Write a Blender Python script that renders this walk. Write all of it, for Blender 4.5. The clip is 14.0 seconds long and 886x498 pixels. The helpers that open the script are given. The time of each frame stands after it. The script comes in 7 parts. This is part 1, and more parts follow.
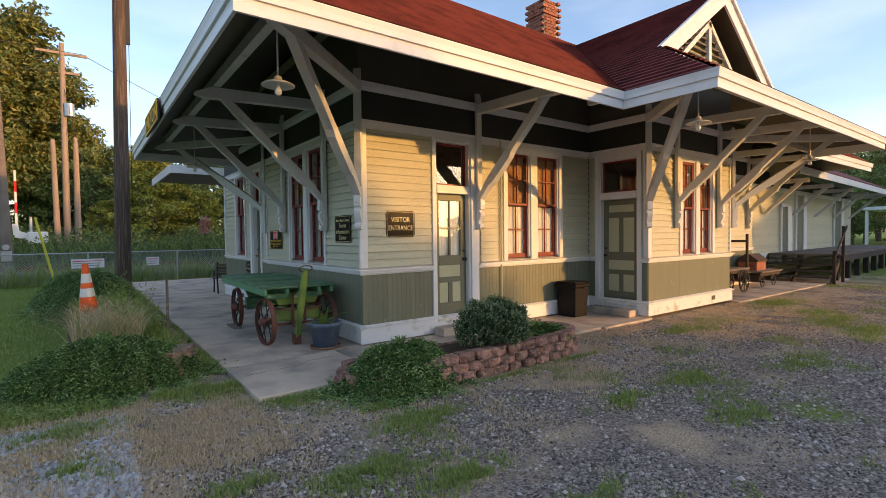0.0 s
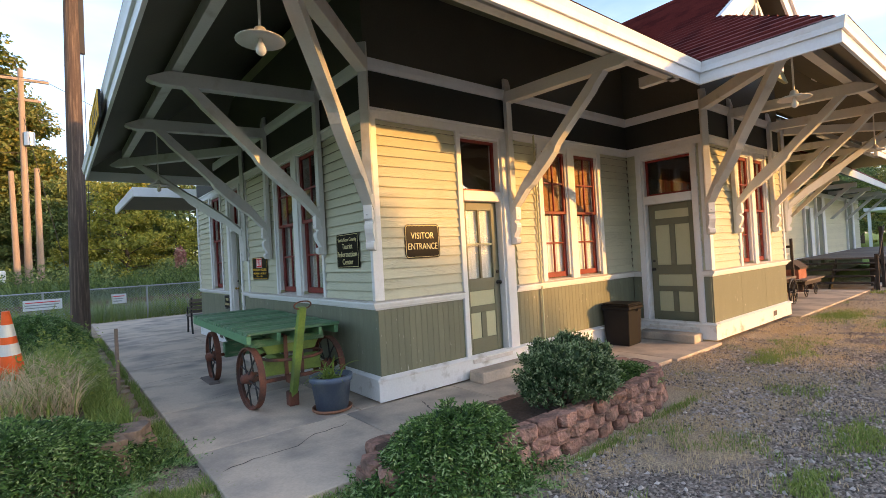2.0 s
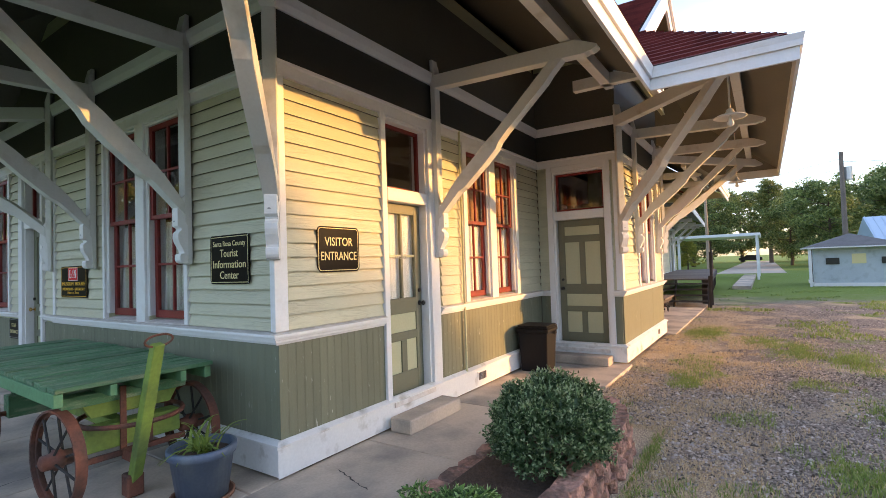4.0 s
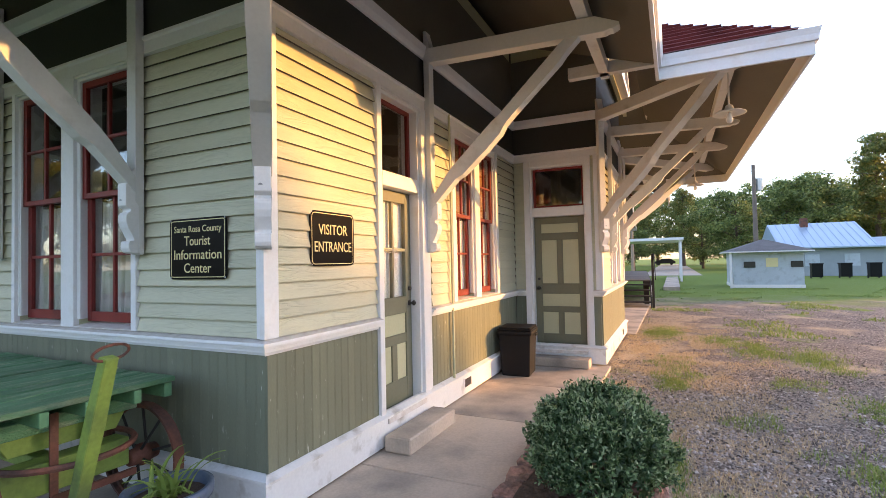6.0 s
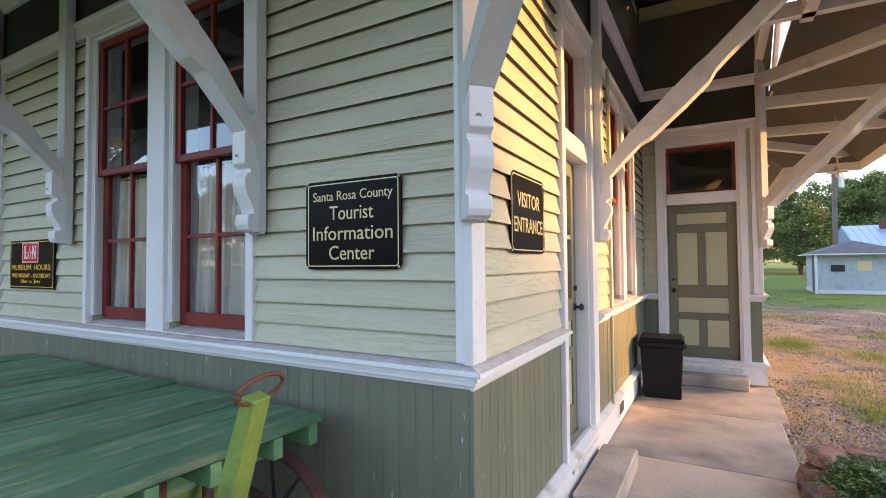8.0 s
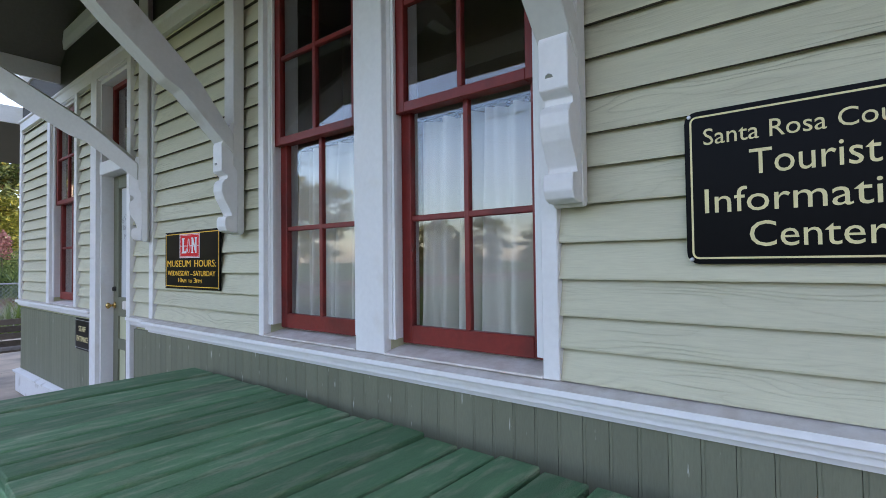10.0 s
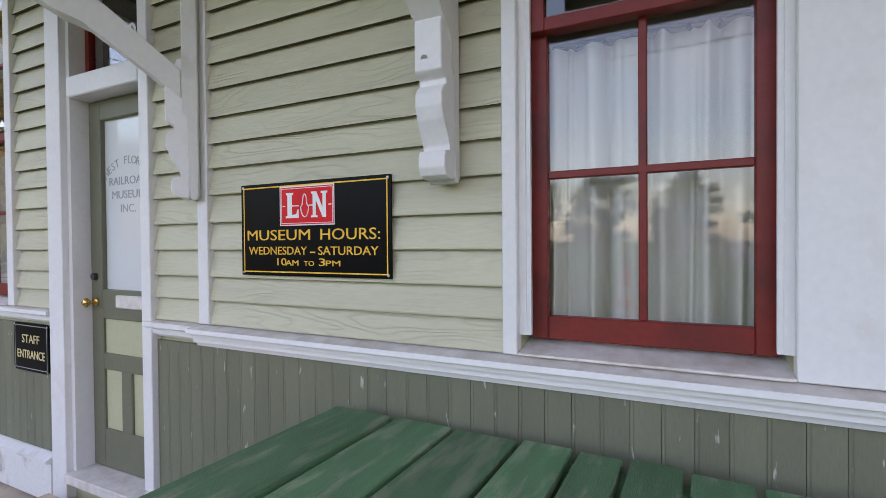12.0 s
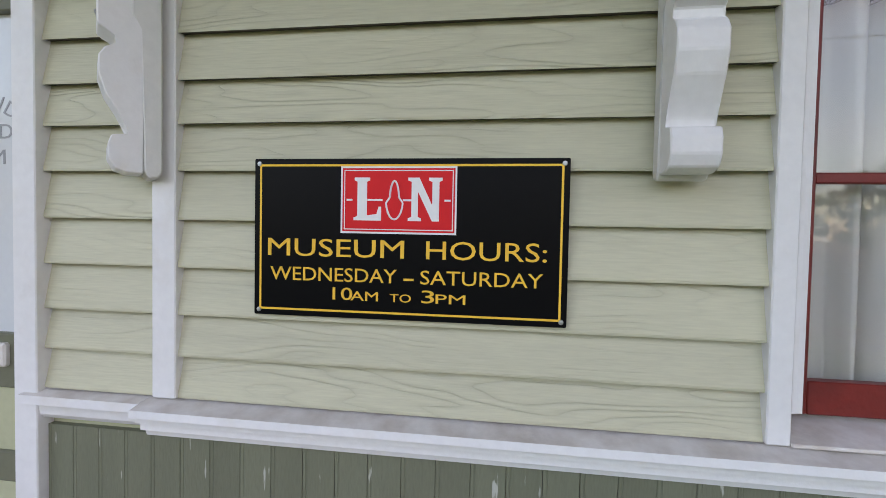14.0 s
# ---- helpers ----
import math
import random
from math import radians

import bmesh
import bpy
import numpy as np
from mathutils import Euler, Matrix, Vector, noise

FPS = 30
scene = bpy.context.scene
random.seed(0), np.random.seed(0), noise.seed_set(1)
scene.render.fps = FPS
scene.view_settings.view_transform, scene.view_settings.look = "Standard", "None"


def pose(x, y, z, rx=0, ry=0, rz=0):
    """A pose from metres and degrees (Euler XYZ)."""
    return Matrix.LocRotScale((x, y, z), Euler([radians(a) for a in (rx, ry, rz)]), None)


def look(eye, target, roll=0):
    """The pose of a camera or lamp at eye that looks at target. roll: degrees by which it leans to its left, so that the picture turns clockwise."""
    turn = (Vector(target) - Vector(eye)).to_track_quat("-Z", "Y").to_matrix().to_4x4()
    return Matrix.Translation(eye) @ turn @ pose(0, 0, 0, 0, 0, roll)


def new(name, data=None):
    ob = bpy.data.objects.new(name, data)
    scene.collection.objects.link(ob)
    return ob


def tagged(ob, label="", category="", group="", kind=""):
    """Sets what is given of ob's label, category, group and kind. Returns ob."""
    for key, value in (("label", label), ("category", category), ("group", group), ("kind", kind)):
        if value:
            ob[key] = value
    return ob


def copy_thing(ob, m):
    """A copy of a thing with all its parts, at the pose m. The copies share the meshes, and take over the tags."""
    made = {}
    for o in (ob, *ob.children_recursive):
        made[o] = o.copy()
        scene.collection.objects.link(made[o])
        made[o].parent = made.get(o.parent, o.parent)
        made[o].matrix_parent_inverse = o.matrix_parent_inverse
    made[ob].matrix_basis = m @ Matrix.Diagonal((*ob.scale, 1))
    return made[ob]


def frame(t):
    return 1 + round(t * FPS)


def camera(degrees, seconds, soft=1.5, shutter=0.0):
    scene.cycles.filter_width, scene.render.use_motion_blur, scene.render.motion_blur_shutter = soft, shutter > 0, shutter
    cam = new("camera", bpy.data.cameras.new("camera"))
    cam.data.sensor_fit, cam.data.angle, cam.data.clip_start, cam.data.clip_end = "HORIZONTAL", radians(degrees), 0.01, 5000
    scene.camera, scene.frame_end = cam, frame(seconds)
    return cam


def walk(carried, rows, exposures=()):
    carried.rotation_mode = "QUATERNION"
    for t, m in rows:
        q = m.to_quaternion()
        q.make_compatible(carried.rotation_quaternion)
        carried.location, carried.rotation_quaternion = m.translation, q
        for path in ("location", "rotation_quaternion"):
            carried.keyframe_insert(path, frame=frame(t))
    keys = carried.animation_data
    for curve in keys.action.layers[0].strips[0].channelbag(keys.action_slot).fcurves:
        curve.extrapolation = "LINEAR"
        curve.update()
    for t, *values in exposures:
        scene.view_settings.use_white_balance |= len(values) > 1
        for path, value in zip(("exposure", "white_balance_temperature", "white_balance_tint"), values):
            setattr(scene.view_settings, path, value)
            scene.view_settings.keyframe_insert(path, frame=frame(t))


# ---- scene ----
cam = camera(84.9, 14.0, 0.7)
PATH = [
    (0, (-3.173, -6.195, 1.556), (-1.977, -4.593, 1.5), -0.7),
    (0.5, (-3.043, -5.841, 1.572), (-1.882, -4.213, 1.565), -0.9),
    (1, (-2.936, -5.433, 1.553), (-1.781, -3.801, 1.593), -1.7),
    (1.5, (-2.829, -5.009, 1.551), (-1.642, -3.4, 1.595), -2.8),
    (2, (-2.69, -4.544, 1.551), (-1.437, -2.986, 1.579), -3.2),
    (2.5, (-2.613, -4.084, 1.518), (-1.285, -2.589, 1.562), -2.8),
    (3, (-2.476, -3.682, 1.534), (-1.078, -2.254, 1.6), -2.2),
    (3.5, (-2.42, -3.326, 1.534), (-0.901, -2.027, 1.609), -1.8),
    (4, (-2.358, -3.104, 1.571), (-0.693, -1.998, 1.635), -1.9),
    (4.2, (-2.287, -3.05, 1.569), (-0.575, -2.017, 1.628), -2.1),
    (6.3, (-2.156, -2.027, 1.529), (-0.35, -1.169, 1.586), -1.2),
    (6.5, (-2.108, -1.86, 1.518), (-0.316, -0.973, 1.566), -1.0),
    (7, (-1.962, -1.498, 1.507), (-0.199, -0.554, 1.533), -0.8),
    (7.2, (-1.895, -1.357, 1.492), (-0.139, -0.4, 1.53), -0.7),
    (9.3, (-1.453, 0.01, 1.488), (0.259, 1.041, 1.581), -0.2),
    (9.5, (-1.427, 0.154, 1.48), (0.247, 1.246, 1.559), -0.3),
    (10, (-1.442, 0.578, 1.484), (0.135, 1.807, 1.534), -0.7),
    (10.5, (-1.506, 1.076, 1.476), (0.065, 2.314, 1.482), -0.4),
    (11, (-1.516, 1.558, 1.494), (0.109, 2.724, 1.461), -0.3),
    (11.5, (-1.531, 2.034, 1.487), (0.171, 3.084, 1.441), -0.2),
    (12, (-1.456, 2.449, 1.454), (0.34, 3.328, 1.426), -0.5),
    (12.5, (-1.351, 2.81, 1.475), (0.529, 3.493, 1.498), -0.6),
    (13, (-1.294, 3.11, 1.498), (0.645, 3.602, 1.521), 0.1),
    (13.5, (-1.176, 3.323, 1.501), (0.786, 3.708, 1.476), 0.7),
    (14, (-1.088, 3.479, 1.529), (0.89, 3.773, 1.462), 1.1),
]
EXPOSURES = [(0.0, 1.45, 6150, 17), (1.0, 1.48, 6150, 17), (1.5, 1.58, 6200, 17), (2.0, 2.04, 6200, 17), (3.0, 2.24, 6200, 18), (4.2, 2.25, 6150, 20), (6.5, 2.54, 6200, 24),
             (7.2, 2.60, 6150, 25), (9.5, 2.50, 6100, 27), (10.0, 2.64, 6300, 29), (10.5, 2.64, 6600, 31), (11.0, 2.68, 7000, 34), (12.0, 2.78, 7100, 34), (12.5, 2.80, 7300, 32), (14.0, 2.80, 7350, 32)]
walk(cam, [(t, look(eye, target, roll)) for t, eye, target, roll in PATH], EXPOSURES)

# ---- world, sun, exposure ----
SUN_TO = Vector((0.60, -1.0, 0.150)).normalized()
world = bpy.data.worlds.new("evening_sky")
scene.world = world
world.use_nodes = True
wn, wl = world.node_tree.nodes, world.node_tree.links
sky = wn.new("ShaderNodeTexSky")
sky.sky_type, sky.sun_disc = "NISHITA", False
sky.sun_elevation = math.asin(SUN_TO.z)
sky.sun_rotation = math.atan2(SUN_TO.x, SUN_TO.y)
sky.air_density, sky.dust_density, sky.ozone_density = 1.0, 1.1, 2.0
wtc = wn.new("ShaderNodeTexCoord")
wmp = wn.new("ShaderNodeMapping")
wmp.inputs["Scale"].default_value = (1.0, 1.0, 3.2)
cloud = wn.new("ShaderNodeTexNoise")
cloud.inputs["Scale"].default_value, cloud.inputs["Detail"].default_value = 2.2, 6.0
cramp = wn.new("ShaderNodeValToRGB")
cramp.color_ramp.elements[0].position, cramp.color_ramp.elements[1].position = 0.38, 0.80
cramp.color_ramp.elements[0].color = (0.05, 0.05, 0.05, 1)
cramp.color_ramp.elements[1].color = (0.34, 0.34, 0.34, 1)
cmix = wn.new("ShaderNodeMix")
cmix.data_type = "RGBA"
cmix.inputs[7].default_value = (4.7, 4.6, 4.6, 1)
wl.new(wtc.outputs["Generated"], wmp.inputs["Vector"])
wl.new(wmp.outputs["Vector"], cloud.inputs["Vector"])
wl.new(cloud.outputs["Fac"], cramp.inputs["Fac"])
wl.new(cramp.outputs["Color"], cmix.inputs[0])
wl.new(sky.outputs["Color"], cmix.inputs[6])
wl.new(cmix.outputs[2], wn["Background"].inputs["Color"])
wn["Background"].inputs["Strength"].default_value = 0.15
sun = new("sun", bpy.data.lights.new("sun", "SUN"))
sun.data.energy, sun.data.angle, sun.data.color = 1.5, radians(0.6), (1.0, 0.49, 0.11)
sun.matrix_world = look((30, -46, 12), Vector((30, -46, 12)) - SUN_TO)

# ---- materials ----


def material(name, colour, rough=0.6, vary=0.12, scale=3.0, bump=0.0, bump_scale=60.0, metal=0.0, stretch=(1, 1, 1), second=None, mix_at=0.55,
             mix_scale=4.0, per_object=0.0, spec=0.4, mix_soft=0.08):
    """Paint or raw surface: base colour with two sizes of variation, an optional second colour in worn patches, and fine relief."""
    m = bpy.data.materials.new(name)
    m.use_nodes = True
    n, l = m.node_tree.nodes, m.node_tree.links
    b = n["Principled BSDF"]
    b.inputs["Roughness"].default_value, b.inputs["Metallic"].default_value = rough, metal
    b.inputs["Specular IOR Level"].default_value = spec
    co = n.new("ShaderNodeTexCoord")
    mp = n.new("ShaderNodeMapping")
    mp.inputs["Scale"].default_value = stretch
    l.new(co.outputs["Object"], mp.inputs["Vector"])
    rnd = n.new("ShaderNodeObjectInfo")
    ofs = n.new("ShaderNodeVectorMath")
    ofs.operation = "MULTIPLY_ADD"
    comb = n.new("ShaderNodeCombineXYZ")
    for i in range(3):
        l.new(rnd.outputs["Random"], comb.inputs[i])
    l.new(comb.outputs[0], ofs.inputs[0])
    ofs.inputs[1].default_value = (37, 53, 29)
    l.new(mp.outputs["Vector"], ofs.inputs[2])
    big = n.new("ShaderNodeTexNoise")
    big.inputs["Scale"].default_value, big.inputs["Detail"].default_value = scale, 5.0
    fine = n.new("ShaderNodeTexNoise")
    fine.inputs["Scale"].default_value, fine.inputs["Detail"].default_value = bump_scale, 4.0
    for t in (big, fine):
        l.new(ofs.outputs[0], t.inputs["Vector"])
    add = n.new("ShaderNodeMath")
    add.operation = "ADD"
    l.new(big.outputs["Fac"], add.inputs[0])
    l.new(fine.outputs["Fac"], add.inputs[1])
    rng = n.new("ShaderNodeMapRange")
    rng.inputs["From Min"].default_value, rng.inputs["From Max"].default_value = 0.6, 1.4
    rng.inputs["To Min"].default_value, rng.inputs["To Max"].default_value = 1 - vary, 1 + vary
    l.new(add.outputs[0], rng.inputs["Value"])
    mul = n.new("ShaderNodeVectorMath")
    mul.operation = "SCALE"
    mul.inputs[0].default_value = colour
    col = mul.outputs["Vector"]
    if second:
        pat = n.new("ShaderNodeTexNoise")
        pat.inputs["Scale"].default_value, pat.inputs["Detail"].default_value = mix_scale, 7.0
        l.new(ofs.outputs[0], pat.inputs["Vector"])
        rp = n.new("ShaderNodeMapRange")
        rp.inputs["From Min"].default_value, rp.inputs["From Max"].default_value = mix_at - mix_soft, mix_at + mix_soft
        l.new(pat.outputs["Fac"], rp.inputs["Value"])
        mx = n.new("ShaderNodeMix")
        mx.data_type = "RGBA"
        mx.inputs[6].default_value, mx.inputs[7].default_value = (*colour, 1), (*second, 1)
        l.new(rp.outputs[0], mx.inputs[0])
        l.new(mx.outputs[2], mul.inputs[0])
    if per_object:
        po = n.new("ShaderNodeMapRange")
        po.inputs["To Min"].default_value, po.inputs["To Max"].default_value = 1 - per_object, 1 + per_object
        l.new(rnd.outputs["Random"], po.inputs["Value"])
        m2 = n.new("ShaderNodeMath")
        m2.operation = "MULTIPLY"
        l.new(po.outputs[0], m2.inputs[0])
        l.new(rng.outputs[0], m2.inputs[1])
        l.new(m2.outputs[0], mul.inputs["Scale"])
    else:
        l.new(rng.outputs[0], mul.inputs["Scale"])
    l.new(col, b.inputs["Base Color"])
    if bump:
        bp = n.new("ShaderNodeBump")
        bp.inputs["Strength"].default_value, bp.inputs["Distance"].default_value = 1.0, bump
        l.new(add.outputs[0], bp.inputs["Height"])
        l.new(bp.outputs["Normal"], b.inputs["Normal"])
    return m


def leaf_material(name, colour, other, rough=0.55):
    m = bpy.data.materials.new(name)
    m.use_nodes = True
    n, l = m.node_tree.nodes, m.node_tree.links
    b = n["Principled BSDF"]
    g = n.new("ShaderNodeNewGeometry")
    mx = n.new("ShaderNodeMix")
    mx.data_type = "RGBA"
    mx.inputs[6].default_value, mx.inputs[7].default_value = (*colour, 1), (*other, 1)
    l.new(g.outputs["Random Per Island"], mx.inputs[0])
    l.new(mx.outputs[2], b.inputs["Base Color"])
    b.inputs["Roughness"].default_value = rough
    tr = n.new("ShaderNodeBsdfTranslucent")
    l.new(mx.outputs[2], tr.inputs["Color"])
    ms = n.new("ShaderNodeMixShader")
    ms.inputs[0].default_value = 0.3
    l.new(b.outputs[0], ms.inputs[1])
    l.new(tr.outputs[0], ms.inputs[2])
    l.new(ms.outputs[0], n["Material Output"].inputs["Surface"])
    return m


def glass_material(name):
    m = bpy.data.materials.new(name)
    m.use_nodes = True
    n, l = m.node_tree.nodes, m.node_tree.links
    n.remove(n["Principled BSDF"])
    tr, gl, lw, ms = (n.new("ShaderNode" + k) for k in ("BsdfTransparent", "BsdfGlossy", "LayerWeight", "MixShader"))
    lw.inputs["Blend"].default_value = 0.5
    pw, fr = n.new("ShaderNodeMath"), n.new("ShaderNodeMapRange")
    pw.operation, pw.inputs[1].default_value = "POWER", 4.0
    fr.inputs["To Min"].default_value, fr.inputs["To Max"].default_value = 0.06, 0.9
    l.new(lw.outputs["Facing"], pw.inputs[0])
    l.new(pw.outputs[0], fr.inputs["Value"])
    tr.inputs["Color"].default_value = (0.965, 0.975, 0.97, 1)
    gl.inputs["Roughness"].default_value = 0.002
    nz = n.new("ShaderNodeTexNoise")
    nz.inputs["Scale"].default_value = 3.0
    bp = n.new("ShaderNodeBump")
    bp.inputs["Strength"].default_value, bp.inputs["Distance"].default_value = 0.35, 0.0006
    co = n.new("ShaderNodeTexCoord")
    l.new(co.outputs["Object"], nz.inputs["Vector"])
    l.new(nz.outputs["Fac"], bp.inputs["Height"])
    l.new(bp.outputs["Normal"], gl.inputs["Normal"])
    l.new(fr.outputs[0], ms.inputs[0])
    l.new(tr.outputs[0], ms.inputs[1])
    l.new(gl.outputs[0], ms.inputs[2])
    l.new(ms.outputs[0], n["Material Output"].inputs["Surface"])
    return m




def siding_material():
    """Painted clapboard whose raised wood figure shows through the paint; the figure runs along each board."""
    m = material("sage_siding_paint", (0.545, 0.53, 0.38), 0.5, 0.10, 1.2, 0.0, 30.0, stretch=(0.55, 0.55, 9), per_object=0.05)
    n, l = m.node_tree.nodes, m.node_tree.links
    b = n["Principled BSDF"]
    base = b.inputs["Base Color"].links[0].from_socket

    def noise_at(stretch, scale, detail):
        mp, t = n.new("ShaderNodeMapping"), n.new("ShaderNodeTexNoise")
        mp.inputs["Scale"].default_value = stretch
        t.inputs["Scale"].default_value, t.inputs["Detail"].default_value = scale, detail
        l.new(shift.outputs[0], mp.inputs["Vector"])
        l.new(mp.outputs[0], t.inputs["Vector"])
        return t.outputs["Fac"]

    def op(kind, a, c):
        x = n.new("ShaderNodeMath")
        x.operation = kind
        for i, v in ((0, a), (1, c)):
            if isinstance(v, (int, float)):
                x.inputs[i].default_value = v
            else:
                l.new(v, x.inputs[i])
        return x.outputs[0]

    co, info, comb = n.new("ShaderNodeTexCoord"), n.new("ShaderNodeObjectInfo"), n.new("ShaderNodeCombineXYZ")
    shift = n.new("ShaderNodeVectorMath")
    shift.operation = "MULTIPLY_ADD"
    for i in range(3):
        l.new(info.outputs["Random"], comb.inputs[i])
    l.new(comb.outputs[0], shift.inputs[0])
    shift.inputs[1].default_value = (41, 59, 0)
    l.new(co.outputs["Object"], shift.inputs[2])
    sep = n.new("ShaderNodeSeparateXYZ")
    l.new(co.outputs["Object"], sep.inputs[0])
    field = op("ADD", op("MULTIPLY", sep.outputs[2], 11.0), op("MULTIPLY", noise_at((1.3, 1.3, 9.0), 1.0, 2.0), 6.0))
    rings = op("POWER", op("ABSOLUTE", op("SINE", op("MULTIPLY", field, 6.5), 0.0), 0.0), 0.55)
    mask = n.new("ShaderNodeMapRange")
    mask.inputs["From Min"].default_value, mask.inputs["From Max"].default_value = 0.42, 0.62
    l.new(noise_at((1.1, 1.1, 3.0), 1.3, 3.0), mask.inputs["Value"])
    groove = op("MULTIPLY", op("SUBTRACT", 1.0, rings), mask.outputs[0])
    fine = noise_at((3.0, 3.0, 60.0), 4.0, 3.0)
    height = op("SUBTRACT", op("MULTIPLY", fine, 0.5), groove)
    bp = n.new("ShaderNodeBump")
    bp.inputs["Strength"].default_value, bp.inputs["Distance"].default_value = 0.9, 0.0022
    l.new(height, bp.inputs["Height"])
    l.new(bp.outputs["Normal"], b.inputs["Normal"])
    dark = n.new("ShaderNodeVectorMath")
    dark.operation = "SCALE"
    l.new(base, dark.inputs[0])
    l.new(op("SUBTRACT", 1.0, op("MULTIPLY", groove, 0.14)), dark.inputs["Scale"])
    l.new(dark.outputs["Vector"], b.inputs["Base Color"])
    return m


SAGE = siding_material()
OLIVE = material("olive_wainscot_paint", (0.165, 0.175, 0.118), 0.5, 0.12, 1.5, 0.001, 40.0, stretch=(6, 6, 1), second=(0.45, 0.46, 0.40), mix_at=0.71,
                 mix_scale=9.0, per_object=0.07, mix_soft=0.02)
OLIVE_FLAT = material("olive_door_paint", (0.155, 0.16, 0.105), 0.5, 0.08, 3.0, 0.0006, 50.0)
SAGE_FLAT = material("sage_panel_paint", (0.46, 0.47, 0.30), 0.5, 0.07, 3.0, 0.0006, 50.0)
WHITE = material("white_trim_paint", (0.76, 0.76, 0.755), 0.45, 0.05, 2.0, 0.0009, 45.0, second=(0.72, 0.70, 0.67), mix_at=0.66, mix_scale=6.0)
BASEWHITE = material("white_base_paint", (0.76, 0.76, 0.74), 0.5, 0.07, 2.0, 0.0009, 45.0, second=(0.42, 0.39, 0.33), mix_at=0.66, mix_scale=5.0)
DUSTY = material("dusty_sill_paint", (0.74, 0.71, 0.67), 0.6, 0.07, 3.0, 0.0015, 60.0, second=(0.56, 0.50, 0.44), mix_at=0.56, mix_scale=14.0, mix_soft=0.2)
BRACKET = material("bracket_paint", (0.66, 0.66, 0.63), 0.5, 0.06, 2.0, 0.0008, 45.0, second=(0.5, 0.48, 0.43), mix_at=0.66)
SOFFIT = material("soffit_paint", (0.105, 0.098, 0.075), 0.6, 0.12, 2.0, 0.001, 40.0)
FRIEZE = material("frieze_paint", (0.035, 0.035, 0.028), 0.6, 0.12, 2.0, 0.001, 40.0)
RED = material("red_sash_paint", (0.205, 0.019, 0.014), 0.45, 0.14, 4.0, 0.0012, 50.0, second=(0.12, 0.014, 0.011), mix_at=0.6)
ROOF = material("red_roof_shingle", (0.185, 0.042, 0.038), 0.85, 0.25, 3.0, 0.004, 70.0, second=(0.115, 0.026, 0.026), mix_at=0.55, mix_scale=2.0)
BRICK = material("chimney_brick", (0.32, 0.12, 0.07), 0.85, 0.2, 5.0, 0.003, 50.0, second=(0.2, 0.07, 0.05), mix_at=0.6, per_object=0.2)
MORTAR = material("mortar", (0.4, 0.36, 0.3), 0.9, 0.2, 5.0, 0.003, 50.0)
CONCRETE = material("worn_concrete", (0.57, 0.465, 0.355), 0.8, 0.14, 0.9, 0.0015, 45.0, second=(0.25, 0.22, 0.19), mix_at=0.56, mix_scale=1.6, mix_soft=0.14)
BLOCK = material("red_wall_block", (0.36, 0.20, 0.15), 0.92, 0.4, 9.0, 0.03, 34.0, second=(0.20, 0.125, 0.095), mix_at=0.53, mix_scale=11.0, per_object=0.25)
DECK = material("green_deck_paint", (0.10, 0.235, 0.115), 0.55, 0.3, 2.0, 0.006, 40.0, stretch=(2, 9, 9), second=(0.23, 0.31, 0.19), mix_at=0.57, mix_scale=2.5, mix_soft=0.07,
                per_object=0.22)
DECKLIGHT = material("green_edge_paint", (0.12, 0.27, 0.13), 0.55, 0.2, 3.0, 0.002, 40.0)
LIME = material("lime_green_paint", (0.20, 0.29, 0.055), 0.55, 0.2, 3.0, 0.002, 40.0, second=(0.12, 0.17, 0.05), mix_at=0.6)
RUST = material("rusted_iron", (0.17, 0.065, 0.04), 0.75, 0.3, 6.0, 0.003, 50.0, second=(0.08, 0.045, 0.035), mix_at=0.54)
BLACKIRON = material("dark_iron", (0.03, 0.028, 0.026), 0.6, 0.2, 6.0, 0.001, 50.0)
SIGNBLACK = material("gloss_black_sign", (0.005, 0.005, 0.006), 0.3, 0.1, 3.0, spec=0.06)
LAPSHADE = material("lap_shade_edge", (0.07, 0.06, 0.045), 0.85, 0.2, 4.0)
GOLD = material("gold_sign_paint", (0.95, 0.56, 0.07), 0.45, 0.05, spec=0.1)
CREAM = material("cream_sign_paint", (0.75, 0.66, 0.34), 0.4, 0.05)
SIGNRED = material("red_sign_paint", (0.78, 0.028, 0.03), 0.45, 0.04, spec=0.1)
SIGNWHITE = material("white_sign_paint", (0.8, 0.8, 0.8), 0.4, 0.03)
FROST = material("frosted_door_film", (0.66, 0.69, 0.70), 0.12, 0.03, 3.0)
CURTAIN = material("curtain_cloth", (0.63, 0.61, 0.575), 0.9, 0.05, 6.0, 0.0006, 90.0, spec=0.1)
# White door cloth, doubling as the sunlit version of the window curtains.
DOOR_LIT_CLOTH = material("white_door_lit_cloth", (0.88, 0.88, 0.87), 0.9, 0.03, 6.0, 0.0006, 90.0, spec=0.1)
# Room darkness is put into this base colour.
INSIDE = material("dark_interior", (0.16, 0.13, 0.10), 0.8, 0.1)
GLASS = glass_material("window_glass")
BRASS = material("brass", (0.75, 0.5, 0.18), 0.25, 0.1, metal=1.0)
ENAMEL = material("lamp_enamel", (0.72, 0.70, 0.66), 0.35, 0.05)
BULB = material("unlit_bulb", (0.8, 0.78, 0.72), 0.15, 0.02)
WOODPOLE = material("creosoted_pole", (0.085, 0.058, 0.045), 0.85, 0.35, 1.0, 0.006, 30.0, stretch=(9, 9, 0.5), second=(0.17, 0.12, 0.085), mix_at=0.56, mix_scale=3.0)
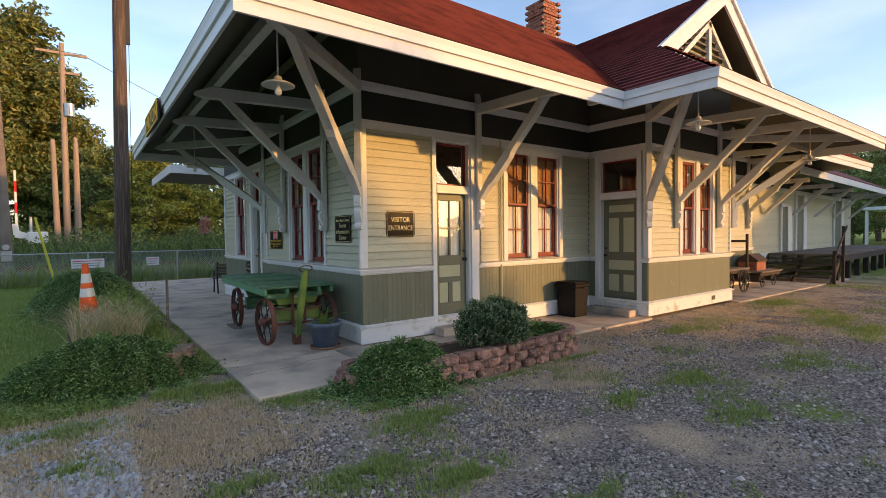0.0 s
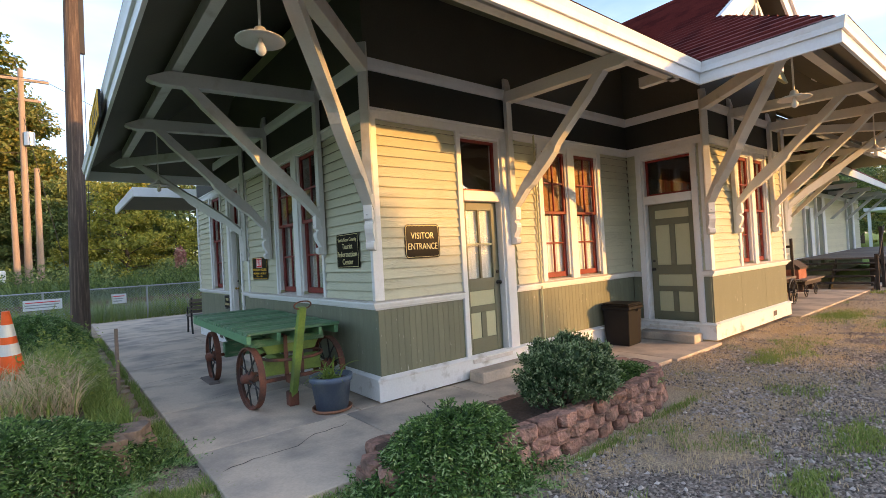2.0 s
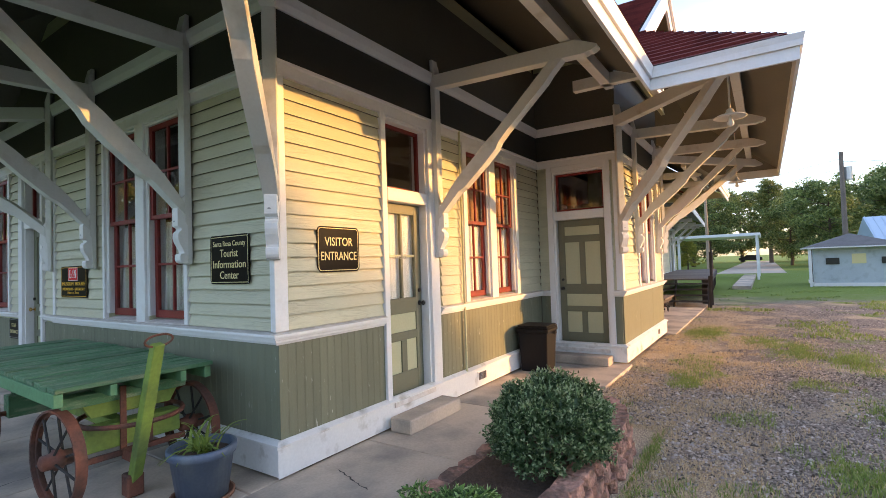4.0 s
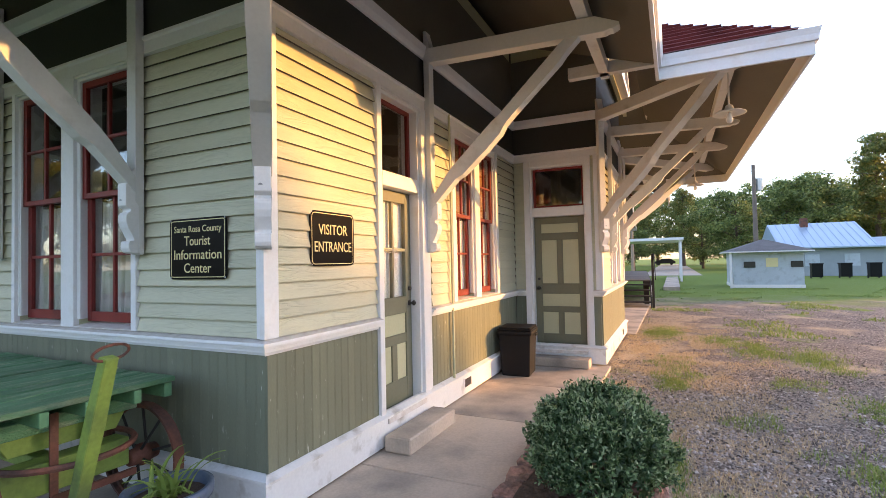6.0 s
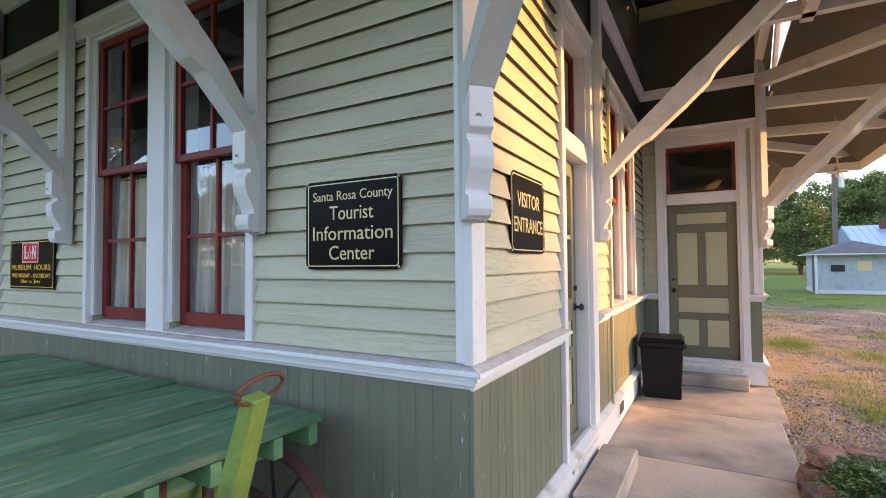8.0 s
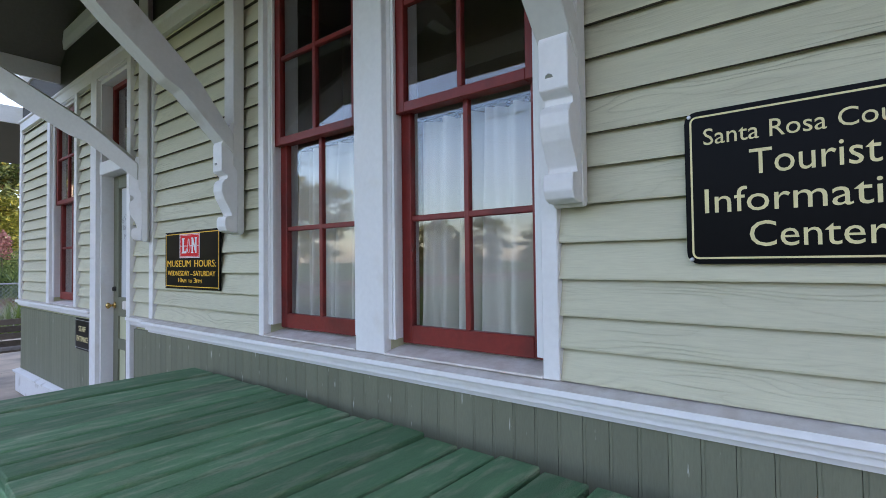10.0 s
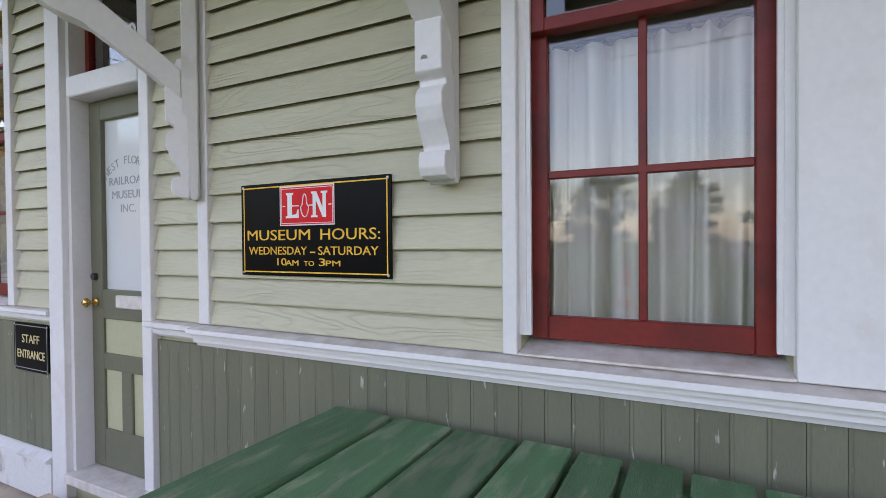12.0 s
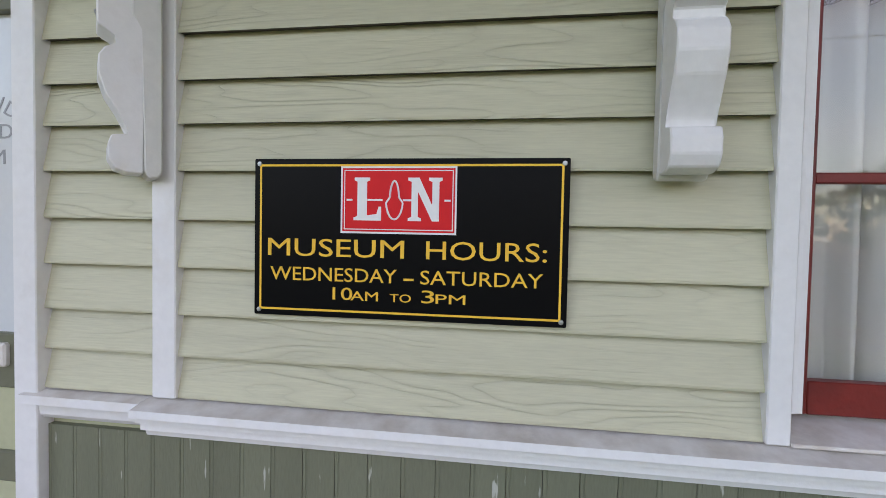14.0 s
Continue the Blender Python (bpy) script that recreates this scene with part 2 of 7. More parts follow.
PALEPOLE = material("weathered_pole", (0.34, 0.25, 0.18), 0.85, 0.3, 1.0, 0.006, 30.0, stretch=(9, 9, 0.5))
GREYWOOD = material("grey_weathered_wood", (0.16, 0.13, 0.11), 0.85, 0.3, 2.0, 0.003, 30.0, per_object=0.2)
ORANGE = material("orange_cone_rubber", (0.85, 0.13, 0.02), 0.5, 0.08, 5.0)
REFLECT = material("reflective_band", (0.72, 0.72, 0.7), 0.3, 0.05)
POTBLUE = material("blue_glazed_pot", (0.085, 0.115, 0.17), 0.4, 0.15, 6.0, second=(0.14, 0.17, 0.2), mix_at=0.6)
TERRA = material("clay_saucer", (0.25, 0.12, 0.07), 0.8, 0.2, 6.0)
SOIL = material("bed_soil", (0.09, 0.06, 0.042), 0.95, 0.35, 9.0, 0.02, 40.0)
BIN = material("black_bin_plastic", (0.010, 0.010, 0.011), 0.5, 0.15, 6.0, 0.001, 60.0, spec=0.2)
STEEL = material("galvanised_steel", (0.45, 0.46, 0.47), 0.4, 0.1, 5.0, metal=0.8)
LEAF = leaf_material("juniper_leaf", (0.015, 0.05, 0.012), (0.16, 0.29, 0.06), 0.5)
BUSHLEAF = leaf_material("boxwood_leaf", (0.025, 0.06, 0.022), (0.13, 0.20, 0.08), 0.4)
BUSHTIP = leaf_material("boxwood_young_leaf", (0.15, 0.25, 0.09), (0.40, 0.47, 0.27), 0.4)
JUNTIP = leaf_material("juniper_young_shoot", (0.22, 0.38, 0.11), (0.45, 0.56, 0.26), 0.5)
WEEDLEAF = leaf_material("weed_leaf", (0.035, 0.075, 0.02), (0.20, 0.27, 0.06))
GRASS = leaf_material("grass_blade", (0.14, 0.235, 0.04), (0.34, 0.40, 0.10))
DRYGRASS = leaf_material("dry_grass_blade", (0.68, 0.54, 0.34), (0.48, 0.38, 0.23))
TREELEAF = leaf_material("tree_leaf", (0.06, 0.11, 0.03), (0.29, 0.33, 0.09))
PINELEAF = leaf_material("pine_needles", (0.065, 0.12, 0.025), (0.27, 0.25, 0.06))
YELLOWLEAF = leaf_material("yellow_green_leaf", (0.19, 0.22, 0.025), (0.44, 0.40, 0.06))
BARK = material("bark", (0.12, 0.085, 0.06), 0.9, 0.3, 3.0, 0.01, 20.0)


def ground_material():
    m = bpy.data.materials.new("gravel_and_grass")
    m.use_nodes = True
    n, l = m.node_tree.nodes, m.node_tree.links
    b = n["Principled BSDF"]
    b.inputs["Roughness"].default_value = 0.95
    b.inputs["Specular IOR Level"].default_value = 0.15
    co = n.new("ShaderNodeTexCoord")

    def nz(scale, detail=5.0):
        t = n.new("ShaderNodeTexNoise")
        t.inputs["Scale"].default_value, t.inputs["Detail"].default_value = scale, detail
        l.new(co.outputs["Object"], t.inputs["Vector"])
        return t.outputs["Fac"]

    def ramp(src, lo, hi):
        r = n.new("ShaderNodeMapRange")
        r.inputs["From Min"].default_value, r.inputs["From Max"].default_value = lo, hi
        l.new(src, r.inputs["Value"])
        return r.outputs[0]

    def mixc(f, a, c):
        x = n.new("ShaderNodeMix")
        x.data_type = "RGBA"
        l.new(f, x.inputs[0])
        for i, v in ((6, a), (7, c)):
            if isinstance(v, tuple):
                x.inputs[i].default_value = (*v, 1)
            else:
                l.new(v, x.inputs[i])
        return x.outputs[2]

    def math_(op, a, c):
        x = n.new("ShaderNodeMath")
        x.operation = op
        for i, v in ((0, a), (1, c)):
            if isinstance(v, (int, float)):
                x.inputs[i].default_value = v
            else:
                l.new(v, x.inputs[i])
        return x.outputs[0]

    sep = n.new("ShaderNodeSeparateXYZ")
    l.new(co.outputs["Object"], sep.inputs[0])
    vor = n.new("ShaderNodeTexVoronoi")
    vor.inputs["Scale"].default_value = 62.0
    l.new(co.outputs["Object"], vor.inputs["Vector"])
    cell = n.new("ShaderNodeSeparateColor")
    l.new(vor.outputs["Color"], cell.inputs[0])
    stone = mixc(ramp(cell.outputs[0], 0.0, 1.0), (0.065, 0.054, 0.045), (0.45, 0.38, 0.32))
    stone = mixc(ramp(nz(60.0), 0.45, 0.85), stone, (0.165, 0.14, 0.122))
    earth = mixc(ramp(nz(14.0), 0.35, 0.7), (0.37, 0.285, 0.21), (0.26, 0.205, 0.155))
    straw = mixc(ramp(nz(70.0), 0.45, 0.60), earth, (0.60, 0.49, 0.32))
    edge = ramp(math_("ADD", sep.outputs[1], math_("MULTIPLY", nz(1.4), 1.1)), -2.35, -1.75)
    base = mixc(ramp(math_("ADD", nz(0.9, 6.0), math_("MULTIPLY", edge, 0.15)), 0.53, 0.63), stone, straw)
    green = mixc(ramp(nz(30.0), 0.3, 0.7), (0.12, 0.185, 0.035), (0.23, 0.29, 0.07))
    patch = ramp(nz(0.55, 7.0), 0.60, 0.68)
    base = mixc(patch, base, green)
    lawn_w = ramp(math_("ADD", math_("MULTIPLY", sep.outputs[0], -1.0), math_("MULTIPLY", nz(1.2), 1.2)), 3.4, 3.8)
    north = ramp(math_("ADD", sep.outputs[1], math_("MULTIPLY", nz(1.6), 1.6)), -0.9, 0.2)
    lawn_w = math_("MULTIPLY", lawn_w, north)
    lawn_e = ramp(math_("ADD", sep.outputs[0], math_("MULTIPLY", nz(0.5), 7.0)), 19.5, 24.0)
    lawn = math_("MAXIMUM", lawn_w, lawn_e)
    base = mixc(lawn, base, green)
    l.new(base, b.inputs["Base Color"])
    bp = n.new("ShaderNodeBump")
    bp.inputs["Strength"].default_value, bp.inputs["Distance"].default_value = 1.0, 0.013
    hgt = math_("ADD", math_("MULTIPLY", vor.outputs["Distance"], -1.2), nz(22.0))
    l.new(hgt, bp.inputs["Height"])
    l.new(bp.outputs["Normal"], b.inputs["Normal"])
    return m


GROUND = ground_material()

# ---- mesh helpers ----


def finish(name, bm, mat, parent=None, label="", smooth=False, bevel=0.0):
    """Links a bmesh as one mesh object."""
    if bevel:
        bmesh.ops.bevel(bm, geom=bm.edges[:], offset=bevel, segments=1, affect="EDGES")
    bmesh.ops.recalc_face_normals(bm, faces=bm.faces[:])
    me = bpy.data.meshes.new(name)
    bm.to_mesh(me)
    bm.free()
    if smooth:
        me.shade_smooth()
    me.materials.append(mat)
    ob = new(name, me)
    ob.parent = parent
    if label:
        ob["label"] = label
    return ob


def part(name, bm, mat, parent, label="", smooth=False, bevel=0.0):
    return finish(name, bm, mat, parent, label, smooth, bevel)


def thing(name, label, category, m=None, group="", kind=""):
    ob = new(name)
    if m is not None:
        ob.matrix_basis = m
    return tagged(ob, label, category, group, kind)


def piece(name, me, parent, m):
    ob = new(name, me)
    ob.parent = parent
    ob.matrix_basis = m
    return ob


def mesh_of(name, bm, mat, bevel=0.0, smooth=False):
    if bevel:
        bmesh.ops.bevel(bm, geom=bm.edges[:], offset=bevel, segments=1, affect="EDGES")
    bmesh.ops.recalc_face_normals(bm, faces=bm.faces[:])
    me = bpy.data.meshes.new(name)
    bm.to_mesh(me)
    bm.free()
    if smooth:
        me.shade_smooth()
    me.materials.append(mat)
    return me


def add_box(bm, x0, x1, y0, y1, z0, z1, f=None):
    f = f or (lambda a, b, c: (a, b, c))
    v = [bm.verts.new(f(x, y, z)) for x in (x0, x1) for y in (y0, y1) for z in (z0, z1)]
    for q in ((0, 1, 3, 2), (4, 6, 7, 5), (0, 4, 5, 1), (2, 3, 7, 6), (0, 2, 6, 4), (1, 5, 7, 3)):
        bm.faces.new([v[i] for i in q])
    return v


def box(x0, x1, y0, y1, z0, z1, f=None):
    bm = bmesh.new()
    add_box(bm, x0, x1, y0, y1, z0, z1, f)
    return bm


def add_prism(bm, poly, a0, a1, f):
    """Extrudes a polygon of (p, q) from a0 to a1; f maps (p, q, a) to a place."""
    lo = [bm.verts.new(f(p, q, a0)) for p, q in poly]
    hi = [bm.verts.new(f(p, q, a1)) for p, q in poly]
    bm.faces.new(lo[::-1])
    bm.faces.new(hi)
    for i in range(len(poly)):
        j = (i + 1) % len(poly)
        bm.faces.new((lo[i], lo[j], hi[j], hi[i]))


def prism(poly, a0, a1, f):
    bm = bmesh.new()
    add_prism(bm, poly, a0, a1, f)
    return bm


def add_tube(bm, p, q, r0, r1=None, n=10, caps=True):
    r1 = r0 if r1 is None else r1
    p, q = Vector(p), Vector(q)
    d = (q - p).normalized()
    a = d.orthogonal().normalized()
    b = d.cross(a)
    r = [[bm.verts.new(c + (a * math.cos(t) + b * math.sin(t)) * s) for t in [2 * math.pi * i / n for i in range(n)]] for c, s in ((p, r0), (q, r1))]
    for i in range(n):
        j = (i + 1) % n
        bm.faces.new((r[0][i], r[0][j], r[1][j], r[1][i]))
    if caps:
        bm.faces.new(r[0][::-1])
        bm.faces.new(r[1])


def tube(p, q, r0, r1=None, n=10):
    bm = bmesh.new()
    add_tube(bm, p, q, r0, r1, n)
    return bm


def lathe(profile, n=24, centre=(0, 0)):
    bm = bmesh.new()
    rings = [[bm.verts.new((centre[0] + r * math.cos(2 * math.pi * i / n), centre[1] + r * math.sin(2 * math.pi * i / n), z)) for i in range(n)] for r, z in profile]
    for a, b in zip(rings, rings[1:]):
        for i in range(n):
            j = (i + 1) % n
            bm.faces.new((a[i], a[j], b[j], b[i]))
    bm.faces.new(rings[0][::-1])
    bm.faces.new(rings[-1])
    return bm


def add_path_tube(bm, pts, r, n=6):
    for p, q in zip(pts, pts[1:]):
        add_tube(bm, p, q, r, r, n)


def add_ring(bm, pts, r, n=6):
    """One closed, connected tube through the points."""
    k, rings = len(pts), []
    for i, p in enumerate(pts):
        d = (pts[(i + 1) % k] - pts[i - 1]).normalized()
        a = d.cross(Vector((0.11, 0.07, 1.0))).normalized()
        b = d.cross(a)
        rings.append([bm.verts.new(p + (a * math.cos(t) + b * math.sin(t)) * r) for t in [2 * math.pi * j / n for j in range(n)]])
    for i in range(k):
        for j in range(n):
            bm.faces.new((rings[i][j], rings[i][(j + 1) % n], rings[(i + 1) % k][(j + 1) % n], rings[(i + 1) % k][j]))


def lettering(text, size, mat, parent, m, width=None, name="lettering", depth=0.0012):
    """Raised letters as a mesh, centred on the origin of m, reading along its x."""
    cu = bpy.data.curves.new("letters", "FONT")
    cu.body, cu.size, cu.align_x, cu.align_y, cu.extrude = text, size, "CENTER", "CENTER", depth
    cu.resolution_u = 3
    tmp = new("letters", cu)
    bpy.context.view_layer.update()
    me = bpy.data.meshes.new_from_object(tmp.evaluated_get(bpy.context.evaluated_depsgraph_get()))
    bpy.data.objects.remove(tmp)
    xs = [v.co.x for v in me.vertices]
    if width and xs:
        k = width / (max(xs) - min(xs))
        me.transform(Matrix.Diagonal((k, 1, 1, 1)))
    me.materials.clear()
    me.materials.append(mat)
    ob = new(name, me)
    ob.parent = parent
    ob.matrix_basis = m
    return ob


# Wall frames: (u along the wall, v outward, z up) to the world.
def on_west(x0=0.0):
    return lambda u, v, z: (x0 - v, u, z)


def on_south(y0=0.0):
    return lambda u, v, z: (u, y0 - v, z)


def on_east(x0):
    return lambda u, v, z: (x0 + v, u, z)


WEST, SOUTH, BAYW, BAYS = on_west(0.02), on_south(0.0), on_west(5.2), on_south(-1.30)
CAP, SILL, HEAD, ARCH, CROWN = 1.10, 0.27, 3.09, 3.21, 3.62

# ---- ground and pavement ----
bm = bmesh.new()
bmesh.ops.create_grid(bm, x_segments=60, y_segments=60, size=1.0)
for v in bm.verts:
    k = [math.copysign(abs(c) ** 3.2, c) for c in v.co[:2]]
    v.co = (5 + 900 * k[0], 900 * k[1], -0.045)
tagged(finish("ground", bm, GROUND), "gravel yard with bare earth and patches of grass", "ground", kind="structure")


def slab(poly, z0=-0.12, z1=0.0):
    return prism(poly, z0, z1, lambda p, q, a: (p, q, a))


pave = thing("pavement", "worn grey-tan concrete pavement beside the depot", "pavement", kind="structure")
joints_y = [-1.40, 0.0, 1.55, 3.1, 4.65, 6.2, 7.75, 9.3, 10.85, 12.4, 14.6]
for a, b in zip(joints_y, joints_y[1:]):
    x1 = 0.2 if b <= 8.2 else 6.0
    xs = [-1.84, -0.25 if b > 0.1 else -0.9, x1] if b < 9 else [-1.84, 0.8, 3.4, 6.0]
    if b <= 0.1:
        xs = [-1.84, -0.42, 0.95]
    for c, d in zip(xs, xs[1:]):
        part("slab", slab([(c + 0.006, a + 0.006), (d - 0.006, a + 0.006), (d - 0.006, b - 0.006), (c + 0.006, b - 0.006)]), CONCRETE, pave, bevel=0.006)
for c, d, e, f in ((0.95, 2.35, -1.27, 0.0), (2.35, 3.75, -1.33, 0.0), (3.75, 5.2, -1.39, 0.0)):
    part("slab", slab([(c + 0.006, e), (d - 0.006, e), (d - 0.006, f - 0.006), (c + 0.006, f - 0.006)]), CONCRETE, pave, bevel=0.006)
part("slab", slab([(8.6, -1.5), (17.0, -1.5), (17.0, 0.5), (8.6, 0.5)], z1=-0.01), CONCRETE, pave)

CRACK = material("dark_crack", (0.09, 0.078, 0.066), 0.95, 0.2)
rng = random.Random(17)
for x, y, ang, L in ((-1.75, -0.55, 12, 1.3), (-1.3, 1.75, -8, 0.9), (-1.8, 3.4, 5, 1.1), (-1.7, 5.3, -6, 1.4), (-1.6, 7.6, 8, 1.2), (0.2, -0.7, 70, 0.5), (-1.2, 9.6, 4, 1.8), (0.9, 12.0, 7, 1.5)):
    bm = bmesh.new()
    row, px, py, a = None, x, y, radians(ang)
    for i in range(15):
        w = 0.006 * (0.3 + rng.random()) * (1 if 0 < i < 14 else 0.1)
        s = (bm.verts.new((px - w * math.sin(a), py + w * math.cos(a), 0.0025)), bm.verts.new((px + w * math.sin(a), py - w * math.cos(a), 0.0025)))
        if row:
            bm.faces.new((row[0], row[1], s[1], s[0]))
        row = s
        b = a + rng.uniform(-0.5, 0.5)
        px, py = px + L / 14 * math.cos(b), py + L / 14 * math.sin(b)
    part("crack", bm, CRACK, pave, "dark irregular crack")

# ---- depot walls ----


def wall_body(name, f, u0, u1, z1, holes, label, thick=0.16):
    """A solid wall behind the boards, with openings (u0, u1, z0, z1) cut through it."""
    bm = bmesh.new()
    us = sorted({u0, u1, *[h[0] for h in holes], *[h[1] for h in holes]})
    for a, b in zip(us, us[1:]):
        inside = [h for h in holes if h[0] <= a and h[1] >= b]
        zs = [(0.0, z1)]
        if inside:
            h = inside[0]
            zs = [(0.0, h[2]), (h[3], z1)]
        for c, d in zs:
            if d - c > 0.01:
                add_box(bm, a, b, -0.02 - thick, -0.02, c, d, f)
    return tagged(finish(name, bm, SAGE_FLAT), label, "wall", kind="structure")


W_HOLES = [(1.295, 2.015, 1.16, 3.07), (2.19, 2.905, 1.16, 3.07), (4.77, 5.45, 0.22, 3.07), (6.06, 6.85, 1.16, 3.07)]
S_HOLES = [(1.31, 2.03, 0.24, 3.07), (2.87, 3.47, 1.16, 3.03), (3.64, 4.26, 1.16, 3.03)]
BW_HOLES = [(-1.10, -0.26, 0.20, 3.0)]
BS_HOLES = [(6.42, 6.98, 1.16, 3.0), (7.14, 7.70, 1.16, 3.0)]


def sill_cut(holes):
    """Window openings reach down under their sills."""
    return [(a, b, 1.09 if c > 1.0 else c - 0.05, d) for a, b, c, d in holes]


wall_w = wall_body("wall_west", WEST, 0.02, 8.1, 4.9, sill_cut(W_HOLES), "sage green lap-sided wall over olive vertical wainscot")
wall_s = wall_body("wall_south", SOUTH, 0.20, 5.2, 4.9, sill_cut(S_HOLES), "sage green lap-sided wall with olive beadboard wainscot")
wall_bw = wall_body("wall_bay_west", BAYW, -1.14, -0.0, 4.9, BW_HOLES, "narrow sage and olive bay wall with a door")
wall_bs = wall_body("wall_bay_south", BAYS, 5.22, 8.6, 4.9, sill_cut(BS_HOLES), "sunlit sage bay wall over olive wainscot")
wall_be = wall_body("wall_bay_east", on_east(8.6), -1.14, 0.02, 4.9, [], "plain sage end wall of the bay")
wall_e = wall_body("wall_south_east", SOUTH, 8.62, 13.2, 4.9, [], "sage lap-sided wall east of the bay")
wall_n = wall_body("wall_north", on_south(8.25), 0.18, 13.2, 4.9, [], "plain sage back wall")
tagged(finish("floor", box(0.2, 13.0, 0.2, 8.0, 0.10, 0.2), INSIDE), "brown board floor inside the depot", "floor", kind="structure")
tagged(finish("ceiling", box(0.2, 13.0, 0.2, 8.0, 3.35, 3.45), INSIDE), "dark ceiling inside the depot", "ceiling", kind="structure")
# inner walls added to hold the rooms dark behind the glass
tagged(finish("wall_inner", box(2.6, 2.7, 0.2, 8.0, 0.2, 3.35), INSIDE), "added dark partition that keeps the rooms unlit", "wall", kind="structure")
tagged(finish("wall_inner_cross", box(0.2, 2.6, 3.6, 3.7, 0.2, 3.35), INSIDE), "added dark cross wall that keeps the rooms unlit", "wall", kind="structure")
tagged(finish("wall_inner_back", box(2.7, 13.0, 2.2, 2.3, 0.2, 3.35), INSIDE), "added dark back wall that keeps the rooms unlit", "wall", kind="structure")

# added wall: blocks sunbeams from the entrance to the west windows
tagged(finish("wall_vestibule", box(1.14, 1.24, 0.2, 4.2, 0.2, 3.9), INSIDE), "added dark partition that stops sun crossing the rooms", "wall", kind="structure")

EXPO = 0.1137
# heights of the board feet on the west wall, uneven as they were nailed
WEST_FEET = [1.10, 1.206, 1.311, 1.430, 1.549, 1.670, 1.786, 1.893, 2.008, 2.131, 2.242, 2.356, 2.473, 2.588, 2.702, 2.818, 2.935, 3.05]


def lap_boards(owner, f, u0, u1, z0=CAP, z1=HEAD, back=0.0, feet=None):
    """Clapboards, each leaning out at its foot."""
    feet = feet or [z0 + k * EXPO for k in range(int((z1 - z0 - 0.02) / EXPO) + 1)]
    for a, b in zip(feet, feet[1:] + [z1]):
        bm = bmesh.new()
        add_prism(bm, [(0.011 - back, a), (0.012 - back, a + 0.006), (-0.014 - back, b + 0.008 * (b < z1)), (-0.019 - back, b), (-0.019 - back, a + 0.005)],
                  u0, u1, lambda p, q, s: f(s, p, q))
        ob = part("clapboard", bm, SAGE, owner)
        # undersides coloured dark, which paints a shadow line under every lap
        ob.data.materials.append(LAPSHADE)
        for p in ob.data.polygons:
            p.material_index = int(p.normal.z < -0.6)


def bead_boards(owner, f, u0, u1, z0=SILL, z1=1.0, back=0.0, w=0.083):
    n = max(1, round((u1 - u0) / w))
    w = (u1 - u0) / n
    bm = bmesh.new()
    poly = [(-w / 2 + 0.0005, -0.019), (-w / 2 + 0.0005, -0.001), (-w / 2 + 0.0012, 0.0), (w / 2 - 0.012, 0.0), (w / 2 - 0.010, -0.0015), (w / 2 - 0.008, 0.0),
            (w / 2 - 0.0012, 0.0), (w / 2 - 0.0005, -0.001), (w / 2 - 0.0005, -0.019)]
    add_prism(bm, poly, z0, z1, lambda p, q, s: Vector(f(p, q - back, s)) - Vector(f(0, 0, 0)))
    me = mesh_of("board", bm, OLIVE)
    for i in range(n):
        piece("board", me, owner, Matrix.Translation(f(u0 + (i + 0.5) * w, 0, 0)))


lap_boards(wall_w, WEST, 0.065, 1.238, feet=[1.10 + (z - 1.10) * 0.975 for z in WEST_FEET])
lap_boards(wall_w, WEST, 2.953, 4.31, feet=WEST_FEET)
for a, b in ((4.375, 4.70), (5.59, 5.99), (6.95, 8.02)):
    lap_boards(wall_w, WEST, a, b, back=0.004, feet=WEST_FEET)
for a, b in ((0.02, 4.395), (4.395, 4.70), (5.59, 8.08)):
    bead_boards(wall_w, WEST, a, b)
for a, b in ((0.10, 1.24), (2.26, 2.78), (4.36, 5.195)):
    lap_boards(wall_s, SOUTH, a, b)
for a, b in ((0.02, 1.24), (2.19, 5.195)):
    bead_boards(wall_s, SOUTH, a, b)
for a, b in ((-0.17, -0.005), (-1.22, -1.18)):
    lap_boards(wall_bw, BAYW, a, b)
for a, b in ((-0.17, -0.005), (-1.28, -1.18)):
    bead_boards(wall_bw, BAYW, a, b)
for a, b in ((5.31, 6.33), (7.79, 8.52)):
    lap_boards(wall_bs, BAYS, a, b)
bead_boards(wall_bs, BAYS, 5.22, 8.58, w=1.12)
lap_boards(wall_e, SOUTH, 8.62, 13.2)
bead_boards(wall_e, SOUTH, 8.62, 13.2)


def band(name, f, u0, u1, poly, mat, label, category="trim", e0=0, e1=0, top=None):
    """A moulding along a wall; e0, e1: how much each end grows with its projection (1 mitres an outer corner)."""
    bm = bmesh.new()
    lo = [bm.verts.new(f(u0 - e0 * p, p, q)) for p, q in poly]
    hi = [bm.verts.new(f(u1 + e1 * p, p, q)) for p, q in poly]
    bm.faces.new(lo[::-1])
    bm.faces.new(hi)
    for i in range(len(poly)):
        j = (i + 1) % len(poly)
        bm.faces.new((lo[i], lo[j], hi[j], hi[i]))
    ob = finish(name, bm, mat)
    if top:
        ob.data.materials.append(top)
        for p in ob.data.polygons:
            p.material_index = int(p.normal.z > 0.7)
    return tagged(ob, label, category, kind="structure")


